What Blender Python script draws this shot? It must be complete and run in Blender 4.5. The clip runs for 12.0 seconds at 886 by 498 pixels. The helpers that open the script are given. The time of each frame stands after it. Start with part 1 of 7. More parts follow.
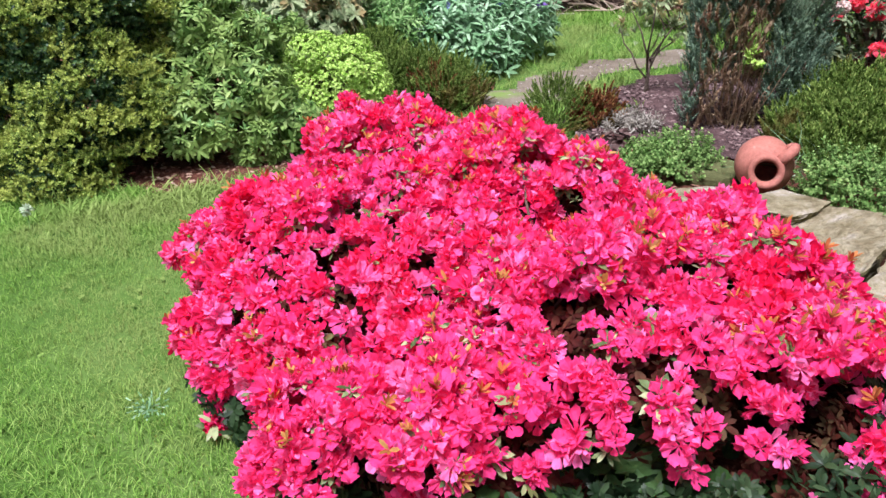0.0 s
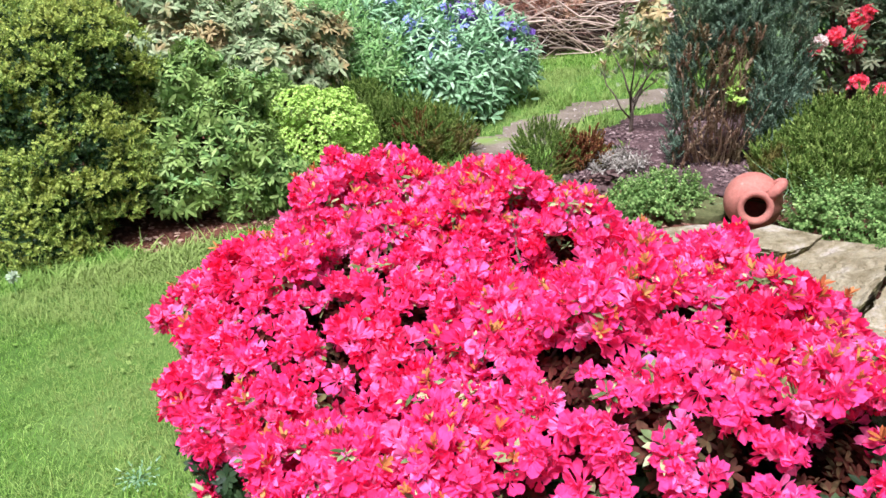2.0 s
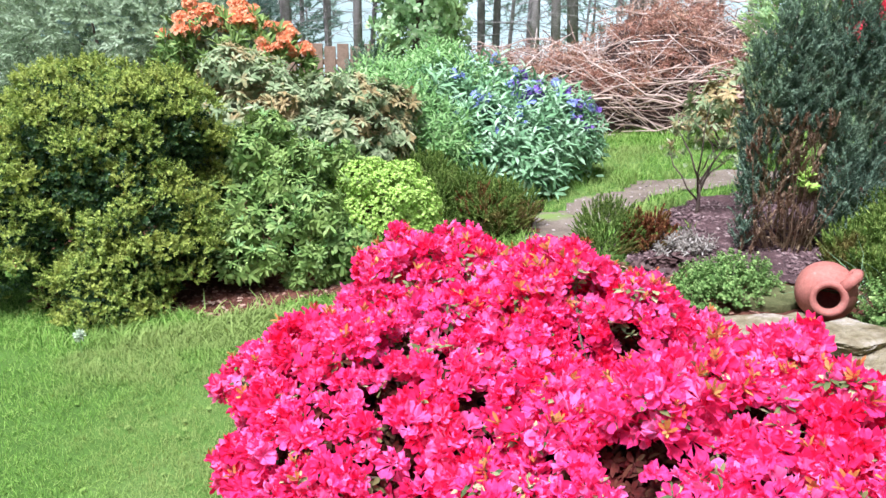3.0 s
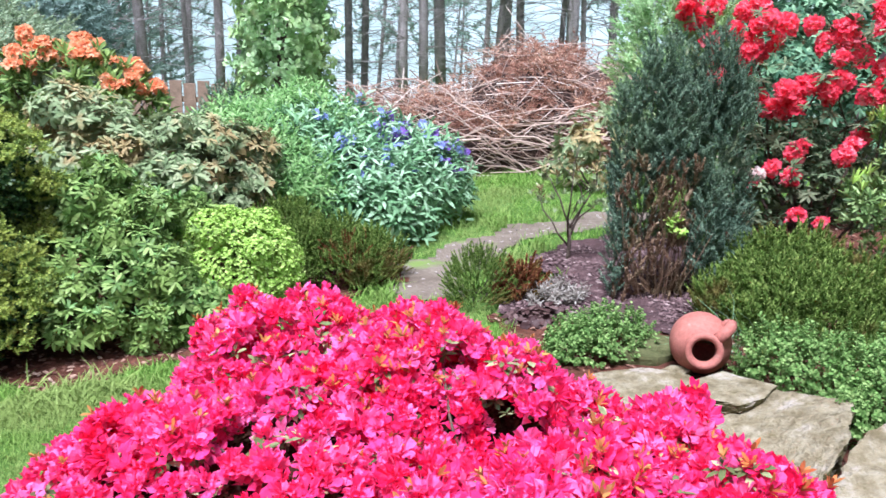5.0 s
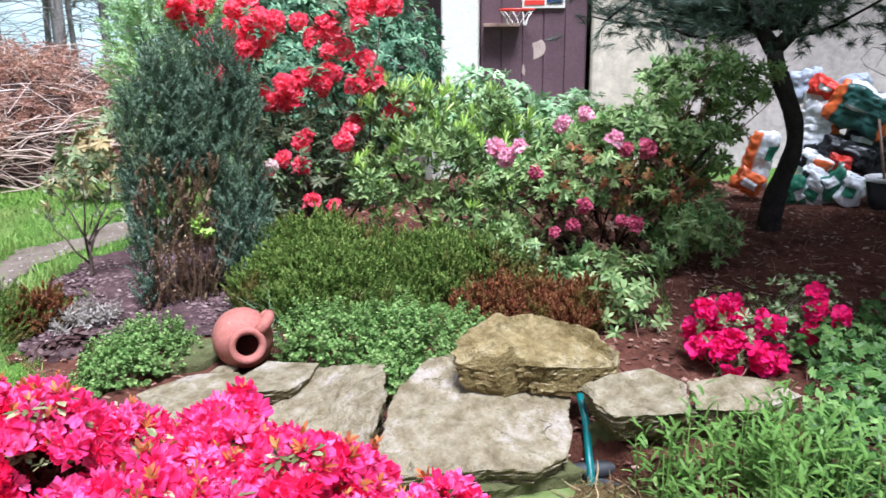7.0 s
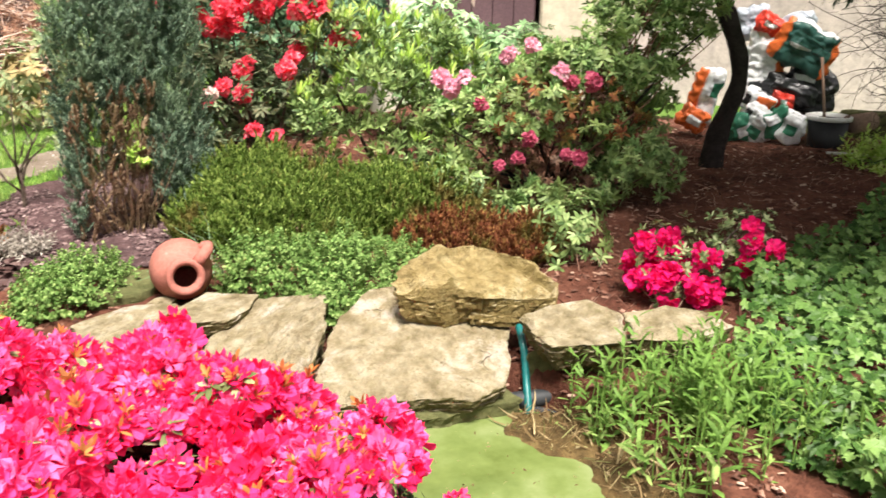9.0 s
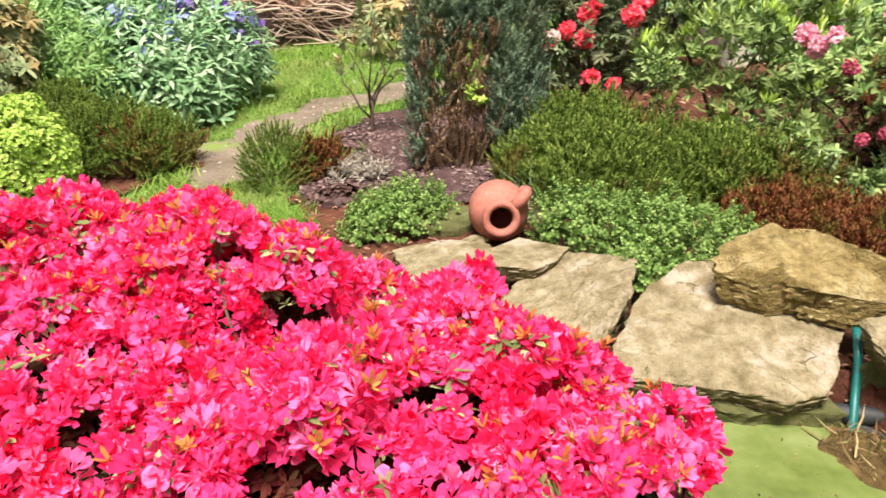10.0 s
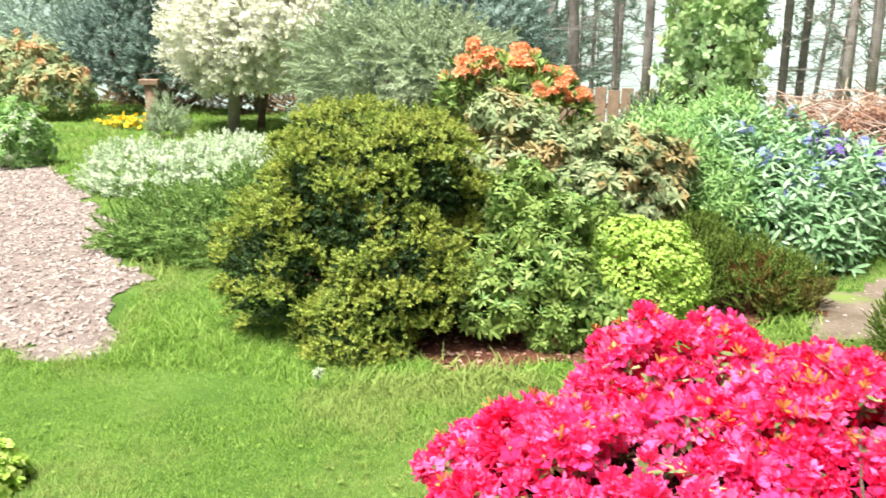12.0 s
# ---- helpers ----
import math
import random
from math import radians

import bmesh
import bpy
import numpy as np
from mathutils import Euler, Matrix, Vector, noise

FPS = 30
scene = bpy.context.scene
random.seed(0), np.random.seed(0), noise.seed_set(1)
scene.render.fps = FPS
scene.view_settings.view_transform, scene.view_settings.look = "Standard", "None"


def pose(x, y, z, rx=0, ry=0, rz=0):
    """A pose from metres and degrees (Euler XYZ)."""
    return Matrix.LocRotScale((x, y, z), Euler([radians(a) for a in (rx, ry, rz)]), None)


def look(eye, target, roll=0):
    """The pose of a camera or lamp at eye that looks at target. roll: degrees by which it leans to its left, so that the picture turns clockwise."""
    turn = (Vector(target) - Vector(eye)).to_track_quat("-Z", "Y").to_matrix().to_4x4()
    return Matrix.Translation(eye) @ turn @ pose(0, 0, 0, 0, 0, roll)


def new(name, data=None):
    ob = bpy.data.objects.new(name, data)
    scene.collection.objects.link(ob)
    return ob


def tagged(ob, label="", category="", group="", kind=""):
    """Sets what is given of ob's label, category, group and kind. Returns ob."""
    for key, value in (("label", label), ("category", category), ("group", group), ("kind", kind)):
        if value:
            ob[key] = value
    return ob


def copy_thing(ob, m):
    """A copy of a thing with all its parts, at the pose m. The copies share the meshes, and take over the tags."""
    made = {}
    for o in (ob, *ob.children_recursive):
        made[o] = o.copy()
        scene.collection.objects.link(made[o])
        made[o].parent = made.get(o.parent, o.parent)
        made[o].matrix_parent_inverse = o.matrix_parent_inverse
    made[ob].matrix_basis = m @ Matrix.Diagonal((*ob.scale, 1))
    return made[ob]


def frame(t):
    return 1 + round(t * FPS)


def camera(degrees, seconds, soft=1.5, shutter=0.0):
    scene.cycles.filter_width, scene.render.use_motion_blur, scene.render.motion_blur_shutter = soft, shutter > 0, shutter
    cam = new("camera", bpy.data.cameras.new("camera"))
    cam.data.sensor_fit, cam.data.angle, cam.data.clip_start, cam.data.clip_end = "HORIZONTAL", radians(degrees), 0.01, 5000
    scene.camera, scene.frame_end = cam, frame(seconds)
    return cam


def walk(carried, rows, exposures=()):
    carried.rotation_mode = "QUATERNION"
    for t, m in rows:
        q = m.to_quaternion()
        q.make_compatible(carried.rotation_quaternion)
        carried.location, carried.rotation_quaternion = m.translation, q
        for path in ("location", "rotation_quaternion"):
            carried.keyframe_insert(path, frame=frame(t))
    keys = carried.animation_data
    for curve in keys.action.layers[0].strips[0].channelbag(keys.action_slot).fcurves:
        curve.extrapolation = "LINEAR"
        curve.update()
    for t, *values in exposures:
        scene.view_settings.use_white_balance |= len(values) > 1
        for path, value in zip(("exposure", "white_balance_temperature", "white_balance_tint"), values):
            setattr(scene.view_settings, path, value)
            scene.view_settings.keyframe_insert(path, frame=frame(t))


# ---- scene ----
cam = camera(55.7, 12.0, shutter=0.12)
PATH = [
    (0, (-0.003, 0.007, 1.296), (-0.155, 1.826, 0.480), 1.5),
    (0.5, (0.003, 0.015, 1.294), (-0.122, 1.827, 0.457), 0.9),
    (1, (0.000, 0.028, 1.291), (-0.099, 1.846, 0.462), 0.1),
    (1.5, (0.002, 0.036, 1.292), (-0.100, 1.873, 0.507), -0.3),
    (2, (-0.002, 0.040, 1.303), (-0.140, 1.902, 0.585), -0.7),
    (2.5, (-0.015, 0.047, 1.313), (-0.231, 1.931, 0.680), -0.6),
    (2.7, (-0.020, 0.050, 1.323), (-0.278, 1.939, 0.720), -0.4),
    (4.3, (0.014, 0.276, 1.340), (-0.293, 2.195, 0.865), 1.3),
    (4.5, (0.015, 0.303, 1.330), (-0.220, 2.233, 0.859), 1.4),
    (5, (0.002, 0.354, 1.333), (0.017, 2.296, 0.856), 1.5),
    (5.5, (-0.020, 0.385, 1.329), (0.284, 2.304, 0.854), 0.8),
    (6, (-0.010, 0.384, 1.334), (0.579, 2.239, 0.874), 0.3),
    (6.5, (0.010, 0.371, 1.346), (0.836, 2.134, 0.890), -0.1),
    (7, (0.035, 0.372, 1.341), (1.073, 2.015, 0.869), -0.3),
    (7.2, (0.047, 0.371, 1.345), (1.164, 1.958, 0.861), -0.2),
    (8.8, (0.070, 0.356, 1.328), (1.285, 1.829, 0.731), 1.2),
    (9, (0.069, 0.367, 1.321), (1.182, 1.909, 0.703), 1.1),
    (9.5, (0.054, 0.402, 1.314), (0.845, 2.105, 0.624), 1.3),
    (10, (0.134, 0.466, 1.312), (0.550, 2.272, 0.561), 1.5),
    (10.5, (0.159, 0.486, 1.302), (0.244, 2.332, 0.536), 1.3),
    (11, (0.127, 0.488, 1.300), (-0.078, 2.347, 0.592), 1.1),
    (11.5, (0.075, 0.459, 1.331), (-0.470, 2.290, 0.740), 0.6),
    (12, (-0.005, 0.385, 1.354), (-0.904, 2.105, 0.871), 0.9),
]
EXPOSURES = [(0, 0.68, 5800, 16), (1.5, 0.78, 5800, 16), (2.5, 1.0, 5650, 16), (4.5, 0.98, 5400, 16), (6, 0.88, 5350, 16), (7, 0.9, 5350, 16), (8.8, 1.25, 6700, 12), (10.5, 0.95, 7200, 12), (12, 1.28, 6700, 8)]
walk(cam, [(t, look(eye, target, roll)) for t, eye, target, roll in PATH], EXPOSURES)
SKY, SUN, HAZE_GLOW = 0.06, 4.6, 0.45

# ---- light and exposure ----
world = bpy.data.worlds.new("world")
scene.world = world
world.use_nodes = True
wn, wl = world.node_tree.nodes, world.node_tree.links
wn.clear()
sky = wn.new("ShaderNodeTexSky")
sky.sky_type, sky.sun_disc = "NISHITA", False
sky.sun_elevation, sky.sun_rotation = radians(67), radians(200)
sky.air_density, sky.dust_density, sky.ozone_density = 1.0, 6.0, 1.0
veil = wn.new("ShaderNodeHueSaturation")
veil.inputs["Saturation"].default_value = 0.25
back = wn.new("ShaderNodeBackground")
back.inputs["Strength"].default_value = SKY
wout = wn.new("ShaderNodeOutputWorld")
wl.new(sky.outputs["Color"], veil.inputs["Color"])
wl.new(veil.outputs["Color"], back.inputs["Color"])
wl.new(back.outputs["Background"], wout.inputs["Surface"])

sun_data = bpy.data.lights.new("sun", "SUN")
sun_data.energy, sun_data.angle, sun_data.color = SUN, radians(20), (1.0, 0.97, 0.92)
sun = new("sun", sun_data)
sun.matrix_world = look((0, 0, 0), (math.sin(radians(200)) * -0.391, math.cos(radians(200)) * -0.391, -0.921))

rng = np.random.default_rng(11)


# ---- mesh helpers ----
def ground_z(x, y):
    """Height of the garden: a gentle cross fall, a pond basin, a drop behind the wood."""
    x, y = np.asarray(x, float), np.asarray(y, float)
    z = 0.07 * np.clip(x, -3.5, 1.2) + 0.03 + 0.012 * np.sin(1.7 * x + 0.6) * np.cos(1.3 * y)
    q = ((x - 1.20) / 0.46) ** 2 + ((y - 1.85) / 0.52) ** 2
    z = z - 0.42 * np.clip(1.7 - q, 0, 1) ** 0.8
    z = z + 0.22 * np.clip((x - 2.3) / 2.0, 0, 1) * np.clip((y - 1.9) / 1.0, 0, 1) * np.clip((8.5 - x) / 2.0, 0, 1) * 0.5
    drop = np.clip(y - 15.0, 0, 40)
    return z - 0.28 * drop


def soup(name, V, T, smooth=False):
    me = bpy.data.meshes.new(name)
    V, T = np.ascontiguousarray(V, np.float32), np.ascontiguousarray(T, np.int32)
    me.vertices.add(len(V))
    me.vertices.foreach_set("co", V.ravel())
    me.loops.add(T.size)
    me.loops.foreach_set("vertex_index", T.ravel())
    me.polygons.add(len(T))
    me.polygons.foreach_set("loop_start", np.arange(0, T.size, 3, dtype=np.int32))
    me.polygons.foreach_set("use_smooth", np.full(len(T), smooth))
    me.update(calc_edges=True)
    return me


def thing(name, base, label, category, group="", kind=""):
    ob = new(name)
    ob.empty_display_size = 0.1
    ob.location = base
    return tagged(ob, label, category, group, kind)


def part(name, VT, material, parent, label="", smooth=False, kind=""):
    """One mesh object under a thing; the vertices are given in world metres."""
    V, T = VT
    off = np.array(parent.location if parent.parent is None else parent.parent.location)
    ob = new(name, soup(name, np.asarray(V) - off, T, smooth))
    ob.data.materials.append(material)
    ob.parent = parent
    return tagged(ob, label, "", "", kind)


def single(name, VT, material, base, label, category, kind="", smooth=False, group=""):
    """A thing or a piece of the setting that is one mesh."""
    V, T = VT
    ob = new(name, soup(name, np.asarray(V) - np.array(base), T, smooth))
    ob.location = base
    ob.data.materials.append(material)
    return tagged(ob, label, category, group, kind)


def join(*pieces):
    Vs, Ts, n = [], [], 0
    for V, T in pieces:
        V, T = np.asarray(V, float), np.asarray(T, int)
        Vs.append(V), Ts.append(T + n)
        n += len(V)
    return np.concatenate(Vs), np.concatenate(Ts)


def unit(v):
    v = np.asarray(v, float)
    return v / np.maximum(np.linalg.norm(v, axis=-1, keepdims=True), 1e-9)


def frames_of(d, spin):
    """Rotation matrices whose third column is d, turned about it by spin."""
    d = unit(d)
    ref = np.where(np.abs(d[:, 2:3]) > 0.95, np.array([[1.0, 0, 0]]), np.array([[0, 0, 1.0]]))
    a = unit(np.cross(ref, d))
    b = np.cross(d, a)
    c, s = np.cos(spin)[:, None], np.sin(spin)[:, None]
    return np.stack([c * a + s * b, -s * a + c * b, d], -1)


def scatter(shapes, P, D, S, r=rng):
    """Copies of the shapes at the points P, growing along D, with sizes S, as one mesh."""
    pick = r.integers(0, len(shapes), len(P))
    M = frames_of(D, r.uniform(0, 6.283, len(P))) * np.asarray(S)[:, None, None]
    out = []
    for k, (V, T) in enumerate(shapes):
        idx = np.nonzero(pick == k)[0]
        if len(idx) == 0:
            continue
        W = np.einsum("nij,vj->nvi", M[idx], V) + P[idx][:, None, :]
        out.append((W.reshape(-1, 3), (T[None] + (np.arange(len(idx)) * len(V))[:, None, None]).reshape(-1, 3)))
    return join(*out)


def turn_x(V, a):
    c, s = math.cos(a), math.sin(a)
    return V @ np.array([[1, 0, 0], [0, c, s], [0, -s, c]])


def turn_z(V, a):
    c, s = math.cos(a), math.sin(a)
    return V @ np.array([[c, s, 0], [-s, c, 0], [0, 0, 1]])


LEAF_T = np.array([(0, 2, 1), (0, 3, 2), (1, 2, 5), (1, 5, 4), (2, 3, 6), (2, 6, 5), (4, 5, 7), (5, 6, 7)])


def leaf(L=1.0, W=0.3, curl=0.15, fold=0.1, wide=0.55):
    """A folded, drooping leaf along +y."""
    a, b = wide * 0.55, wide * 1.35
    row = lambda y, w: [(-w, y * L, fold * w - curl * L * y * y), (0, y * L, -curl * L * y * y), (w, y * L, fold * w - curl * L * y * y)]
    V = np.array([(0, 0, 0), *row(a, W * 0.42), *row(min(b, 0.8), W * 0.45), (0, L, -curl * L)])
    return V, LEAF_T


def blade(L=1.0, W=0.08, curl=0.2):
    V = np.array([(-W / 2, 0, 0), (W / 2, 0, 0), (-W / 2.4, L * 0.55, -curl * L * 0.3), (W / 2.4, L * 0.55, -curl * L * 0.3), (0, L, -curl * L)])
    return V, np.array([(0, 1, 3), (0, 3, 2), (2, 3, 4)])


def rosette(n, L, W, lift, r, curl=0.15, rise=0.1):
    """Leaves round a shoot that grows along +z."""
    out = []
    for k in range(n):
        V, T = leaf(L * r.uniform(0.75, 1.1), W * r.uniform(0.8, 1.1), curl * r.uniform(0.5, 1.5))
        V = turn_x(V, lift + r.uniform(-0.25, 0.25))
        V = turn_z(V, k * 2.4 + r.uniform(-0.3, 0.3)) + np.array([0, 0, r.uniform(-rise, rise)])
        out.append((V, T))
    return join(*out)


def sprig(n, H, L, W, lift, r, thin=False, curl=0.15):
    """Leaves along a shoot of height H that grows along +z."""
    out = []
    for k in range(n):
        f = (k + 0.5) / n
        V, T = blade(L * r.uniform(0.7, 1.1), W, curl) if thin else leaf(L * r.uniform(0.7, 1.1) * (1 - 0.3 * f), W * (1 - 0.3 * f), curl)
        V = turn_x(V, lift + 0.5 * f + r.uniform(-0.25, 0.25))
        V = turn_z(V, k * 2.4 + r.uniform(-0.4, 0.4)) + np.array([0, 0, H * f])
        out.append((V, T))
    return join(*out)


def tube(pts, rad, sides=7):
    """A tapered limb through the points."""
    pts = np.asarray(pts, float)
    n = len(pts)
    rad = np.linspace(rad[0], rad[1], n) if len(rad) == 2 and n != 2 else np.asarray(rad, float)
    tan = unit(np.gradient(pts, axis=0))
    M = frames_of(tan, np.zeros(n))
    a = np.arange(sides) * 2 * math.pi / sides
    ring = np.stack([np.cos(a), np.sin(a), 0 * a], -1)
    V = np.concatenate([pts[k] + rad[k] * ring @ M[k].T for k in range(n)] + [pts[:1], pts[-1:]])
    T = []
    for k in range(n - 1):
        for j in range(sides):
            p, q = k * sides + j, k * sides + (j + 1) % sides
            T += [(p, q, q + sides), (p, q + sides, p + sides)]
    for j in range(sides):
        T += [(n * sides, (j + 1) % sides, j), (n * sides + 1, (n - 1) * sides + j, (n - 1) * sides + (j + 1) % sides)]
    return V, np.array(T)


def limb(p0, p1, r0, r1, bend=0.1, n=6, r=rng, sides=6):
    p0, p1 = np.asarray(p0, float), np.asarray(p1, float)
    f = np.linspace(0, 1, n)[:, None]
    wob = r.normal(0, bend, 3) * np.linalg.norm(p1 - p0)
    pts = p0 + (p1 - p0) * f + wob * np.sin(f * math.pi) + r.normal(0, bend * 0.15, (n, 3)) * np.linalg.norm(p1 - p0) * (f > 0) * (f < 1)
    return tube(pts, (r0, r1), sides)


def box(c, s, rz=0.0):
    """A box with its centre c and its size s, edges eased."""
    e = min(s) * 0.08
    V, T = [], []
    x, y, z = np.array(s) / 2
    prof = [(-z, -e), (-z + e, 0), (z - e, 0), (z, -e)]
    for h, o in prof:
        k = -o
        V += [(-x + k, -y + k, h), (x - k, -y + k, h), (x - k, y - k, h), (-x + k, y - k, h)]
    for k in range(3):
        for j in range(4):
            p, q = 4 * k + j, 4 * k + (j + 1) % 4
            T += [(p, q, q + 4), (p, q + 4, p + 4)]
    T += [(0, 2, 1), (0, 3, 2), (12, 13, 14), (12, 14, 15)]
    return turn_z(np.array(V, float), rz) + np.array(c), np.array(T)


def lathe(profile, sides=28):
    """A turned shape about +z from (radius, height) pairs."""
    a = np.arange(sides) * 2 * math.pi / sides
    V = np.concatenate([np.stack([r * np.cos(a), r * np.sin(a), 0 * a + h], -1) for r, h in profile])
    T = []
    for k in range(len(profile) - 1):
        for j in range(sides):
            p, q = k * sides + j, k * sides + (j + 1) % sides
            T += [(p, q, q + sides), (p, q + sides, p + sides)]
    return V, np.array(T)


def wobble(P, s, seed=0.0):
    """Smooth noise in -1..1 at points P."""
    P = np.asarray(P) * s + seed
    x, y, z = P[..., 0], P[..., 1], P[..., 2]
    return (np.sin(x + 1.7 * np.sin(y * 0.9 + seed)) + np.sin(1.3 * y + 1.3 * np.sin(z * 1.1 + 2)) + np.sin(1.1 * z + 1.5 * np.sin(x * 0.8 + 4))) / 3


def stone(c, size, rot=0.0, tilt=(0.0, 0.0), seed=1, sides=44, rough=1.0, cuts=7):
    """A broken slab: an angular outline, split faces, a worn top edge. c is the middle of its base."""
    r = np.random.default_rng(seed)
    ang = np.sort(r.uniform(0, 6.283, cuts) * 0.35 + np.arange(cuts) * 6.283 / cuts * 0.65 * 1.54)
    off = r.uniform(0.82, 1.0, cuts)
    a = np.arange(sides) * 2 * math.pi / sides
    rad = np.min(np.where(np.cos(a[:, None] - ang) > 0.15, off / np.maximum(np.cos(a[:, None] - ang), 0.15), 9), axis=1)
    rad = np.minimum(rad, 1.18)
    rings = [(0.90, 0.0), (0.97, 0.12), (1.0, 0.35), (0.985, 0.55), (1.0, 0.72), (0.985, 0.88), (0.95, 0.97), (0.88, 1.0), (0.72, 1.0), (0.52, 1.0), (0.3, 1.0), (0.1, 1.0)]
    V = []
    for s, h in rings:
        V.append(np.stack([s * rad * np.cos(a), s * rad * np.sin(a), 0 * a + h], -1))
    V = np.concatenate(V + [np.array([[0, 0, 0.0]]), np.array([[0, 0, 1.0]])])
    P = V * np.array(size)
    side = (V[:, 2] > 0.02) * 1.0
    n1, n2 = wobble(P, 9, seed), wobble(P, 31, seed * 1.7)
    out = unit(V * np.array([1, 1, 0]) + 1e-6)
    P = P + out * (0.012 * n1 + 0.006 * n2)[:, None] * rough
    P[:, 2] += side * (0.012 * wobble(P * np.array([1, 1, 0]), 13, seed + 3) + 0.006 * wobble(P, 40, seed + 5) + 0.010 * np.round(wobble(P * np.array([1, 1, 0]), 6, seed + 9) * 1.5)) * rough
    P[:, 2] += side * (tilt[0] * P[:, 0] + tilt[1] * P[:, 1])
    T = []
    for k in range(len(rings) - 1):
        for j in range(sides):
            p, q = k * sides + j, k * sides + (j + 1) % sides
            T += [(p, q, q + sides), (p, q + sides, p + sides)]
    n = len(rings) * sides
    for j in range(sides):
        T += [(n, (j + 1) % sides, j), (n + 1, n - sides + j, n - sides + (j + 1) % sides)]
    return turn_z(P, rot) + np.array(c), np.array(T)


def terrace(w, sharp=5.0):
    """Values drawn together into flat treads with short risers between them."""
    f = w - np.floor(w)
    return np.floor(w) + 0.5 + 0.5 * np.tanh(sharp * (f - 0.5)) / np.tanh(0.5 * sharp)


def slab(corners, thick, seed=1, rough=1.0, lean=0.04):
    """A broken stone slab from the corners of its top face, with a split, layered side and a worn edge."""
    r = np.random.default_rng(seed)
    C = np.array(corners, float)
    if np.cross(C[1, :2] - C[0, :2], C[2, :2] - C[1, :2]) + np.cross(C[2, :2] - C[1, :2], C[3, :2] - C[2, :2]) < 0:
        C = C[::-1]
    edge = []
    for k in range(len(C)):
        p, q = C[k], C[(k + 1) % len(C)]
        m = max(3, int(np.linalg.norm(q - p) / 0.015))
        for j in range(m):
            edge.append(p + (q - p) * j / m)
    E = np.array(edge)
    n = len(E)
    mid = C.mean(0)
    out = unit((E - mid) * np.array([1, 1, 0]))
    chip = terrace(1.2 * wobble(E, 23, seed + 2) + 0.9 * wobble(E, 61, seed), 9.0)
    E = E + out * (0.007 * chip + 0.003 * wobble(E, 90, seed) + r.normal(0, 0.0018, n))[:, None] * min(rough, 1.3)
    rings = []
    for f, dn in ((0.93, 1.0), (0.97, 0.86), (0.995, 0.80), (1.0, 0.64), (0.98, 0.60), (0.99, 0.46), (1.008, 0.42), (1.01, 0.26), (0.998, 0.22), (1.0, 0.10), (0.995, 0.03)):
        W = mid + (E - mid) * np.array([f, f, 1]) - np.array([0, 0, 1.0]) * (thick * dn * (1 + 0.25 * (0.5 - abs(dn - 0.5)) * wobble(E, 11, seed + 6)))[:, None]
        W = W - out * lean * dn + out * (0.008 * terrace(1.5 * wobble(W * np.array([1, 1, 0.8]), 19, seed + 3)) + 0.006 * wobble(W, 38, seed + 2.3 * dn) + r.normal(0, 0.0035, n))[:, None] * min(rough, 1.5)
        rings.append(W)
    for f in np.concatenate([[0.985, 0.965], np.linspace(0.94, 0.03, 24)]):
        W = mid + (E - mid) * f
        flat = W * np.array([1, 1, 0])
        step = 0.011 * terrace(2.2 * wobble(flat, 6, seed + 4) + 0.5 * wobble(flat, 19, seed + 1), 8.0) + 0.004 * wobble(flat, 17, seed + 6) + 0.0035 * wobble(flat, 39, seed + 8) + 0.002 * wobble(flat, 90, seed + 5)
        W[:, 2] += step * min(1.0, (1 - f) * 9) * rough
        rings.append(W)
    V = np.concatenate(rings + [rings[-1].mean(0)[None], (mid - np.array([0, 0, thick]))[None]])
    T = []
    for k in range(len(rings) - 1):
        for j in range(n):
            p, q = k * n + j, k * n + (j + 1) % n
            T += [(p, q, q + n), (p, q + n, p + n)]
    m = len(rings) * n
    for j in range(n):
        T += [(m, m - n + j, m - n + (j + 1) % n), (m + 1, (j + 1) % n, j)]
    return V, np.array(T)


def puffs(lobes, count, size, r, out=0.88):
    """The lobes with many small tufted lobes on them."""
    L = np.array(lobes, float)
    k = r.integers(0, len(L), count)
    u = unit(r.normal(0, 1, (count, 3)) + np.array([0, 0, 0.25]))
    c = L[k, :3] + L[k, 3:] * u * out
    s = size * r.uniform(0.7, 1.4, (count, 1)) * np.array([1, 1, 0.85])
    return [tuple(x) for x in np.concatenate([np.concatenate([L[:, :3], L[:, 3:] * 0.88], 1), np.concatenate([c, s], 1)])]


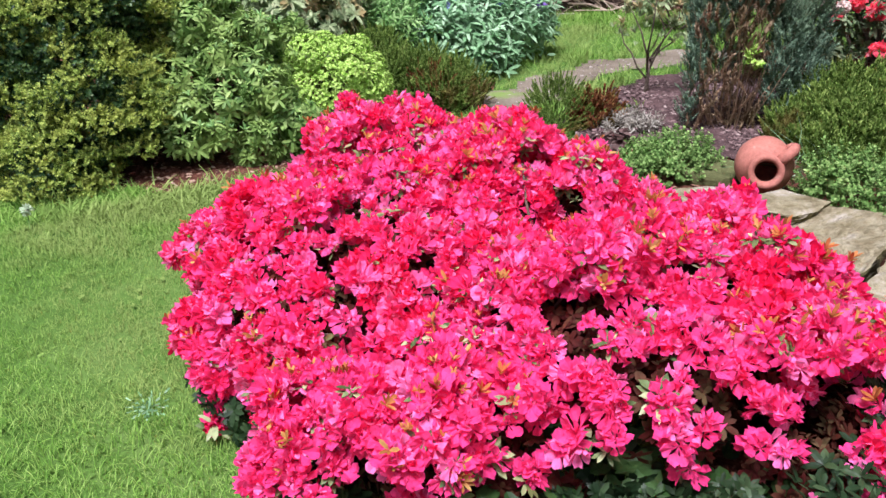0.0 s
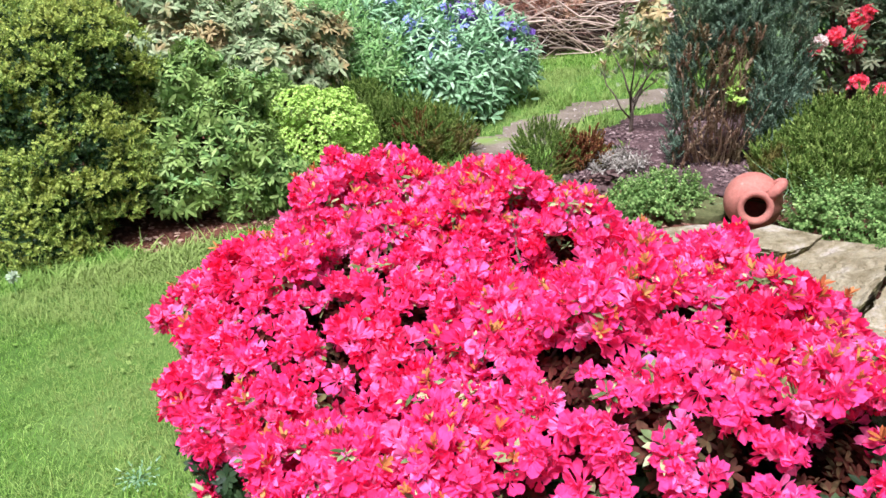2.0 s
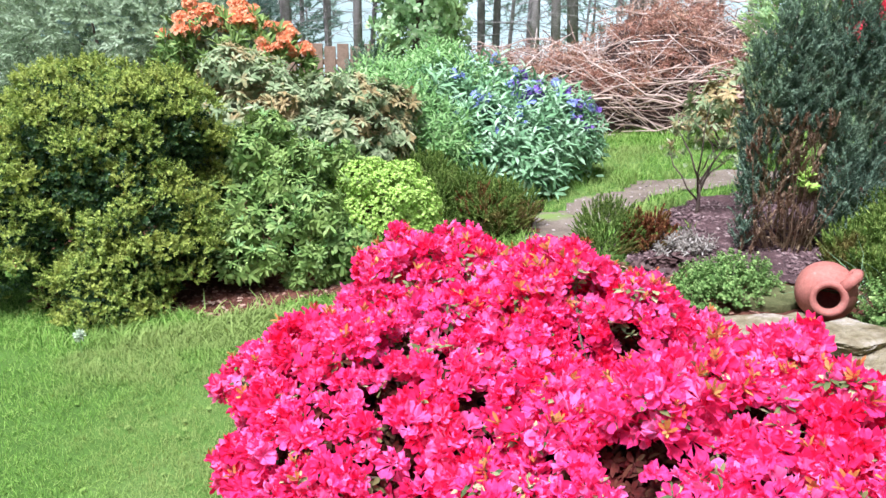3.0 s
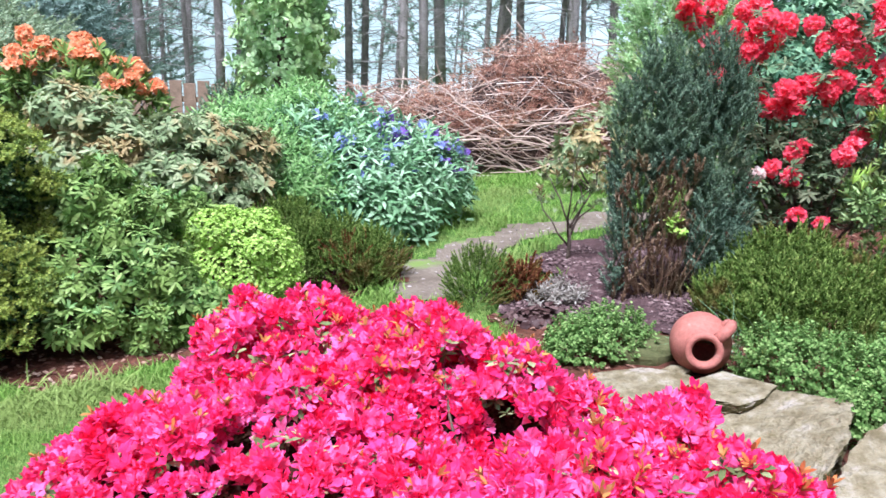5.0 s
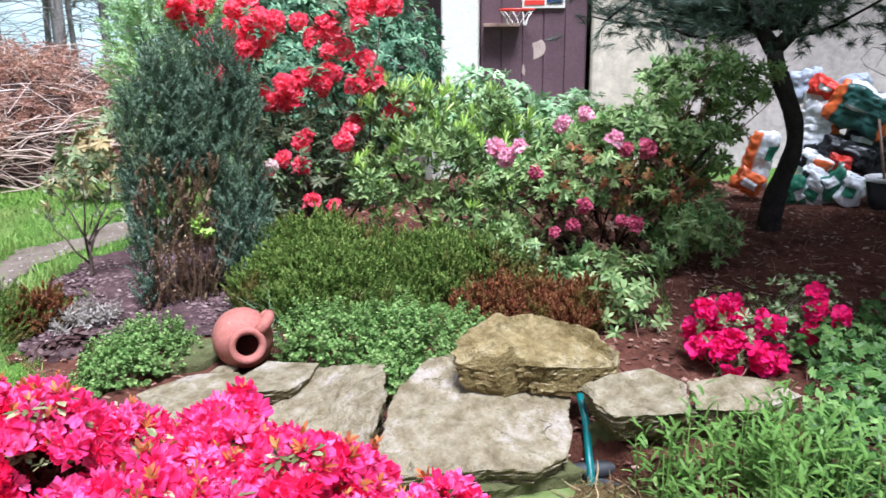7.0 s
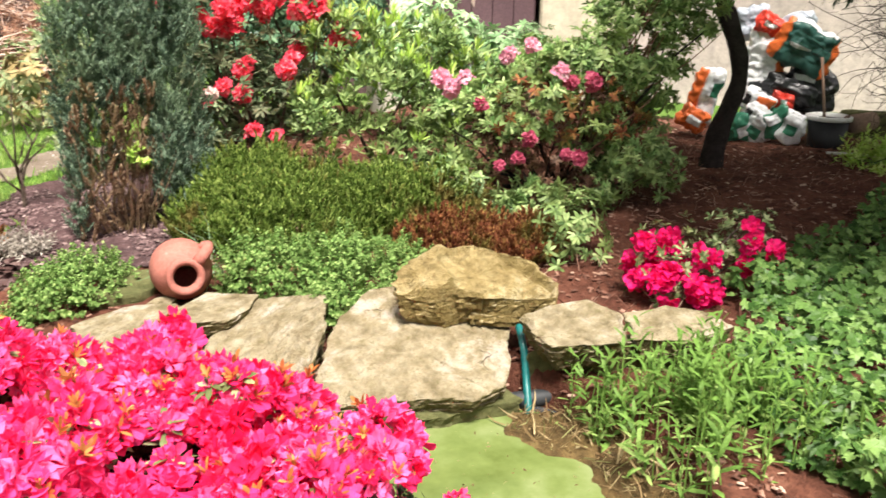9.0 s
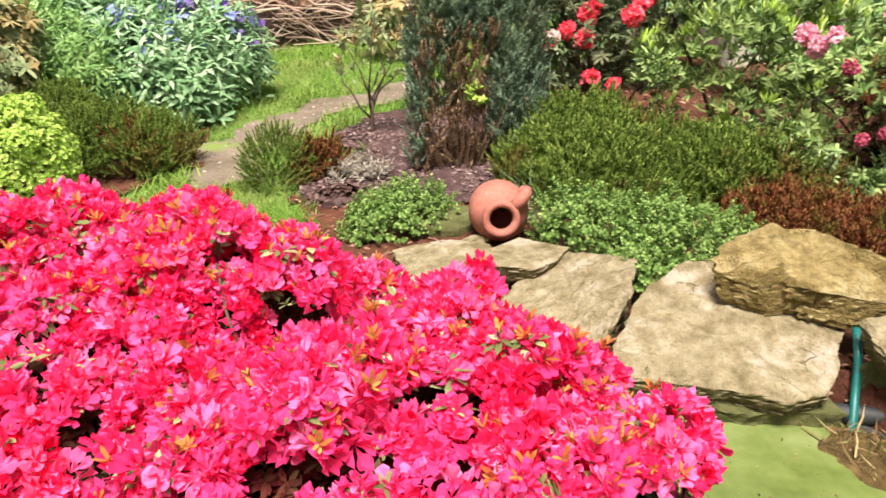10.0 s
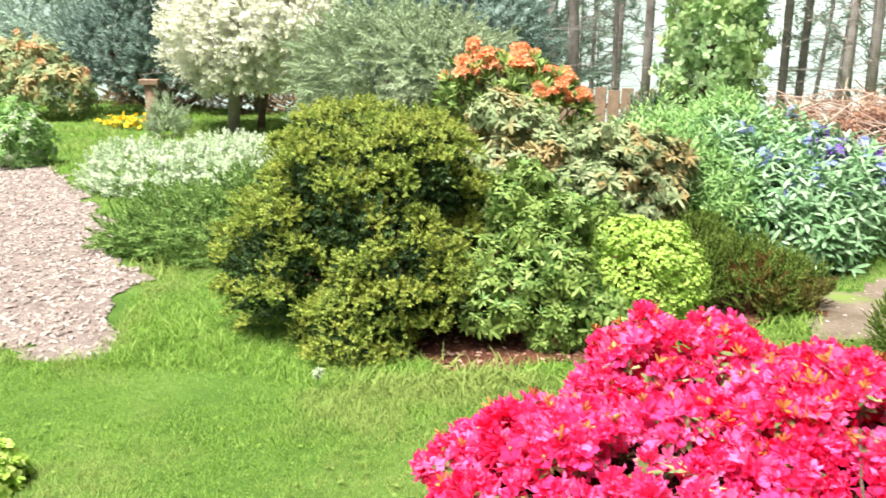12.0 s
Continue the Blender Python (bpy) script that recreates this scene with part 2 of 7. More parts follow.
def lobe_points(lobes, n, r, depth=(0.85, 1.03), floor=True, lump=0.07, low=-0.55):
    """Points and outward ways on the outside of a group of rounded lobes (x, y, z, rx, ry, rz)."""
    L = np.array(lobes, float)
    area = np.sqrt(L[:, 3] * L[:, 4]) * (L[:, 3] + L[:, 4] + L[:, 5])
    Ps, Ns, got = [], [], 0
    for _ in range(40):
        k = r.choice(len(L), n * 2, p=area / area.sum())
        u = unit(r.normal(0, 1, (n * 2, 3)))
        f = r.uniform(depth[0], depth[1], n * 2)
        f = f * (1 + lump * wobble(u + L[k, :3], 7.0, 2.0) + lump * 0.6 * wobble(u + L[k, :3], 17.0, 5.0))
        P = L[k, :3] + L[k, 3:] * u * f[:, None]
        ok = u[:, 2] > low
        for m in range(len(L)):
            q = (((P - L[m, :3]) / L[m, 3:]) ** 2).sum(1)
            ok &= (q > 0.72) | (k == m)
        if floor:
            ok &= P[:, 2] > ground_z(P[:, 0], P[:, 1]) + 0.01
        Ps.append(P[ok]), Ns.append(unit(u / L[k, 3:])[ok])
        got += ok.sum()
        if got >= n:
            break
    return np.concatenate(Ps)[:n], np.concatenate(Ns)[:n]


def shrub(name, label, category, base, lobes, shapes, n, size, material, bark, stems=6, up=0.35, spread=0.35, depth=(0.72, 1.04), seed=1, group="", thick=0.012, lump=0.07, low=-0.55, puff=None, gaps=None):
    """A bush: limbs from the base into its lobes, and leafy shoots all over the lobes."""
    r = np.random.default_rng(seed)
    base = (base[0], base[1], float(ground_z(base[0], base[1])))
    ob = thing(name, base, label, category, group)
    full = puffs(lobes, puff[0], puff[1], r) if puff else lobes
    P, N = lobe_points(full, n, r, depth, lump=lump, low=low)
    if gaps:
        full_here = wobble(P * np.array([1, 1, 1.9]), gaps[0], seed) + 0.5 * wobble(P, 2.3 * gaps[0], seed + 1) > gaps[1]
        P, N = P[full_here], N[full_here]
    D = N + np.array([0, 0, up]) + r.normal(0, spread, P.shape)
    S = size * r.uniform(0.7, 1.25, len(P))
    part("foliage", scatter(shapes, P, D, S, r), material, ob, kind="stuff")
    for k in range(stems):
        q = P[r.integers(len(P))] * 0.9 + np.array(lobes[k % len(lobes)][:3]) * 0.1
        p0 = np.array(base) + np.array([r.normal(0, 0.03), r.normal(0, 0.03), -0.02])
        part("stem", limb(p0, q, thick, thick * 0.3, 0.12, 7, r), bark, ob, smooth=True)
    return ob, P, N


def inside(poly, x, y):
    """Which points lie in the outline."""
    poly = np.asarray(poly, float)
    c = np.zeros(np.shape(x), bool)
    j = len(poly) - 1
    for i in range(len(poly)):
        (xi, yi), (xj, yj) = poly[i], poly[j]
        c ^= ((yi > y) != (yj > y)) & (x < (xj - xi) * (y - yi) / (yj - yi + 1e-12) + xi)
        j = i
    return c


def wavy(x, y, s=0.05):
    return x + s * np.sin(9 * y + 2 * np.sin(5 * x)) + s * 0.5 * np.sin(23 * y + x), y + s * np.sin(8 * x + 1.5 * np.sin(6 * y)) + s * 0.5 * np.sin(21 * x + y)


def patch(poly, off, cell=0.05, ragged=0.05, bump=0.006):
    """A sheet of earth with a ragged edge that lies on the ground."""
    poly = np.asarray(poly, float)
    lo, hi = poly.min(0) - 0.1, poly.max(0) + 0.1
    xs, ys = np.arange(lo[0], hi[0], cell), np.arange(lo[1], hi[1], cell)
    X, Y = np.meshgrid(xs, ys, indexing="ij")
    Z = ground_z(X, Y) + off + bump * wobble(np.stack([X, Y, 0 * X], -1), 14) + bump * 0.6 * wobble(np.stack([X, Y, 0 * X], -1), 37, 3)
    wx, wy = wavy(X[:-1, :-1] + cell / 2, Y[:-1, :-1] + cell / 2, ragged)
    keep = inside(poly, wx, wy)
    idx = np.arange(X.size).reshape(X.shape)
    a, b, c, d = idx[:-1, :-1][keep], idx[1:, :-1][keep], idx[1:, 1:][keep], idx[:-1, 1:][keep]
    T = np.concatenate([np.stack([a, b, c], 1), np.stack([a, c, d], 1)])
    used, inv = np.unique(T, return_inverse=True)
    V = np.stack([X.ravel(), Y.ravel(), Z.ravel()], -1)[used]
    return V, inv.reshape(-1, 3)


def spread_on(poly, n, r, ragged=0.05):
    poly = np.asarray(poly, float)
    lo, hi = poly.min(0), poly.max(0)
    x, y = r.uniform(lo[0], hi[0], n), r.uniform(lo[1], hi[1], n)
    ok = inside(poly, *wavy(x, y, ragged))
    return x[ok], y[ok]


# ---- materials ----
def material(name):
    m = bpy.data.materials.new(name)
    m.use_nodes = True
    n, l = m.node_tree.nodes, m.node_tree.links
    return m, n, l, n["Principled BSDF"]


def ramp(n, stops):
    r = n.new("ShaderNodeValToRGB")
    e = r.color_ramp.elements
    while len(e) < len(stops):
        e.new(0.5)
    for k, (p, c) in enumerate(stops):
        e[k].position, e[k].color = p, (*c, 1)
    return r


def mixed(n, l, fac, a, b, mode="MIX"):
    m = n.new("ShaderNodeMix")
    m.data_type, m.blend_type = "RGBA", mode
    for key, v in (("Factor", fac), ("A", a), ("B", b)):
        sock = [s for s in m.inputs if s.name == key and s.type == ("VALUE" if key == "Factor" else "RGBA")][0]
        if isinstance(v, (int, float)):
            sock.default_value = v
        elif isinstance(v, tuple):
            sock.default_value = (*v, 1)
        else:
            l.new(v, sock)
    return [s for s in m.outputs if s.type == "RGBA"][0]


def noise_of(n, l, scale, detail=4, rough=0.6, coords="Object"):
    t = n.new("ShaderNodeTexCoord")
    x = n.new("ShaderNodeTexNoise")
    x.inputs["Scale"].default_value, x.inputs["Detail"].default_value, x.inputs["Roughness"].default_value = scale, detail, rough
    l.new(t.outputs[coords], x.inputs["Vector"])
    return x.outputs["Fac"]


def leafy(name, dark, mid, light, patchy=None, amount=0.5, rough=0.45, through_light=0.3, scale=3.0, clump=None, gloss=0.15):
    """Leaves: each its own shade, clumps of another tone, light through the blade."""
    if "petal" not in name:
        dark, mid, light = ([min(0.8, v * 1.08) for v in c] for c in (dark, mid, light))
    m, n, l, b = material(name)
    g = n.new("ShaderNodeNewGeometry")
    c = ramp(n, [(0.0, dark), (0.55, mid), (1.0, light)])
    l.new(g.outputs["Random Per Island"], c.inputs["Fac"])
    col = c.outputs["Color"]
    if patchy:
        k = ramp(n, [(clump[0] if clump else 0.45, (0, 0, 0)), (clump[1] if clump else 0.62, (1, 1, 1))])
        l.new(noise_of(n, l, scale, 3), k.inputs["Fac"])
        f = n.new("ShaderNodeMath")
        f.operation = "MULTIPLY"
        l.new(k.outputs["Color"], f.inputs[0])
        f.inputs[1].default_value = amount
        col = mixed(n, l, f.outputs["Value"], col, patchy)
    fine = ramp(n, [(0.3, (0.78, 0.78, 0.78)), (0.7, (1.12, 1.12, 1.12))])
    l.new(noise_of(n, l, 60, 2), fine.inputs["Fac"])
    col = mixed(n, l, 1.0, col, fine.outputs["Color"], "MULTIPLY")
    l.new(col, b.inputs["Base Color"])
    b.inputs["Roughness"].default_value = rough
    b.inputs["Specular IOR Level"].default_value = gloss
    t = n.new("ShaderNodeBsdfTranslucent")
    l.new(col, t.inputs["Color"])
    s = n.new("ShaderNodeMixShader")
    s.inputs["Fac"].default_value = through_light
    l.new(b.outputs["BSDF"], s.inputs[1])
    l.new(t.outputs["BSDF"], s.inputs[2])
    l.new(s.outputs["Shader"], n["Material Output"].inputs["Surface"])
    return m


def earthy(name, stops, scale=6.0, fine=70.0, rough=0.9, bump=0.5, dist=0.01, speck=None, coords="Object", metal=0.0):
    """Earth, stone, bark, render: two scales of colour and a relief."""
    m, n, l, b = material(name)
    c = ramp(n, stops)
    l.new(noise_of(n, l, scale, 6, 0.65, coords), c.inputs["Fac"])
    col = c.outputs["Color"]
    f = noise_of(n, l, fine, 5, 0.7, coords)
    shade = ramp(n, [(0.3, (0.62, 0.62, 0.62)), (0.7, (1.2, 1.2, 1.2))])
    l.new(f, shade.inputs["Fac"])
    col = mixed(n, l, 0.8, col, shade.outputs["Color"], "MULTIPLY")
    if speck:
        k = ramp(n, [(speck[1], (0, 0, 0)), (speck[2], (1, 1, 1))])
        l.new(noise_of(n, l, speck[3], 5, 0.6, coords), k.inputs["Fac"])
        col = mixed(n, l, k.outputs["Color"], col, speck[0])
    l.new(col, b.inputs["Base Color"])
    b.inputs["Roughness"].default_value, b.inputs["Metallic"].default_value = rough, metal
    b.inputs["Specular IOR Level"].default_value = 0.15 if rough > 0.8 else 0.5
    h = n.new("ShaderNodeBump")
    h.inputs["Strength"].default_value, h.inputs["Distance"].default_value = bump, dist
    l.new(f, h.inputs["Height"])
    l.new(h.outputs["Normal"], b.inputs["Normal"])
    return m


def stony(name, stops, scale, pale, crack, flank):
    """Weathered sandstone: pale lichen, fine broken cracks, and side faces painted darker: olive algae plus shade."""
    m = earthy(name, stops, scale, 30, 0.9, 1.0, 0.03)
    n, l = m.node_tree.nodes, m.node_tree.links
    b = n["Principled BSDF"]
    col = b.inputs["Base Color"].links[0].from_socket
    relief = b.inputs["Normal"].links[0].from_socket

    def band(value, lo, hi, first=0.0, last=1.0):
        k = ramp(n, [(lo, (first, first, first)), (hi, (last, last, last))])
        l.new(value, k.inputs["Fac"])
        return k.outputs["Color"]

    col = mixed(n, l, band(noise_of(n, l, 6.5, 6, 0.7), 0.56, 0.66, 0.0, 0.75), col, pale)
    col = mixed(n, l, band(noise_of(n, l, 30.0, 4, 0.7), 0.58, 0.66, 0.0, 0.5), col, flank)
    t, warp, add, v = (n.new("ShaderNode" + k) for k in ("TexCoord", "TexNoise", "VectorMath", "TexVoronoi"))
    warp.inputs["Scale"].default_value, warp.inputs["Detail"].default_value = 6.0, 5
    add.operation = "MULTIPLY_ADD"
    add.inputs[1].default_value = (0.16, 0.16, 0.16)
    l.new(t.outputs["Object"], warp.inputs["Vector"])
    l.new(warp.outputs["Color"], add.inputs[0])
    l.new(t.outputs["Object"], add.inputs[2])
    v.feature = "DISTANCE_TO_EDGE"
    v.inputs["Scale"].default_value = 9.0
    l.new(add.outputs["Vector"], v.inputs["Vector"])
    line_ = mixed(n, l, 1.0, band(v.outputs["Distance"], 0.003, 0.014, 0.8, 0.0), band(noise_of(n, l, 8.0, 4), 0.60, 0.66), "MULTIPLY")
    col = mixed(n, l, line_, col, crack)
    # side faces, found by normal: algae olive with shade painted in
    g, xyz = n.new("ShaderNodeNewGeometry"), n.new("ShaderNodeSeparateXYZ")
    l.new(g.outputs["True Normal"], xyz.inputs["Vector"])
    darker = mixed(n, l, 1.0, band(xyz.outputs["Z"], 0.25, 0.62, 1.0, 0.0), band(noise_of(n, l, 9.0, 4), 0.30, 0.52, 0.35, 0.95), "MULTIPLY")
    col = mixed(n, l, darker, col, flank)
    l.new(col, b.inputs["Base Color"])
    h = n.new("ShaderNodeBump")
    h.invert = True
    h.inputs["Strength"].default_value, h.inputs["Distance"].default_value = 0.8, 0.01
    l.new(line_, h.inputs["Height"])
    l.new(relief, h.inputs["Normal"])
    l.new(h.outputs["Normal"], b.inputs["Normal"])
    return m


def painted(name, color, rough=0.6, vary=0.15, scale=8.0, bump=0.1, metal=0.0):
    d = tuple(max(0.0, c * (1 - vary)) for c in color)
    e = tuple(min(1.0, c * (1 + vary)) for c in color)
    return earthy(name, [(0.3, d), (0.7, e)], scale, 90.0, rough, bump, 0.002, metal=metal)


def chips(name, stops, rough=0.85, gloss=0.3):
    """Loose bits: each its own shade."""
    m, n, l, b = material(name)
    g = n.new("ShaderNodeNewGeometry")
    c = ramp(n, stops)
    l.new(g.outputs["Random Per Island"], c.inputs["Fac"])
    shade = ramp(n, [(0.3, (0.75, 0.75, 0.75)), (0.7, (1.15, 1.15, 1.15))])
    l.new(noise_of(n, l, 120, 3), shade.inputs["Fac"])
    l.new(mixed(n, l, 1.0, c.outputs["Color"], shade.outputs["Color"], "MULTIPLY"), b.inputs["Base Color"])
    b.inputs["Roughness"].default_value = rough
    b.inputs["Specular IOR Level"].default_value = gloss
    return m


M_LAWN = earthy("lawn_earth", [(0.3, (0.05, 0.105, 0.017)), (0.5, (0.09, 0.17, 0.03)), (0.72, (0.15, 0.22, 0.06))], 1.6, 90, 0.95, 0.6, 0.02)
M_GRASS = leafy("grass", (0.086, 0.189, 0.029), (0.202, 0.357, 0.062), (0.344, 0.473, 0.129), (0.310, 0.378, 0.120), 0.75, 0.55, 0.38, 1.1, (0.47, 0.57), gloss=0.06)
M_SOIL = earthy("bed_soil", [(0.3, (0.060, 0.021, 0.013)), (0.6, (0.155, 0.060, 0.038)), (0.8, (0.25, 0.118, 0.078))], 7, 60, 0.95, 0.9, 0.02)
M_MULCH = earthy("bark_mulch", [(0.3, (0.06, 0.035, 0.036)), (0.6, (0.12, 0.07, 0.07)), (0.8, (0.18, 0.12, 0.115))], 9, 55, 0.95, 1.0, 0.02)
M_CHIP = chips("bark_chip", [(0.0, (0.055, 0.022, 0.014)), (0.6, (0.17, 0.075, 0.050)), (0.9, (0.34, 0.20, 0.145)), (1.0, (0.50, 0.36, 0.27))])
M_CHIP_P = chips("purple_bark_chip", [(0.0, (0.045, 0.026, 0.027)), (0.6, (0.12, 0.070, 0.070)), (0.92, (0.22, 0.145, 0.14)), (1.0, (0.36, 0.27, 0.25))])
M_PATH = earthy("trodden_earth", [(0.3, (0.13, 0.10, 0.075)), (0.55, (0.20, 0.16, 0.125)), (0.8, (0.27, 0.23, 0.18))], 4, 60, 0.95, 0.7, 0.01, ((0.16, 0.22, 0.06), 0.56, 0.68, 3.0))
M_GRAVEL = earthy("gravel_bed", [(0.3, (0.194, 0.150, 0.136)), (0.7, (0.317, 0.264, 0.242))], 5, 40, 0.9, 1.0, 0.02)
M_PEBBLE = chips("pebble", [(0.0, (0.176, 0.136, 0.123)), (0.5, (0.317, 0.264, 0.238)), (1.0, (0.493, 0.431, 0.396))], 0.7)
# the last colour of each stone is the algae and shade tone of its sides
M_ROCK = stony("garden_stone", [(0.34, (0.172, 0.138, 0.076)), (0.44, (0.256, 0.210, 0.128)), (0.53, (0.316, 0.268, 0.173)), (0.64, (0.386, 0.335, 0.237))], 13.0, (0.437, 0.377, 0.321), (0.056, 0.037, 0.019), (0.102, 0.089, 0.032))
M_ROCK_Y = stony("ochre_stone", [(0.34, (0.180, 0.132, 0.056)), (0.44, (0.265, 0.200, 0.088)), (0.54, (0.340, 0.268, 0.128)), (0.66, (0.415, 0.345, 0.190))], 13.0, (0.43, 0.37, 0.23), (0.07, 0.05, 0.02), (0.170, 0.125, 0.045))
M_ROCK_M = earthy("mossy_stone", [(0.3, (0.055, 0.062, 0.022)), (0.6, (0.13, 0.13, 0.055)), (0.8, (0.24, 0.22, 0.135))], 8.0, 40, 0.9, 0.9, 0.012)
M_TERRA = earthy("terracotta", [(0.3, (0.32, 0.100, 0.075)), (0.6, (0.42, 0.150, 0.115)), (0.8, (0.50, 0.205, 0.165))], 9, 80, 0.8, 0.3, 0.003, ((0.52, 0.30, 0.245), 0.62, 0.78, 14.0))
M_BARK = earthy("bark", [(0.3, (0.07, 0.05, 0.04)), (0.7, (0.20, 0.15, 0.12))], 14, 90, 0.95, 1.0, 0.01)
M_BARK_D = earthy("dark_bark", [(0.3, (0.018, 0.014, 0.013)), (0.7, (0.055, 0.043, 0.040))], 14, 90, 0.95, 1.0, 0.01)
# trunks of the wood, paled: distance haze is put into the colour
M_TRUNK = earthy("hazed_trunk", [(0.3, (0.27, 0.23, 0.22)), (0.7, (0.46, 0.41, 0.40))], 5, 50, 0.95, 1.0, 0.02)
M_PETAL = leafy("pink_petal", (0.88, 0.013, 0.095), (0.96, 0.075, 0.305), (0.98, 0.26, 0.58), (0.92, 0.025, 0.115), 0.4, 0.55, 0.42, 6.0, gloss=0.08)
M_AZLEAF = leafy("azalea_leaf", (0.05, 0.085, 0.03), (0.15, 0.20, 0.08), (0.40, 0.44, 0.24), (0.22, 0.19, 0.07), 0.45, 0.4, 0.2, 5.0)
M_GOLD = leafy("golden_box_leaf", (0.078, 0.140, 0.031), (0.252, 0.330, 0.063), (0.493, 0.560, 0.134), (0.448, 0.459, 0.095), 0.45, 0.45, 0.25, 6.0, (0.45, 0.6))
# inner box leaves: dark green, deepened further as shade between the tufts
M_GOLD_D = leafy("dark_shaded_box_leaf", (0.012, 0.036, 0.014), (0.042, 0.088, 0.030), (0.115, 0.170, 0.050), None, 0, 0.4, 0.15, 5.0, gloss=0.2)
M_RHODO = leafy("rhododendron_leaf", (0.052, 0.110, 0.024), (0.160, 0.260, 0.066), (0.340, 0.450, 0.150), (0.26, 0.35, 0.085), 0.5, 0.45, 0.2, 4.0, gloss=0.15)
M_RHODO_D = leafy("dark_rhododendron_leaf", (0.055, 0.105, 0.034), (0.205, 0.310, 0.100), (0.42, 0.54, 0.23), (0.27, 0.35, 0.10), 0.5, 0.4, 0.22, 4.0, gloss=0.2)
M_TAWNY = leafy("tawny_leaf", (0.15, 0.21, 0.10), (0.27, 0.34, 0.17), (0.42, 0.46, 0.27), (0.50, 0.29, 0.13), 0.6, 0.5, 0.25, 4.0, (0.50, 0.58), gloss=0.08)
M_LIME = leafy("lime_leaf", (0.270, 0.443, 0.070), (0.475, 0.670, 0.140), (0.648, 0.810, 0.281), (0.410, 0.605, 0.108), 0.4, 0.45, 0.35, 6.0)
M_HEATH = leafy("heather_shoot", (0.047, 0.091, 0.015), (0.167, 0.256, 0.051), (0.372, 0.465, 0.126), (0.260, 0.126, 0.056), 0.55, 0.7, 0.3, 2.6, (0.56, 0.62))
M_HEATH_B = leafy("browned_heather_shoot", (0.10, 0.030, 0.016), (0.23, 0.078, 0.036), (0.36, 0.19, 0.065), (0.13, 0.17, 0.035), 0.55, 0.75, 0.2, 5.0, (0.50, 0.60))
M_SILVER = leafy("silver_green_leaf", (0.12, 0.24, 0.115), (0.28, 0.45, 0.25), (0.48, 0.64, 0.44), (0.20, 0.40, 0.16), 0.4, 0.6, 0.25, 3.0, gloss=0.1)
M_FRESH = leafy("fresh_green_leaf", (0.15, 0.29, 0.09), (0.28, 0.47, 0.16), (0.45, 0.62, 0.28), (0.22, 0.40, 0.14), 0.4, 0.5, 0.35, 3.0)
M_BLUE = leafy("blue_petal", (0.20, 0.26, 0.66), (0.33, 0.40, 0.82), (0.52, 0.56, 0.90), (0.38, 0.30, 0.68), 0.4, 0.6, 0.3, 1.2)
M_YEW = leafy("yew_needle", (0.045, 0.088, 0.060), (0.135, 0.205, 0.138), (0.31, 0.41, 0.285), (0.20, 0.27, 0.13), 0.35, 0.5, 0.18, 4.0)
M_DRY = leafy("dry_shoot", (0.14, 0.08, 0.055), (0.27, 0.17, 0.11), (0.40, 0.29, 0.19), (0.20, 0.20, 0.08), 0.4, 0.8, 0.1, 4.0)
M_RED = leafy("red_petal", (0.94, 0.050, 0.10), (0.97, 0.125, 0.20), (0.98, 0.38, 0.44), (0.95, 0.06, 0.11), 0.4, 0.55, 0.5, 5.0, gloss=0.15)
M_ORANGE = leafy("orange_petal", (0.92, 0.33, 0.15), (0.96, 0.47, 0.25), (0.97, 0.61, 0.39), (0.94, 0.36, 0.20), 0.4, 0.6, 0.42, 4.0, gloss=0.2)
M_PINK = leafy("rose_petal", (0.72, 0.26, 0.38), (0.85, 0.42, 0.54), (0.92, 0.64, 0.70), (0.76, 0.24, 0.40), 0.4, 0.6, 0.35, 6.0)
M_MAGENTA = leafy("magenta_petal", (0.78, 0.008, 0.11), (0.90, 0.018, 0.20), (0.95, 0.05, 0.32), (0.84, 0.01, 0.12), 0.4, 0.55, 0.4, 6.0)
M_CREAM = leafy("cream_leaf", (0.62, 0.63, 0.42), (0.82, 0.82, 0.64), (0.88, 0.88, 0.76), (0.34, 0.40, 0.18), 0.45, 0.5, 0.3, 1.6, (0.60, 0.74))
M_WHITE = leafy("white_petal", (0.414, 0.522, 0.324), (0.594, 0.675, 0.504), (0.738, 0.774, 0.666), (0.270, 0.414, 0.180), 0.55, 0.6, 0.25, 5.0, (0.46, 0.62))
M_YELLOW = leafy("yellow_petal", (0.70, 0.42, 0.02), (0.82, 0.56, 0.03), (0.86, 0.66, 0.08), None, 0, 0.6, 0.2)
M_LAUREL = leafy("laurel_leaf", (0.049, 0.119, 0.063), (0.133, 0.259, 0.140), (0.308, 0.476, 0.266), (0.098, 0.210, 0.140), 0.5, 0.45, 0.2, 2.0, gloss=0.12)
# red azalea leaves, greyed and darkened in place of shade
M_DIM = leafy("shaded_azalea_leaf", (0.055, 0.085, 0.040), (0.135, 0.190, 0.095), (0.28, 0.34, 0.20), (0.16, 0.13, 0.08), 0.5, 0.5, 0.2, 4.0, gloss=0.1)
M_COVER = leafy("ground_cover_leaf", (0.070, 0.140, 0.032), (0.180, 0.310, 0.084), (0.36, 0.49, 0.17), (0.17, 0.26, 0.08), 0.4, 0.55, 0.25, 4.0, gloss=0.08)
M_IVY = leafy("ivy_leaf", (0.022, 0.062, 0.012), (0.082, 0.168, 0.038), (0.194, 0.310, 0.090), (0.056, 0.112, 0.030), 0.35, 0.4, 0.2, 4.0, gloss=0.15)
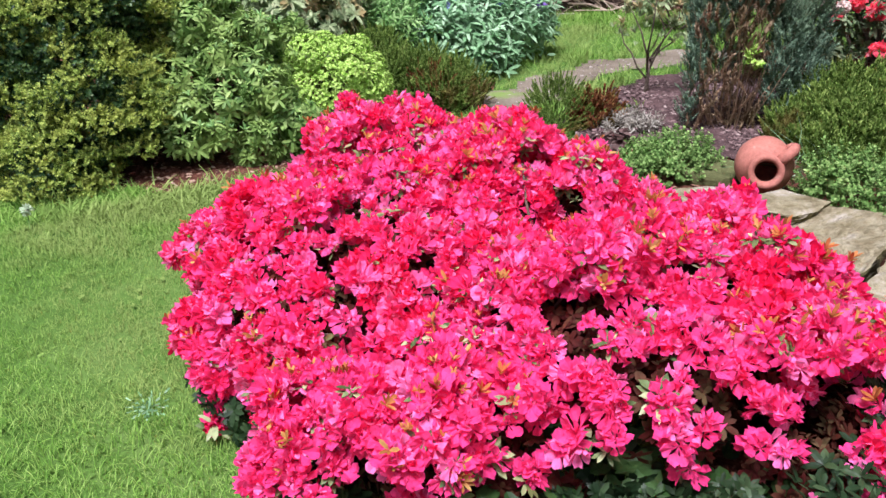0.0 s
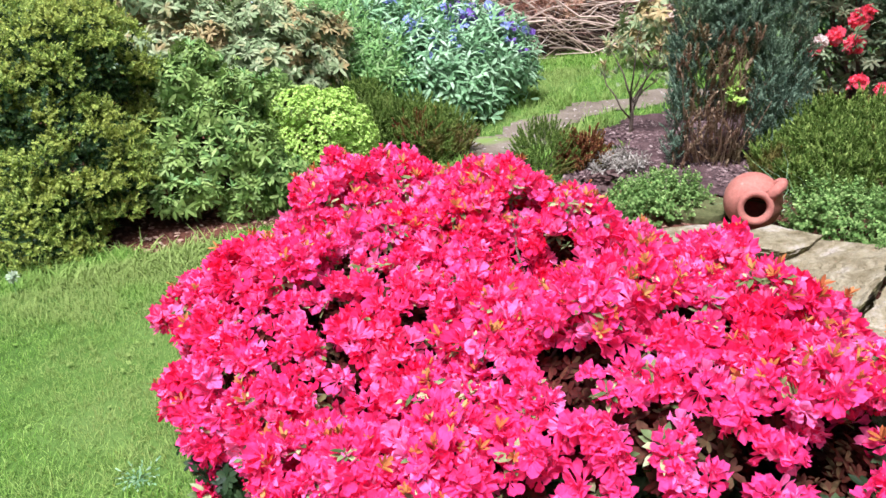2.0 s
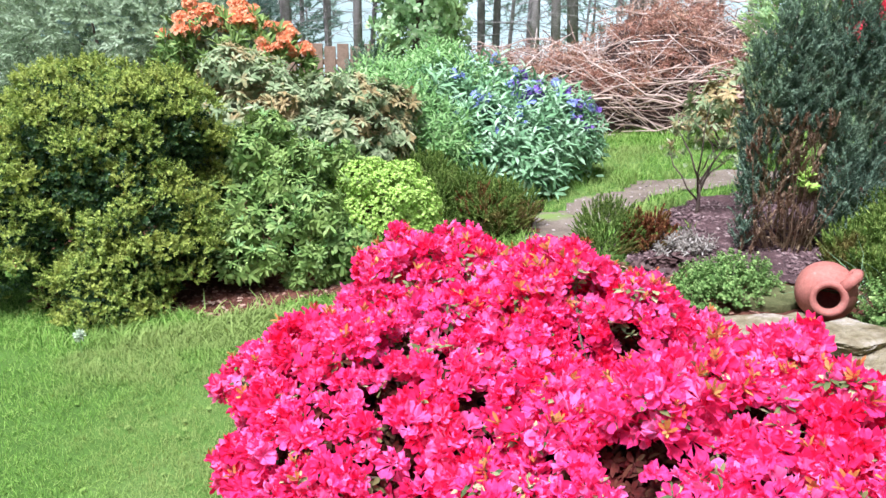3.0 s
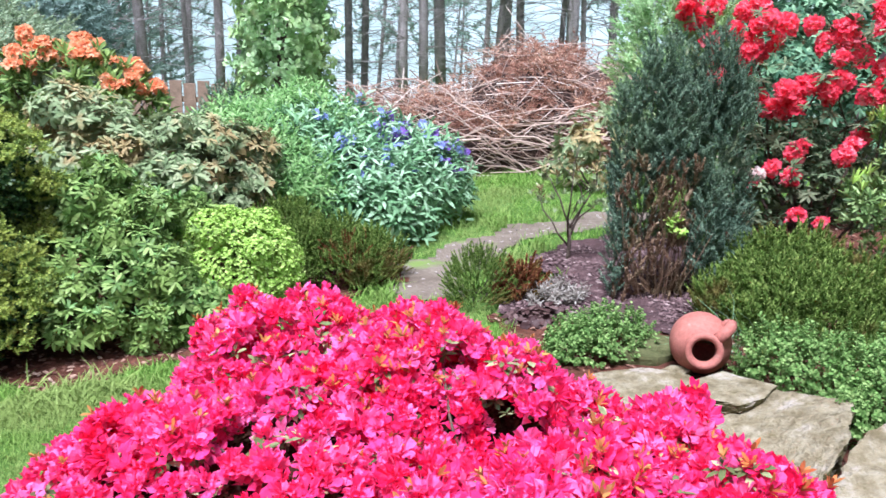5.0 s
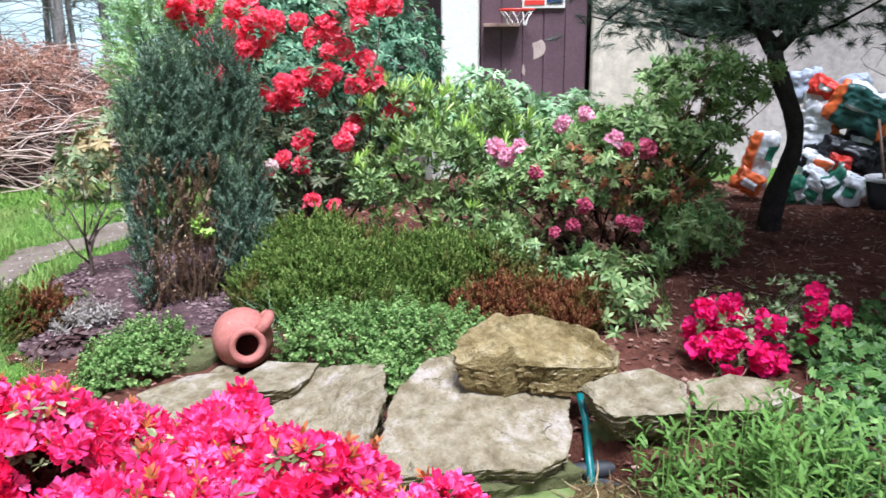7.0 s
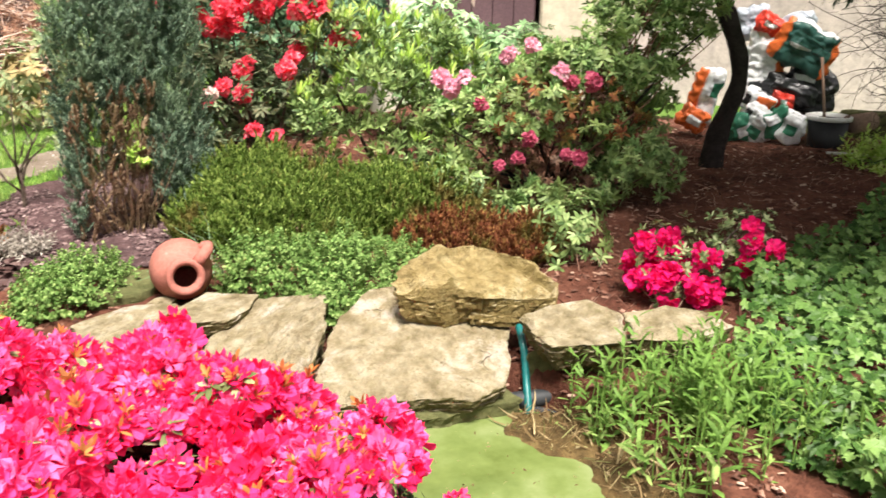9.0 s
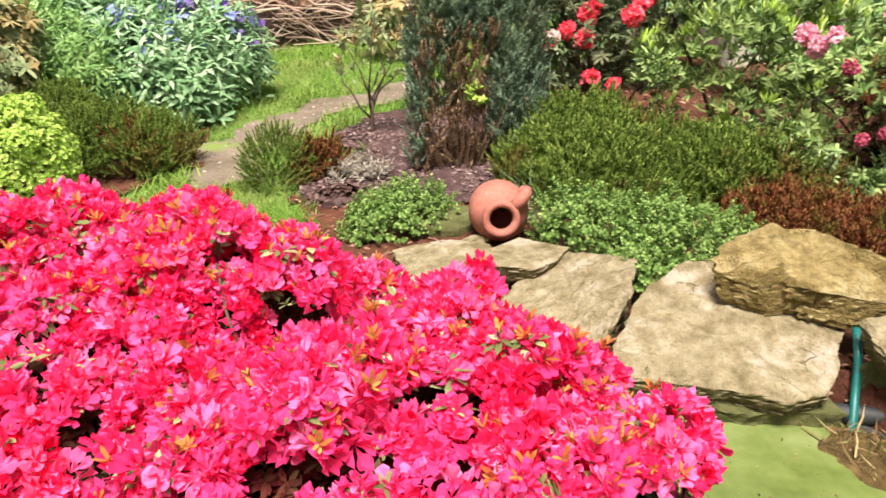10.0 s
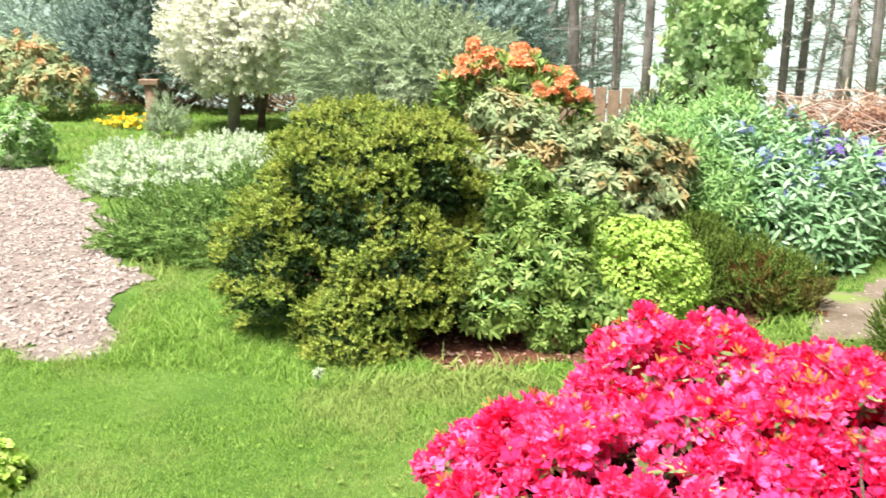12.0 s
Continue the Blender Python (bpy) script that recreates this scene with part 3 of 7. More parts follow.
M_BOG = leafy("bog_leaf", (0.064, 0.140, 0.025), (0.170, 0.306, 0.064), (0.340, 0.468, 0.145), (0.136, 0.230, 0.051), 0.4, 0.5, 0.3, 4.0)
M_PINE = leafy("pine_needle", (0.035, 0.060, 0.042), (0.09, 0.13, 0.095), (0.24, 0.30, 0.24), (0.06, 0.09, 0.065), 0.4, 0.6, 0.15, 2.0)
# far needles and juniper shoots carry some distance haze in their pale colours
M_FAR = leafy("hazed_needle", (0.25, 0.34, 0.28), (0.37, 0.47, 0.40), (0.50, 0.60, 0.52), (0.34, 0.43, 0.37), 0.5, 0.8, 0.3, 0.8)
M_JUN = leafy("grey_juniper_shoot", (0.24, 0.32, 0.19), (0.34, 0.42, 0.27), (0.46, 0.54, 0.37), (0.30, 0.39, 0.22), 0.5, 0.7, 0.25, 3.0)
M_CYP = leafy("cypress_shoot", (0.13, 0.20, 0.17), (0.22, 0.31, 0.27), (0.33, 0.42, 0.37), None, 0, 0.7, 0.25, 3.0)
M_CLIMB = leafy("climber_leaf", (0.246, 0.403, 0.179), (0.414, 0.605, 0.302), (0.616, 0.773, 0.459), (0.538, 0.650, 0.224), 0.5, 0.5, 0.35, 2.0)
M_STICK = chips("dry_stick", [(0.0, (0.17, 0.09, 0.07)), (0.4, (0.42, 0.28, 0.22)), (0.8, (0.66, 0.52, 0.44)), (1.0, (0.82, 0.72, 0.64))], 0.85)
M_DEAD = leafy("dead_frond", (0.20, 0.090, 0.062), (0.45, 0.25, 0.17), (0.66, 0.45, 0.32), (0.34, 0.16, 0.12), 0.6, 0.9, 0.2, 2.0)
M_PILE = earthy("brushwood_core", [(0.3, (0.05, 0.032, 0.028)), (0.7, (0.13, 0.085, 0.07))], 6, 50, 0.95, 1.0, 0.03)
M_WALL = earthy("rendered_wall", [(0.3, (0.60, 0.53, 0.41)), (0.7, (0.65, 0.58, 0.45))], 1.4, 10, 0.9, 0.08, 0.004)
# the same wall under the tree: its shade is put into this colour
M_WALL_G = earthy("shade_toned_render", [(0.3, (0.46, 0.395, 0.37)), (0.7, (0.56, 0.48, 0.445))], 2.2, 14, 0.9, 0.12, 0.004)
M_POST = painted("white_paint", (0.80, 0.77, 0.66), 0.6, 0.05)
M_DOOR = earthy("brown_boards", [(0.3, (0.095, 0.050, 0.060)), (0.7, (0.155, 0.088, 0.100))], 3, 50, 0.6, 0.3, 0.003)
M_BARE = painted("bare_wood", (0.52, 0.40, 0.33), 0.8, 0.15)
M_DARK = painted("black_plastic", (0.018, 0.019, 0.022), 0.4, 0.3)
M_LINER = painted("pond_liner", (0.022, 0.025, 0.028), 0.65, 0.3)
M_HOSE = painted("teal_hose", (0.006, 0.12, 0.115), 0.3, 0.25, 30)
M_GREY = painted("grey_sheet", (0.36, 0.40, 0.46), 0.6, 0.15)
M_BUCKET = painted("dark_bucket", (0.022, 0.022, 0.025), 0.5, 0.3)
M_RIM = painted("pale_rim", (0.82, 0.81, 0.79), 0.6, 0.1)
M_REDP = painted("red_plastic", (0.70, 0.05, 0.03), 0.4, 0.1)
M_NAVY = painted("navy_print", (0.03, 0.05, 0.16), 0.4, 0.1)
M_TIMBER = painted("weathered_timber", (0.30, 0.20, 0.15), 0.85, 0.25, 12)
M_ROOF = earthy("roof_tile", [(0.3, (0.16, 0.07, 0.05)), (0.7, (0.26, 0.12, 0.09))], 4, 40, 0.85, 0.5, 0.01)

m, n, l, b = material("algae_water")
c = ramp(n, [(0.34, (0.075, 0.105, 0.024)), (0.5, (0.130, 0.170, 0.052)), (0.66, (0.205, 0.245, 0.105))])
l.new(noise_of(n, l, 3.2, 7), c.inputs["Fac"])
l.new(c.outputs["Color"], b.inputs["Base Color"])
b.inputs["Roughness"].default_value = 0.13
M_WATER = m
m, n, l, b = material("window_glass")
b.inputs["Base Color"].default_value, b.inputs["Roughness"].default_value, b.inputs["IOR"].default_value = (0.03, 0.035, 0.04, 1), 0.08, 1.5
M_GLASS = m
# backdrop surface: haze painted as pale colour, brightened by its own emission
m, n, l, b = material("hazy_glow_backdrop")
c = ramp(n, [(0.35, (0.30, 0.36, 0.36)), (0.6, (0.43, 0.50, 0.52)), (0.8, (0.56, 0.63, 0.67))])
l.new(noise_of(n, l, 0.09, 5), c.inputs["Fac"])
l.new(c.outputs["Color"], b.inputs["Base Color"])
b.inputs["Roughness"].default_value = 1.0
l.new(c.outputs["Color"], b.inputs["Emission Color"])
b.inputs["Emission Strength"].default_value = HAZE_GLOW
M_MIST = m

# ---- ground ----
def axis(lo, hi, step, far):
    fine = np.arange(lo, hi + step / 2, step)
    grow = np.cumsum(step * 1.35 ** np.arange(1, 29))
    return np.concatenate([lo - grow[grow < far][::-1], fine, hi + grow[grow < far]])


gx, gy = axis(-8.0, 9.0, 0.09, 2500), axis(-3.0, 13.0, 0.09, 2500)
X, Y = np.meshgrid(gx, gy, indexing="ij")
Z = ground_z(X, Y) + 0.006 * wobble(np.stack([X, Y, 0 * X], -1), 5)
idx = np.arange(X.size).reshape(X.shape)
a, b_, c_, d_ = idx[:-1, :-1].ravel(), idx[1:, :-1].ravel(), idx[1:, 1:].ravel(), idx[:-1, 1:].ravel()
single("ground", (np.stack([X, Y, Z], -1).reshape(-1, 3), np.concatenate([np.stack([a, b_, c_], 1), np.stack([a, c_, d_], 1)])), M_LAWN, (0, 0, 0), "short green lawn that slopes away to the wood", "lawn", "structure", True)

BED_LEFT = [(-2.75, 4.0), (-2.55, 3.62), (-2.1, 3.48), (-1.8, 3.52), (-1.35, 3.62), (-1.05, 3.90), (-0.75, 4.15), (-0.45, 4.55), (-0.22, 4.85), (-0.18, 5.6), (-0.45, 6.3), (-0.6, 8.2), (-3.2, 8.6), (-5.2, 6.9), (-4.3, 5.2)]
BED_MULCH = [(0.30, 4.25), (0.62, 4.75), (0.55, 5.1), (0.75, 5.55), (1.15, 5.75), (1.7, 5.6), (2.0, 4.8), (1.6, 4.0), (0.9, 3.8)]
BED_RIGHT = [(0.10, 2.9), (0.22, 3.6), (0.34, 4.22), (0.62, 4.0), (0.9, 3.85), (1.6, 4.1), (2.0, 4.9), (1.9, 6.4), (3.6, 7.2), (5.4, 5.6), (6.0, 4.6), (6.3, 3.2), (5.6, 1.6), (3.6, 0.3), (1.7, 0.7), (1.52, 1.2), (1.66, 1.6), (1.70, 2.1), (1.0, 2.5), (0.3, 2.5)]
TRACK = [(-0.12, 4.45), (0.14, 4.60), (0.17, 4.95), (0.38, 5.33), (0.72, 5.78), (1.3, 6.12), (2.4, 6.6), (2.4, 6.98), (1.2, 6.52), (0.5, 6.18), (0.10, 5.78), (-0.15, 5.3), (-0.30, 4.88)]
GRAVEL = [(-3.30, 3.1), (-3.62, 3.39), (-3.99, 3.71), (-4.35, 4.35), (-5.04, 4.56), (-5.8, 5.3), (-7.6, 6.4), (-8.7, 7.0), (-10.6, 8.0), (-11.6, 6.4), (-9.0, 4.6), (-6.0, 3.0), (-4.4, 2.75), (-3.5, 2.95)]
ZONES = [BED_LEFT, BED_MULCH, BED_RIGHT, TRACK, GRAVEL]

single("flowerbed_left", patch(BED_LEFT, 0.014, 0.05), M_SOIL, (0, 0, 0), "bare reddish brown soil under the shrubs beside the lawn", "soil", "structure")
single("flowerbed_right", patch(BED_RIGHT, 0.012, 0.05), M_SOIL, (0, 0, 0), "dry brown soil with fallen needles behind the pond", "soil", "structure")
single("mulch_bed", patch(BED_MULCH, 0.022, 0.04, 0.04, 0.012), M_MULCH, (0, 0, 0), "purple brown bark mulch round a young shrub", "mulch", "structure")
single("footpath", patch(TRACK, 0.010, 0.05), M_PATH, (0, 0, 0), "narrow trodden earth path through the grass", "path", "structure")
single("gravel_path", patch(GRAVEL, 0.010, 0.035), M_GRAVEL, (0, 0, 0), "pale pinkish gravel path curving away", "path", "structure")


def bits(n, poly, size, flat, r, off=0.012):
    x, y = spread_on(poly, n, r)
    V = np.array([(-1, -0.5, 0), (1, -0.4, 0), (0.8, 0.5, 0), (-0.9, 0.45, 0), (-0.7, -0.3, 0.5), (0.7, -0.25, 0.45), (0.6, 0.3, 0.5), (-0.6, 0.3, 0.4)]) * np.array([1, 1, flat])
    T = np.array([(0, 1, 5), (0, 5, 4), (1, 2, 6), (1, 6, 5), (2, 3, 7), (2, 7, 6), (3, 0, 4), (3, 4, 7), (4, 5, 6), (4, 6, 7)])
    P = np.stack([x, y, ground_z(x, y) + off], -1)
    D = np.array([0, 0, 1.0]) + r.normal(0, 0.25, P.shape)
    return scatter([(V, T)], P, D, size * r.uniform(0.4, 1.4, len(P)), r)


r1 = np.random.default_rng(5)
single("bark_chips", bits(11000, BED_MULCH, 0.012, 0.6, r1, 0.024), M_CHIP_P, (0, 0, 0), "loose bark chips strewn over the mulch", "mulch", "stuff")
single("soil_litter", bits(20000, BED_RIGHT, 0.014, 0.5, r1, 0.016), M_CHIP, (0, 0, 0), "fallen needles and bark bits on the soil", "litter", "stuff")
single("soil_crumbs", bits(4000, BED_LEFT[:8] + [(-2.2, 5.5)], 0.012, 0.8, r1, 0.016), M_CHIP, (0, 0, 0), "crumbs of soil and dry leaves at the bed's edge", "litter", "stuff")
single("gravel_stones", bits(26000, GRAVEL, 0.020, 0.9, r1, 0.010), M_PEBBLE, (0, 0, 0), "loose pale gravel stones", "gravel", "stuff")
single("path_grit", bits(1500, TRACK, 0.010, 0.7, r1, 0.010), M_PEBBLE, (0, 0, 0), "grit and small stones on the earth path", "grit", "stuff")


x, y = spread_on([(1.9, 2.4), (2.3, 3.0), (3.2, 3.4), (4.6, 4.3), (5.8, 3.4), (5.2, 2.5), (3.4, 2.1), (2.4, 1.8)], 5200, r1)
P = np.stack([x, y, ground_z(x, y) + 0.022], -1)
single("needle_litter", scatter([blade(1.0, 0.035, 0.2), blade(1.0, 0.06, 0.5)], P, r1.normal(0, 1, P.shape) * np.array([1, 1, 0.10]), r1.uniform(0.02, 0.085, len(P)), r1), M_CHIP, (0, 0, 0), "fallen pine needles and dry stalks on the soil", "litter", "stuff")


# ---- grass ----
def tuft(r, n, L, W, lean):
    out = []
    for k in range(n):
        V, T = blade(L * r.uniform(0.5, 1.1), W, r.uniform(0.1, 0.7))
        V = turn_z(turn_x(V, 1.5 - lean * r.uniform(0.1, 1.0)), r.uniform(0, 6.28)) + np.array([r.normal(0, 0.35 * L), r.normal(0, 0.35 * L), 0])
        out.append((V, T))
    return join(*out)


def grass(poly, n, L, r, avoid=ZONES, W=0.06, blades=6):
    x, y = spread_on(poly, n, r, 0.0)
    ok = np.ones(len(x), bool)
    for z in avoid:
        ok &= ~inside(z, *wavy(x, y, 0.05))
    q = ((x - 1.20) / 0.46) ** 2 + ((y - 1.85) / 0.52) ** 2
    ok &= q > 2.6
    x, y = x[ok], y[ok]
    P = np.stack([x, y, ground_z(x, y) - 0.004], -1)
    tall = 0.92 + 0.6 * np.clip(wobble(np.stack([x, y, 0 * x], -1), 3.0, 1.0), -0.5, 1)
    return scatter([tuft(r, blades, 1.0, W, 0.8) for _ in range(6)], P, np.array([0, 0, 1.0]) + r.normal(0, 0.12, P.shape), L * tall * r.uniform(0.7, 1.3, len(P)), r)


r2 = np.random.default_rng(6)
single("lawn_grass", grass([(-4.3, 0.2), (0.5, 0.2), (0.4, 2.6), (-0.3, 3.8), (-1.2, 3.9), (-3.6, 3.6)], 52000, 0.034, r2), M_GRASS, (0, 0, 0), "mown lawn grass with paler and longer patches", "grass", "stuff")
single("edge_grass", grass([(-3.5, 3.0), (-1.7, 3.15), (-0.8, 3.6), (0.1, 4.2), (0.0, 5.0), (-0.5, 4.6), (-1.2, 3.95), (-2.0, 3.6), (-3.3, 3.55)], 5200, 0.075, r2), M_GRASS, (0, 0, 0), "longer grass along the edge of the flowerbed", "grass", "stuff")
single("back_grass", grass([(-0.3, 4.4), (0.7, 4.4), (1.2, 5.6), (2.6, 6.2), (3.2, 8.6), (-0.6, 8.8), (-0.3, 6.0)], 9000, 0.075, r2), M_GRASS, (0, 0, 0), "bright uncut grass beside the earth path", "grass", "stuff")
single("strip_grass", grass([(-0.75, 3.0), (-0.6, 3.6), (-0.1, 4.25), (0.30, 4.35), (0.36, 4.0), (0.34, 3.5), (0.12, 2.7)], 4200, 0.055, r2, [BED_LEFT, BED_MULCH, TRACK]), M_GRASS, (0, 0, 0), "fresh grass between the azalea and the earth path", "grass", "stuff")
single("bank_grass", grass([(-2.4, 3.2), (-3.2, 3.0), (-4.4, 4.4), (-4.2, 5.2), (-2.9, 4.6), (-2.4, 3.7)], 6500, 0.055, r2), M_GRASS, (0, 0, 0), "long grass between the gravel and the golden shrub", "grass", "stuff")
single("far_grass", grass([(-4.0, 3.4), (-16, 9), (-18, 16), (-6, 15), (-4.8, 7.2)], 14000, 0.10, r2, ZONES, 0.1), M_GRASS, (0, 0, 0), "lawn beyond the gravel path", "grass", "stuff")
single("near_left_grass", grass([(-4.4, 0.4), (-3.0, 3.2), (-4.4, 2.85), (-9.0, 4.6), (-9, 0.4)], 11000, 0.06, r2), M_GRASS, (0, 0, 0), "rough grass beside the gravel path", "grass", "stuff")

x, y = spread_on([(-4.0, 1.2), (-2.6, 2.6), (-1.2, 2.6), (-1.0, 1.5), (-2.2, 0.8)], 260, r2)
P = np.stack([x, y, ground_z(x, y) + 0.012], -1)
single("lawn_clover", scatter([rosette(7, 1.0, 0.55, 0.15, r2, 0.3, 0.3) for _ in range(4)], P, np.array([0, 0, 1.0]) + r2.normal(0, 0.2, P.shape), r2.uniform(0.007, 0.014, len(P)), r2), M_GRASS, (0, 0, 0), "clover and small broad weeds in the lawn", "clover", "stuff")

# ---- pond ----
BANK = [(1.20 + 0.86 * math.cos(t), 1.80 + 0.86 * math.sin(t)) for t in np.linspace(0, 6.283, 25)[:-1]]
single("pond_bank", patch(BANK, 0.022, 0.03, 0.05, 0.012), M_SOIL, (0, 0, 0), "damp brown earth round the pond", "soil", "structure")
single("bank_litter", bits(2600, BANK, 0.010, 0.6, np.random.default_rng(8), 0.024), M_CHIP, (0, 0, 0), "roots and dead bits on the pond bank", "litter", "stuff")
ang = np.linspace(0, 2 * math.pi, 61)[:-1]
rim = 1.0 + 0.05 * np.sin(3 * ang + 1) + 0.03 * np.sin(7 * ang)
ringv = lambda s, z: np.stack([1.20 + 0.52 * s * rim * np.cos(ang), 1.85 + 0.60 * s * rim * np.sin(ang), 0 * ang + z], -1)
k = np.arange(60)
fan = np.stack([np.full(60, 60), k, (k + 1) % 60], 1)
single("pond", (np.concatenate([ringv(1.0, 0.02), [[1.20, 1.85, 0.02]]]), fan), M_WATER, (1.20, 1.85, 0.02), "still pond covered with pale green algae", "pond", "structure")
band = [ringv(s, z) for s, z in ((0.97, -0.06), (1.0, 0.020), (1.01, 0.030), (1.02, 0.034), (1.03, 0.02))]
T = np.concatenate([np.concatenate([np.stack([i * 60 + k, i * 60 + (k + 1) % 60, (i + 1) * 60 + (k + 1) % 60], 1), np.stack([i * 60 + k, (i + 1) * 60 + (k + 1) % 60, (i + 1) * 60 + k], 1)]) for i in range(4)])
single("pond_liner", (np.concatenate(band), T), M_LINER, (1.20, 1.85, 0.02), "black rubber liner showing round the pond's rim", "pond liner", "structure", True)


STRAW = np.array([(1.50, 1.45), (1.555, 1.65), (1.60, 1.80), (1.585, 1.92), (1.56, 2.03), (1.64, 2.12), (1.82, 2.08), (2.00, 1.94), (2.04, 1.6), (1.86, 1.36), (1.58, 1.34)])


def mound(poly, low, rise, cell=0.02):
    """A low bank that rises from its ragged edge to a lumpy top."""
    lo, hi = poly.min(0) - 0.05, poly.max(0) + 0.05
    X, Y = np.meshgrid(np.arange(lo[0], hi[0], cell), np.arange(lo[1], hi[1], cell), indexing="ij")
    Q = np.stack(wavy(X, Y, 0.02), -1)
    a, d = poly, np.roll(poly, -1, 0) - poly
    t = np.clip(((Q[..., None, :] - a) * d).sum(-1) / (d ** 2).sum(-1), 0, 1)
    far = np.linalg.norm(Q[..., None, :] - a - t[..., None] * d, axis=-1).min(-1)
    far = np.where(inside(poly, Q[..., 0].ravel(), Q[..., 1].ravel()).reshape(X.shape), far, -far)
    P3 = np.stack([X, Y, 0 * X], -1)
    Z = low + rise * np.clip(far / 0.14, -1.2, 1) + 0.010 * wobble(P3, 23) + 0.006 * wobble(P3, 61, 2)
    idx = np.arange(X.size).reshape(X.shape)
    keep = far[:-1, :-1] > -0.045
    a, b, c, d = idx[:-1, :-1][keep], idx[1:, :-1][keep], idx[1:, 1:][keep], idx[:-1, 1:][keep]
    T = np.concatenate([np.stack([a, b, c], 1), np.stack([a, c, d], 1)])
    used, inv = np.unique(T, return_inverse=True)
    return np.stack([X, Y, Z], -1).reshape(-1, 3)[used], inv.reshape(-1, 3)


r3 = np.random.default_rng(9)
M_PEAT = earthy("mossy_peat", [(0.32, (0.045, 0.030, 0.014)), (0.5, (0.13, 0.085, 0.035)), (0.62, (0.20, 0.135, 0.055)), (0.78, (0.17, 0.18, 0.055))], 11, 70, 0.95, 1.0, 0.02)
M_STRAW = chips("dead_straw", [(0.0, (0.13, 0.075, 0.03)), (0.45, (0.30, 0.21, 0.10)), (0.8, (0.46, 0.37, 0.20)), (1.0, (0.24, 0.30, 0.09))], 0.9)
V, T = mound(STRAW, 0.022, 0.05)
single("water_edge", (V, T), M_PEAT, (1.75, 1.8, 0.03), "mossy brown bank of matted dead leaves at the water", "bank", "structure", True)
low = V[V[:, 2] > 0.024]
Q = low[r3.integers(0, len(low), 1500)] + r3.normal(0, 0.008, (1500, 3)) * np.array([1, 1, 0.3]) + np.array([0, 0, 0.006])
single("bank_straw", scatter([blade(1.0, 0.06, 0.3), blade(1.0, 0.10, 0.6)], Q, r3.normal(0, 1, Q.shape) * np.array([1, 1, 0.16]), r3.uniform(0.02, 0.075, len(Q)), r3), M_STRAW, (1.75, 1.8, 0.05), "dead straw and withered leaves on the pond bank", "litter", "stuff")
ang2, rad2 = r3.uniform(0, 6.283, 260), np.sqrt(r3.uniform(0, 1, 260))
Q = np.stack([1.20 + 0.50 * rad2 * np.cos(ang2), 1.85 + 0.57 * rad2 * np.sin(ang2), np.full(260, 0.0225)], -1)
single("pond_flecks", scatter([leaf(1.0, 0.5, 0.1, 0.05)], Q, r3.normal(0, 1, Q.shape) * np.array([1, 1, 0.02]), r3.uniform(0.004, 0.014, 260), r3), M_STRAW, (1.2, 1.85, 0.02), "bits of dead leaf floating on the algae", "litter", "stuff")

# ---- stones round the pond ----
def rock(label, mat, c, size, rot=0.0, tilt=(0, 0), seed=1, rough=1.0, cuts=7):
    return single("stone", stone(c, size, radians(rot), tilt, seed, 44, rough, cuts), mat, c, label, "stone", "", False, "stones round the pond")


def ledge(label, mat, corners, thick, seed, rough=1.0, lean=0.04):
    base = np.array(corners).mean(0) - np.array([0, 0, thick])
    return single("stone", slab(corners, thick, seed, rough, lean), mat, tuple(base), label, "stone", "", False, "stones round the pond")


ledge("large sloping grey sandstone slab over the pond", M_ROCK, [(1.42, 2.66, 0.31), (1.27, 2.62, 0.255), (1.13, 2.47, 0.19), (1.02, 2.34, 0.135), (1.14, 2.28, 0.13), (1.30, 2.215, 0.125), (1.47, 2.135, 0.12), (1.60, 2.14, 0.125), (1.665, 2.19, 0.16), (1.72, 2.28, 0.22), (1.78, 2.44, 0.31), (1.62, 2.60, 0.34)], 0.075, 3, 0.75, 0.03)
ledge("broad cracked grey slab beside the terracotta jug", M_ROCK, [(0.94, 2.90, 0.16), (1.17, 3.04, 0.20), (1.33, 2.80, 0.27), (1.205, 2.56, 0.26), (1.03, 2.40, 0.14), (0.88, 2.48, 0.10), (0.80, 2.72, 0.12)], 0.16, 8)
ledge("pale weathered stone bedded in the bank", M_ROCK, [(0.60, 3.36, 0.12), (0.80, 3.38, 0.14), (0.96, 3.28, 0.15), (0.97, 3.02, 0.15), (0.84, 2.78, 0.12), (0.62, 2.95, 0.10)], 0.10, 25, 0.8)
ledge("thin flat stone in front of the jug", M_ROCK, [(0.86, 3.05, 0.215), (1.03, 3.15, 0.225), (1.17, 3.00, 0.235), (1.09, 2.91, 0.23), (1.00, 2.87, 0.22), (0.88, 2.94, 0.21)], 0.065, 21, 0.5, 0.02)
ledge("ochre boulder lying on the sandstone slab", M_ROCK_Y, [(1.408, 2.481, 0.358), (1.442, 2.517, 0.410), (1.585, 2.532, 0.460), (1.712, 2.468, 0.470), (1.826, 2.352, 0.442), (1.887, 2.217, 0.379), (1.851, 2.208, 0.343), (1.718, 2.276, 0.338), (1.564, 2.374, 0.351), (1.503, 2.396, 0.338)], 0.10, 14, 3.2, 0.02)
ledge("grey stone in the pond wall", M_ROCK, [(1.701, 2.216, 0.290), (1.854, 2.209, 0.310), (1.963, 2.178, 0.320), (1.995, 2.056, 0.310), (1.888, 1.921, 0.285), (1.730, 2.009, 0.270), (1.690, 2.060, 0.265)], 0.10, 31)
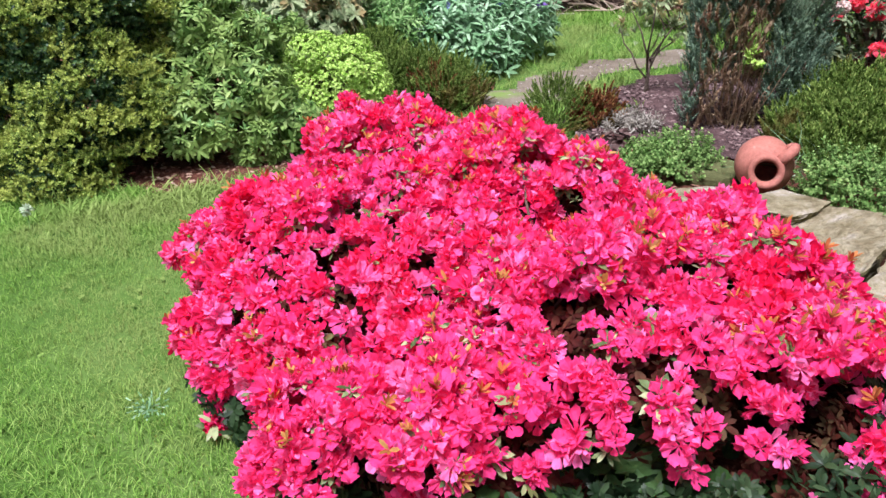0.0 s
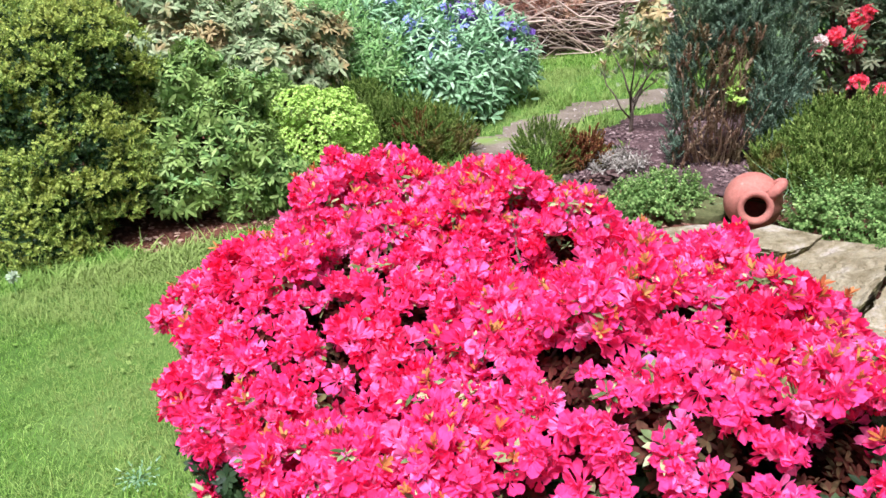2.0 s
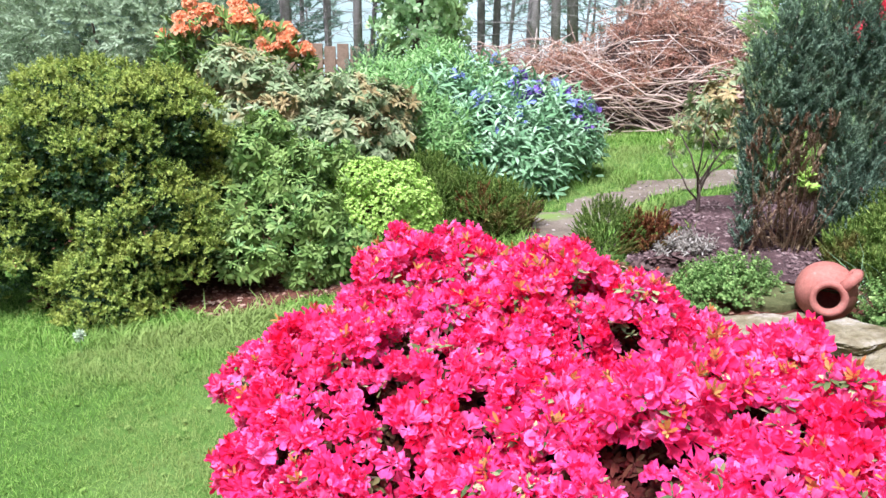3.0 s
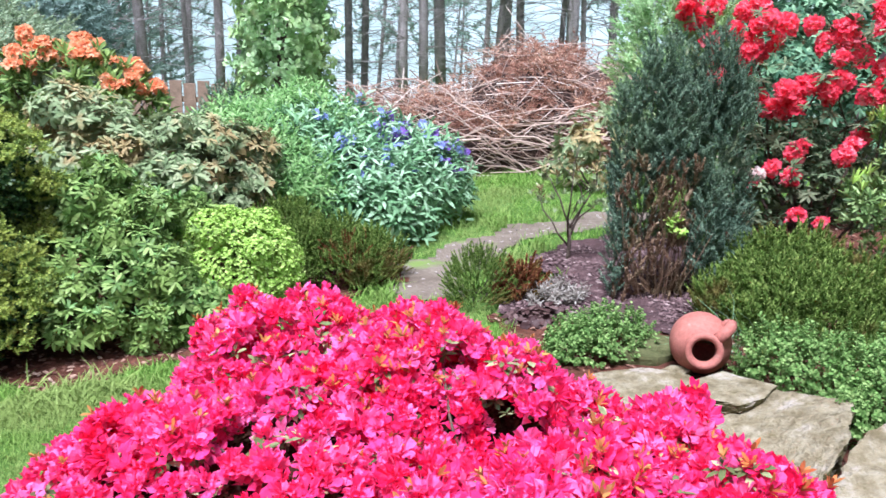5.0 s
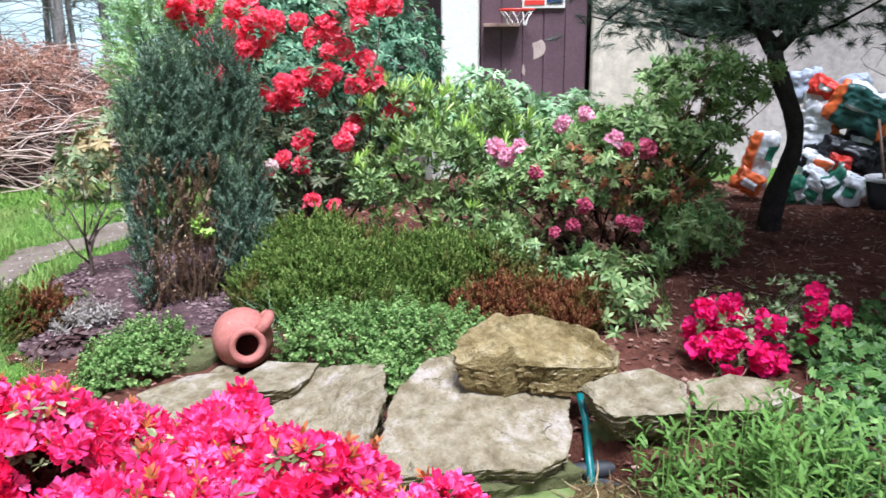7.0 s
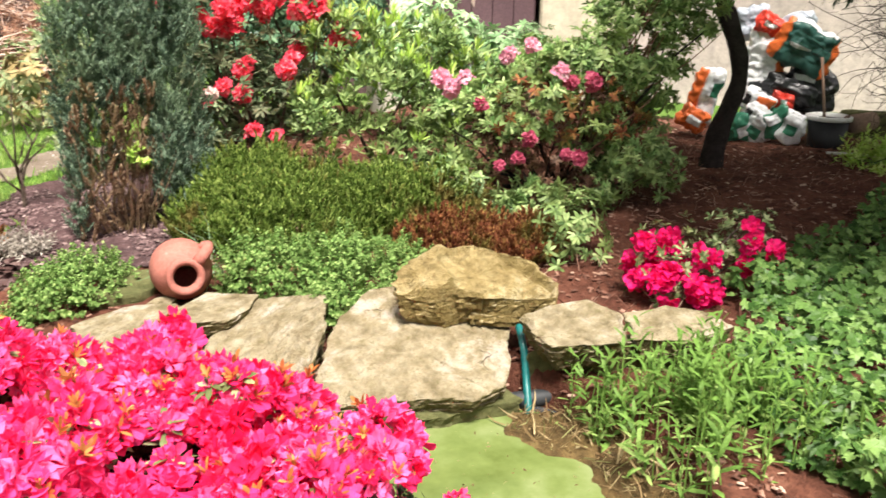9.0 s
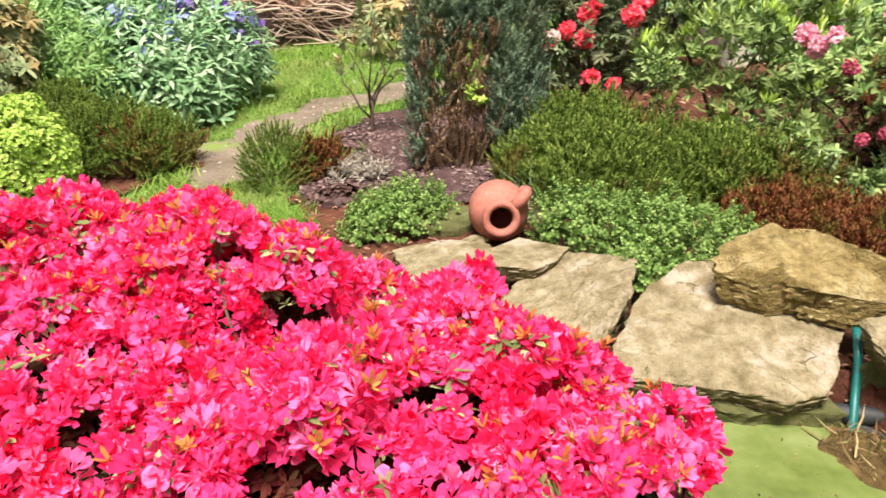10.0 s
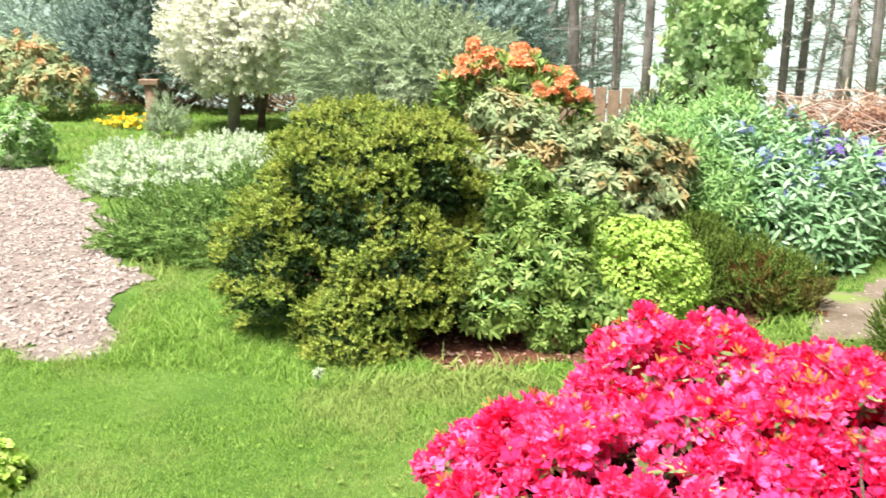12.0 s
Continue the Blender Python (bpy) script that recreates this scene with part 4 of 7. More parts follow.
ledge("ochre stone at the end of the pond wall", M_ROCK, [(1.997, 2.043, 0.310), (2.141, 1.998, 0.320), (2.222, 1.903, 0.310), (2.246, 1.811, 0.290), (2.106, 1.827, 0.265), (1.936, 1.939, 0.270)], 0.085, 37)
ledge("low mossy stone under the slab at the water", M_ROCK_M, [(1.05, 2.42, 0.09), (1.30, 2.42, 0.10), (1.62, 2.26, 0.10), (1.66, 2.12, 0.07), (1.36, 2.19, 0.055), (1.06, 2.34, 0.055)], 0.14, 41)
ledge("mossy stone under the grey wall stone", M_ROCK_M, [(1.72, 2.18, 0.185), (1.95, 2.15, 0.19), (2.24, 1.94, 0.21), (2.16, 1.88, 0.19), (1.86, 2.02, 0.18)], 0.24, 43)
rock("mossy brown stone behind the jug", M_ROCK_M, (0.90, 3.60, 0.03), (0.17, 0.09, 0.13), 25, (0, 0.1), 45, 0.8, 6)


rock("small shard of slate by the jug", M_ROCK, (0.90, 3.33, 0.13), (0.09, 0.035, 0.02), 30, (0, 0), 51, 0.3, 5)

# ---- hose and pipe ----
single("garden_hose", tube([(1.80, 2.36, 0.245), (1.762, 2.285, 0.245), (1.735, 2.235, 0.225), (1.724, 2.205, 0.185), (1.712, 2.18, 0.13), (1.694, 2.15, 0.085), (1.672, 2.115, 0.045), (1.655, 2.09, 0.0)], (0.0125, 0.0125), 12), M_HOSE, (1.75, 2.17, 0), "teal garden hose hanging from under the boulder into the pond", "hose", "", True)
single("drain_pipe", tube([(1.56, 2.23, 0.03), (1.68, 2.15, 0.045), (1.80, 2.08, 0.062), (1.92, 1.99, 0.06), (2.05, 1.88, 0.05)], (0.028, 0.030), 16), M_LINER, (1.8, 2.06, 0.03), "black plastic pipe lying under the wall stones at the pond", "pipe", "", True)

# ---- jug ----
jug = thing("terracotta_jug", (1.03, 3.40, 0.12), "terracotta jug lying on its side with one handle", "jug")
prof = [(0.0, -0.17), (0.05, -0.17), (0.075, -0.165), (0.105, -0.12), (0.122, -0.06), (0.126, 0.0), (0.118, 0.05), (0.102, 0.085), (0.086, 0.108), (0.076, 0.122), (0.074, 0.136), (0.076, 0.146), (0.072, 0.154), (0.058, 0.154), (0.048, 0.146), (0.046, 0.12), (0.055, 0.10), (0.10, 0.05), (0.11, 0.0), (0.09, -0.1), (0.0, -0.15)]
V, T = lathe(prof, 40)
HV, HT = tube([(0.066, 0.0, 0.128), (0.105, 0.0, 0.124), (0.136, 0.0, 0.106), (0.146, 0.0, 0.072), (0.138, 0.0, 0.036), (0.112, 0.0, 0.012)], (0.026, 0.021), 12)
to_eye = np.array([-0.20, -0.97, 0.10])
Rj = frames_of(to_eye[None], np.array([0.0]))[0]
spin_best = max(np.linspace(0, 6.28, 90), key=lambda s: float(frames_of(to_eye[None], np.array([s]))[0][:, 0] @ np.array([0.72, -0.1, 0.68])))
Rj = frames_of(to_eye[None], np.array([spin_best]))[0]
jc = np.array([1.031, 3.415, 0.232])
part("body", (0.93 * V @ Rj.T + jc, T), M_TERRA, jug, smooth=True)
part("handle", (0.93 * HV @ Rj.T + jc, HT), M_TERRA, jug, smooth=True)

# ---- shapes of shoots and flowers ----
rs = np.random.default_rng(21)
S_RHODO = [rosette(9, 1.0, 0.34, 0.25, rs, 0.3, 0.12) for _ in range(4)]
S_RHODO_UP = [rosette(8, 1.0, 0.24, 0.95, rs, 0.15, 0.15) for _ in range(4)]
S_BOX = [sprig(14, 1.0, 0.42, 0.26, 0.5, rs) for _ in range(4)]
S_LIME = [rosette(9, 1.0, 0.6, 0.6, rs, 0.2, 0.15) for _ in range(4)]
S_NEEDLE = [sprig(30, 1.0, 0.30, 0.115, 0.75, rs, True) for _ in range(4)]
S_YEW = [sprig(26, 1.0, 0.30, 0.075, 0.6, rs, True) for _ in range(4)]
S_LANCE = [sprig(9, 1.0, 0.62, 0.15, 0.55, rs, False, 0.35) for _ in range(5)]
S_CORN = [sprig(8, 1.0, 0.95, 0.24, 0.45, rs, False, 0.45) for _ in range(5)]
S_PLUME = [sprig(34, 1.0, 0.20, 0.075, 0.75, rs, True) for _ in range(5)]
S_COVER = [sprig(12, 0.8, 0.34, 0.24, 0.4, rs) for _ in range(4)]
S_BROAD = [rosette(6, 1.0, 0.62, 0.2, rs, 0.35, 0.3) for _ in range(4)]
S_BOG = [sprig(16, 1.0, 0.27, 0.060, 0.55, rs, False, 0.4) for _ in range(5)]
S_PINE = [sprig(34, 0.7, 0.55, 0.028, 0.75, rs, True, 0.1) for _ in range(4)]


def petal_flower(R, r, petals=5, ruffle=0.12, deep=0.45):
    """An open funnel flower with frilled petals round one throat, facing +z."""
    V, T = [(0.0, 0.0, -deep * R)], []
    for k in range(petals):
        a0 = k * 2 * math.pi / petals + r.uniform(-0.10, 0.10)
        w = math.pi / petals * r.uniform(1.0, 1.18)
        pt = lambda rr, da, z: (R * rr * math.cos(a0 + da * w), R * rr * math.sin(a0 + da * w), R * z)
        zr = lambda: r.uniform(-ruffle, ruffle)
        lift = r.uniform(-0.22, 0.16)
        o = len(V)
        V += [pt(0.45, -0.80, -0.14), pt(0.45, 0.80, -0.14), pt(0.42, 0, -0.22), pt(0.80, -0.92, lift + zr()), pt(0.98, -0.50, lift + zr() - 0.08), pt(1.07, 0.0, lift + zr()), pt(0.98, 0.50, lift + zr() - 0.08), pt(0.80, 0.92, lift + zr()), pt(0.76, 0, lift * 0.6 - 0.12)]
        T += [(0, o, o + 2), (0, o + 2, o + 1), (o, o + 3, o + 8), (o, o + 8, o + 2), (o + 2, o + 8, o + 1), (o + 1, o + 8, o + 7), (o + 3, o + 4, o + 8), (o + 4, o + 5, o + 8), (o + 5, o + 6, o + 8), (o + 6, o + 7, o + 8)]
    return np.array(V), np.array(T)


def truss(n, R, gap, r, petals=5, ruffle=0.14):
    """A head of flowers round the shoot's tip, along +z."""
    out = []
    for k in range(n):
        a, e = k * 2.4 + r.uniform(-0.3, 0.3), (0.0 if k == 0 else r.uniform(0.55, 1.15))
        d = np.array([[math.sin(e) * math.cos(a), math.sin(e) * math.sin(a), math.cos(e)]])
        V, T = petal_flower(R * r.uniform(0.85, 1.1), r, petals, ruffle)
        M = frames_of(d, np.array([r.uniform(0, 6.28)]))[0]
        out.append((V @ M.T + d[0] * gap, T))
    return join(*out)


S_TRUSS = [truss(n, 0.028, 0.022, rs, 5, 0.32) for n in (2, 3, 3, 4, 2, 3, 4, 3)]
S_REDTRUSS = [truss(n, 0.040, 0.044, rs, 5, 0.30) for n in (6, 7, 8)]


def heads(name, shapes, P, D, S, mat, parent, r, label="", most=300):
    """Flower heads as parts of their own, on shared meshes."""
    off = np.array(parent.location)
    meshes = []
    for k, (V, T) in enumerate(shapes):
        me = soup(name, V, T)
        me.materials.append(mat)
        meshes.append(me)
    M = frames_of(D, r.uniform(0, 6.283, len(P)))
    for i in range(min(most, len(P))):
        ob = new(name, meshes[i % len(meshes)])
        m4 = Matrix(M[i].tolist()).to_4x4()
        ob.matrix_local = Matrix.Translation(Vector((P[i] - off).tolist())) @ m4 @ Matrix.Diagonal((S[i], S[i], S[i], 1))
        ob.parent = parent
        if label and i == 0:
            tagged(ob, label)
    if len(P) > most:
        part("blossom", scatter(shapes, P[most:], D[most:], S[most:], r), mat, parent, kind="stuff")


# ---- the pink azalea ----
A3 = lambda x, y, z: np.array([x, y, z])


def ruffled_flower(R, r, petals=5):
    """A funnel flower of overlapping, wavy petals that bend back at the tip, facing +z."""
    V, T = [(0.0, 0.0, -0.42 * R)], []
    cup = r.uniform(0.3, 1.35)
    for k in range(petals):
        a0 = k * 2 * math.pi / petals + r.uniform(-0.18, 0.18)
        w = math.pi / petals * r.uniform(0.80, 1.15)
        lift, long_, ph = r.normal(0, 0.16), r.uniform(0.85, 1.15), r.uniform(0, 6.28)
        o = len(V)
        for v, ww in ((0.42, 0.62), (0.80, 1.05), (1.06, 0.80)):
            for u in (-1.0, -0.34, 0.34, 1.0):
                rr = R * v * long_ * (1 - 0.12 * u * u * v)
                z = R * (-0.30 + (cup + lift) * v - 0.30 * max(0.0, v - 0.55) + 0.24 * v * v * math.sin(4.2 * u + ph) + r.uniform(-0.16, 0.16) * v)
                V.append((rr * math.cos(a0 + u * w * ww), rr * math.sin(a0 + u * w * ww), z))
        T += [(0, o + j, o + j + 1) for j in range(3)]
        for i in (0, 4):
            for j in range(3):
                p0 = o + i + j
                T += [(p0, p0 + 4, p0 + 5), (p0, p0 + 5, p0 + 1)]
    return np.array(V), np.array(T)


def azalea_head(n, R, r):
    """A domed head of ruffled flowers round the tip of a shoot."""
    out = []
    for k in range(n):
        a, e = k * 2.4 + r.uniform(-0.4, 0.4), (r.uniform(0, 0.3) if k == 0 else r.uniform(0.5, 1.35))
        d = np.array([[math.sin(e) * math.cos(a), math.sin(e) * math.sin(a), math.cos(e)]])
        V, T = ruffled_flower(R * r.uniform(0.8, 1.15), r)
        M = frames_of(d, np.array([r.uniform(0, 6.28)]))[0]
        out.append((V @ M.T + d[0] * 0.019 + np.array([0, 0, r.uniform(-0.008, 0.008)]), T))
    return join(*out)


# inner leaves: dark gap shade and crimson petal light put into the colour
M_AZIN = leafy("gap_shade_azalea_leaf", (0.030, 0.010, 0.008), (0.055, 0.026, 0.014), (0.085, 0.070, 0.032), (0.13, 0.014, 0.018), 0.7, 0.6, 0.2, gloss=0.06)
# low leaves darkened to stand for the shade under the bush
M_AZSKIRT = leafy("skirt_shade_azalea_leaf", (0.008, 0.019, 0.007), (0.019, 0.038, 0.014), (0.044, 0.072, 0.030), (0.014, 0.029, 0.011), 0.4, 0.45, 0.1, gloss=0.2)
M_AZTIP = leafy("azalea_tip", (0.26, 0.09, 0.03), (0.44, 0.19, 0.05), (0.56, 0.36, 0.12), (0.54, 0.13, 0.05), 0.6, 0.5, 0.35, 9.0)
AZ = [(-0.332, 2.164, 0.175, 0.599, 0.618, 0.345), (-0.395, 2.625, 0.34, 0.277, 0.198, 0.175), (0.038, 2.412, 0.30, 0.375, 0.276, 0.27), (0.33, 1.782, 0.245, 0.485, 0.495, 0.312), (0.613, 1.595, 0.139, 0.365, 0.395, 0.232), (-0.56, 1.971, 0.059, 0.243, 0.37, 0.225), (-0.041, 1.568, 0.099, 0.479, 0.289, 0.255), (0.38, 1.58, 0.15, 0.31, 0.23, 0.20), (0.571, 1.976, 0.12, 0.440, 0.285, 0.265)]
ra = np.random.default_rng(31)
az = thing("azalea_bush", (-0.05, 2.05, 0.02), "broad evergreen azalea covered with bright pink flowers on the lawn", "azalea")
SHOOTS = [(0.595, 2.218, 0.425, 0.075, 0.075, 0.075), (0.6, 1.8, 0.505, 0.07, 0.07, 0.06), (0.728, 1.843, 0.439, 0.06, 0.06, 0.06), (0.868, 1.682, 0.4, 0.055, 0.055, 0.05), (0.811, 1.576, 0.386, 0.06, 0.06, 0.05), (-0.343, 2.693, 0.545, 0.06, 0.06, 0.06), (-0.544, 2.71, 0.515, 0.06, 0.06, 0.06), (-0.082, 2.7, 0.485, 0.07, 0.07, 0.07), (-0.82, 2.15, 0.255, 0.11, 0.12, 0.1), (-0.68, 2.14, 0.405, 0.09, 0.09, 0.09)]
PUFF = puffs(AZ, 190, 0.078, ra, 0.91)[len(AZ):] + SHOOTS
CORE = [(x, y, z, a * 0.88, b * 0.88, c * 0.88) for x, y, z, a, b, c in AZ]
HOLLOWS = [(-0.36, 2.00, 0.56, 0.085), (-0.24, 1.98, 0.58, 0.06), (0.10, 1.80, 0.55, 0.04), (0.42, 1.34, 0.20, 0.12), (0.70, 1.34, 0.14, 0.12), (0.20, 1.34, 0.12, 0.09), (-0.42, 1.45, 0.16, 0.07)]


def open_gap(P):
    gap = np.zeros(len(P), bool)
    for x, y, z, q in HOLLOWS:
        gap |= np.linalg.norm(P - A3(x, y, z), axis=1) < q
    return gap


P, N = lobe_points(PUFF, 3200, ra, (0.85, 1.15), lump=0.2, low=-0.05)
P1, N1 = lobe_points(CORE, 1700, ra, (0.94, 1.04), lump=0.06, low=-0.25)
raised = np.arange(len(P) + len(P1)) < len(P)
P, N = np.concatenate([P, P1]), np.concatenate([N, N1])
deep = np.ones(len(P), bool)
for x, y, z, a, b, c in CORE:
    deep &= ((P - A3(x, y, z)) ** 2 / A3(a, b, c) ** 2).sum(1) > 0.86
lowest = 0.11 + 0.78 * np.clip(P[:, 0] + 0.02, 0, 0.42) * np.clip(2.4 - 1.0 * P[:, 1], 0, 1)
keep = (P[:, 2] > lowest) | (ra.uniform(0, 1, len(P)) < 0.13)
keep &= deep & (~open_gap(P) | (ra.uniform(0, 1, len(P)) < 0.10))
P, N, raised = P[keep], N[keep], raised[keep]
D = N + np.array([0, 0, 0.8]) + ra.normal(0, 0.42, P.shape)
near = np.argsort(P[:, 1] + 0.3 * np.abs(P[:, 0]) - 0.6 * P[:, 2])
P, D, N, raised = P[near], D[near], N[near], raised[near]
S_AZ = [azalea_head(n, 0.0245, ra) for n in (3, 4, 5, 4, 6, 3, 5, 4, 5, 4)]
heads("flower_head", S_AZ, P, D, ra.uniform(0.78, 1.2, len(P)), M_PETAL, az, ra, "head of ruffled pink flowers")
bud = raised & (ra.uniform(0, 1, len(P)) < np.where(N[:, 2] > 0.35, 0.52, 0.2))
Q, DQ = P[bud] + unit(D[bud]) * 0.034, D[bud] + np.array([0, 0, 0.4])
part("young_growth", scatter([rosette(n, 0.027, 0.0080, 1.0, ra, 0.15, 0.004) for n in (4, 5, 6, 7, 8)], Q, DQ + ra.normal(0, 0.25, Q.shape), ra.uniform(0.6, 1.35, len(Q)), ra), M_AZTIP, az, "small upright golden bronze new leaves", kind="stuff")
side = ra.uniform(0, 1, len(P)) < 0.42
Q = P[side] - unit(D[side]) * 0.012 + ra.normal(0, 0.012, (side.sum(), 3))
part("foliage", scatter([rosette(n, 0.034, 0.0115, 0.35, ra, 0.25, 0.006) for n in (5, 6, 7, 8)], Q, D[side] + ra.normal(0, 0.3, Q.shape), ra.uniform(0.7, 1.15, len(Q)), ra), M_AZLEAF, az, kind="stuff")
big = ra.choice(len(P), 210, replace=False)
Q = P[big] + unit(D[big]) * 0.012
part("leafy_shoot", scatter([rosette(n, 0.044, 0.015, 0.3, ra, 0.3, 0.010) for n in (8, 10, 12)], Q, D[big] + np.array([0, 0, 0.4]), ra.uniform(0.8, 1.2, len(Q)), ra), M_AZLEAF, az, "rosettes of olive and grey green leaves", kind="stuff")
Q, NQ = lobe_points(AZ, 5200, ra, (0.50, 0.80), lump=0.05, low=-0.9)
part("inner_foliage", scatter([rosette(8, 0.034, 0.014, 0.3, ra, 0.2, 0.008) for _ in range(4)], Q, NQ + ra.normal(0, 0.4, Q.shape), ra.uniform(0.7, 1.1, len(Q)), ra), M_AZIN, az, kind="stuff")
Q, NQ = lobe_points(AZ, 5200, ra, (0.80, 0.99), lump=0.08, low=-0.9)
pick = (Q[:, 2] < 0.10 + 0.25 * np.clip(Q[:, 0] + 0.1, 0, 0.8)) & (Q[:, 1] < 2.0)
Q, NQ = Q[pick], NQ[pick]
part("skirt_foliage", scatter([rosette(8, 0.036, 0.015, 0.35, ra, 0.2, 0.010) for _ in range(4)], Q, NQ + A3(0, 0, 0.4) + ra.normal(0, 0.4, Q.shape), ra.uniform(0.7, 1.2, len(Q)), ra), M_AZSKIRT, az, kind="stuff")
for k in range(70):
    c0 = np.array([0.0 + ra.normal(0, 0.16), 1.95 + ra.normal(0, 0.12), 0.0])
    q = c0 + (P[ra.integers(len(P))] - c0) * ra.uniform(0.84, 0.97)
    part("branch", limb(c0, q, 0.008, 0.003, 0.05, 7, ra, 5), M_BARK, az, smooth=True)

gi = thing("ground_weeds", (0.6, 1.4, 0.05), "broad dark green leaves growing at the foot of the azalea", "weeds", "", "stuff")
WEED = np.array([(0, 0, 0), (-0.34, 0.08, 0.03), (-0.52, 0.36, 0.0), (-0.34, 0.55, 0.03), (-0.20, 0.86, 0.0), (0, 1.0, -0.06), (0.20, 0.86, 0.0), (0.34, 0.55, 0.03), (0.52, 0.36, 0.0), (0.34, 0.08, 0.03), (0, 0.45, -0.04)]) - np.array([0, 0.4, 0])
WT = np.array([(10, k, (k + 1) % 10) for k in range(10)])
x, y = ra.uniform(-0.1, 1.05, 520), ra.uniform(1.16, 1.62, 520)
Q = np.stack([x, y, ground_z(x, y) + ra.uniform(0.03, 0.14, 520)], -1)
part("leaves", scatter([(turn_x(WEED, 0.2), WT), (turn_x(WEED, -0.25), WT)], Q, np.array([0, -0.35, 0.8]) + ra.normal(0, 0.3, Q.shape), ra.uniform(0.035, 0.065, 520), ra), leafy("weed_leaf", (0.010, 0.028, 0.008), (0.026, 0.060, 0.016), (0.055, 0.105, 0.030), None, 0, 0.4, 0.15), gi, kind="stuff")

# ---- shrubs of the left bed ----
rf0 = np.random.default_rng(40)
GB = [(-2.37, 3.95, 0.40, 0.60, 0.50, 0.60), (-2.66, 3.88, 0.14, 0.46, 0.42, 0.42), (-2.05, 3.80, 0.18, 0.36, 0.34, 0.40), (-2.12, 3.55, -0.02, 0.24, 0.20, 0.20), (-2.45, 4.0, 0.68, 0.38, 0.38, 0.32), (-2.12, 4.05, 0.66, 0.34, 0.36, 0.30)]
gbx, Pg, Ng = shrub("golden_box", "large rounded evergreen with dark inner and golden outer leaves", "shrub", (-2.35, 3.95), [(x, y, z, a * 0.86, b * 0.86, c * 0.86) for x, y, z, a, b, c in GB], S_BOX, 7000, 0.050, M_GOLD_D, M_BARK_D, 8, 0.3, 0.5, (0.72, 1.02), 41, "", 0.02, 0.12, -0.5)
rg = np.random.default_rng(42)
tufts = [q for q in puffs(GB, 460, 0.064, rg, 0.99)[len(GB):] if wobble(A3(*q[:3]), 5.5, 1.0) > -0.72]
Q, NQ = lobe_points(tufts, 15000, rg, (0.5, 1.15), lump=0.2, low=-0.1)
part("golden_growth", scatter(S_BOX, Q, NQ + np.array([0, -0.1, 0.25]) + rg.normal(0, 0.5, Q.shape), 0.036 * rg.uniform(0.7, 1.3, len(Q)), rg), M_GOLD, gbx, "golden tufts of small leaves", kind="stuff")
lr, Pr, Nr = shrub("rhododendron", "low rhododendron with whorls of matt green leaves", "rhododendron", (-1.65, 4.25), [(-1.80, 4.02, 0.16, 0.34, 0.28, 0.32), (-1.46, 4.08, 0.14, 0.32, 0.26, 0.32), (-1.24, 4.15, 0.10, 0.22, 0.22, 0.26), (-1.62, 4.40, 0.38, 0.50, 0.35, 0.32)], S_RHODO, 1900, 0.050, M_RHODO, M_BARK, 9, 0.3, 0.45, (0.6, 1.08), 43, "rhododendrons", 0.010, 0.1, -0.55, (30, 0.10))
Pr = Pr[(Nr[:, 2] > 0.0)][:170]
part("young_growth", scatter(S_RHODO_UP, Pr + np.array([0, 0, 0.015]), np.array([0, -0.2, 1.0]) + rf0.normal(0, 0.3, Pr.shape), rf0.uniform(0.025, 0.045, len(Pr)), rf0), M_FRESH, lr, "upright fresh green shoots", kind="stuff")
shrub("tawny_rhododendron", "taller rhododendron with grey green leaves and tawny new shoots", "rhododendron", (-1.85, 5.05), [(-1.95, 5.05, 0.62, 0.48, 0.40, 0.42), (-1.48, 5.10, 0.50, 0.42, 0.38, 0.42), (-1.25, 5.3, 0.4, 0.35, 0.3, 0.40)], S_RHODO, 1700, 0.062, M_TAWNY, M_BARK, 9, 0.5, 0.4, (0.6, 1.08), 47, "rhododendrons", 0.012, 0.12, -0.55, (30, 0.12))
shrub("lime_spirea", "clipped round shrub with lime green leaves", "shrub", (-1.02, 4.48), [(-0.98, 4.44, 0.20, 0.34, 0.30, 0.32), (-1.12, 4.52, 0.22, 0.32, 0.28, 0.31), (-1.26, 4.42, 0.08, 0.20, 0.22, 0.22)], S_LIME, 11000, 0.0115, M_LIME, M_BARK, 7, 0.4, 0.4, (0.84, 1.06), 53, "", 0.008, 0.06, -0.55, (60, 0.055))
shrub("heather_bush", "rounded green heather with a browned patch", "heather", (-0.55, 5.05), [(-0.42, 4.95, 0.06, 0.27, 0.25, 0.19), (-0.66, 5.02, 0.10, 0.29, 0.25, 0.22), (-0.92, 5.15, 0.13, 0.27, 0.25, 0.24)], S_PLUME, 3000, 0.075, M_HEATH, M_BARK, 10, 1.1, 0.35, (0.45, 1.08), 59, "heathers", 0.007, 0.2, -0.55, (80, 0.06))
hb = bpy.data.objects["heather_bush"]
Q, NQ = lobe_points([(-0.50, 4.86, 0.16, 0.12, 0.12, 0.10)], 150, rf0, (0.6, 1.15))
part("browned_growth", scatter(S_PLUME, Q, NQ + np.array([0, -0.1, 1.1]) + rf0.normal(0, 0.35, Q.shape), rf0.uniform(0.05, 0.08, len(Q)), rf0), M_HEATH_B, hb, "rust brown dead shoots", kind="stuff")
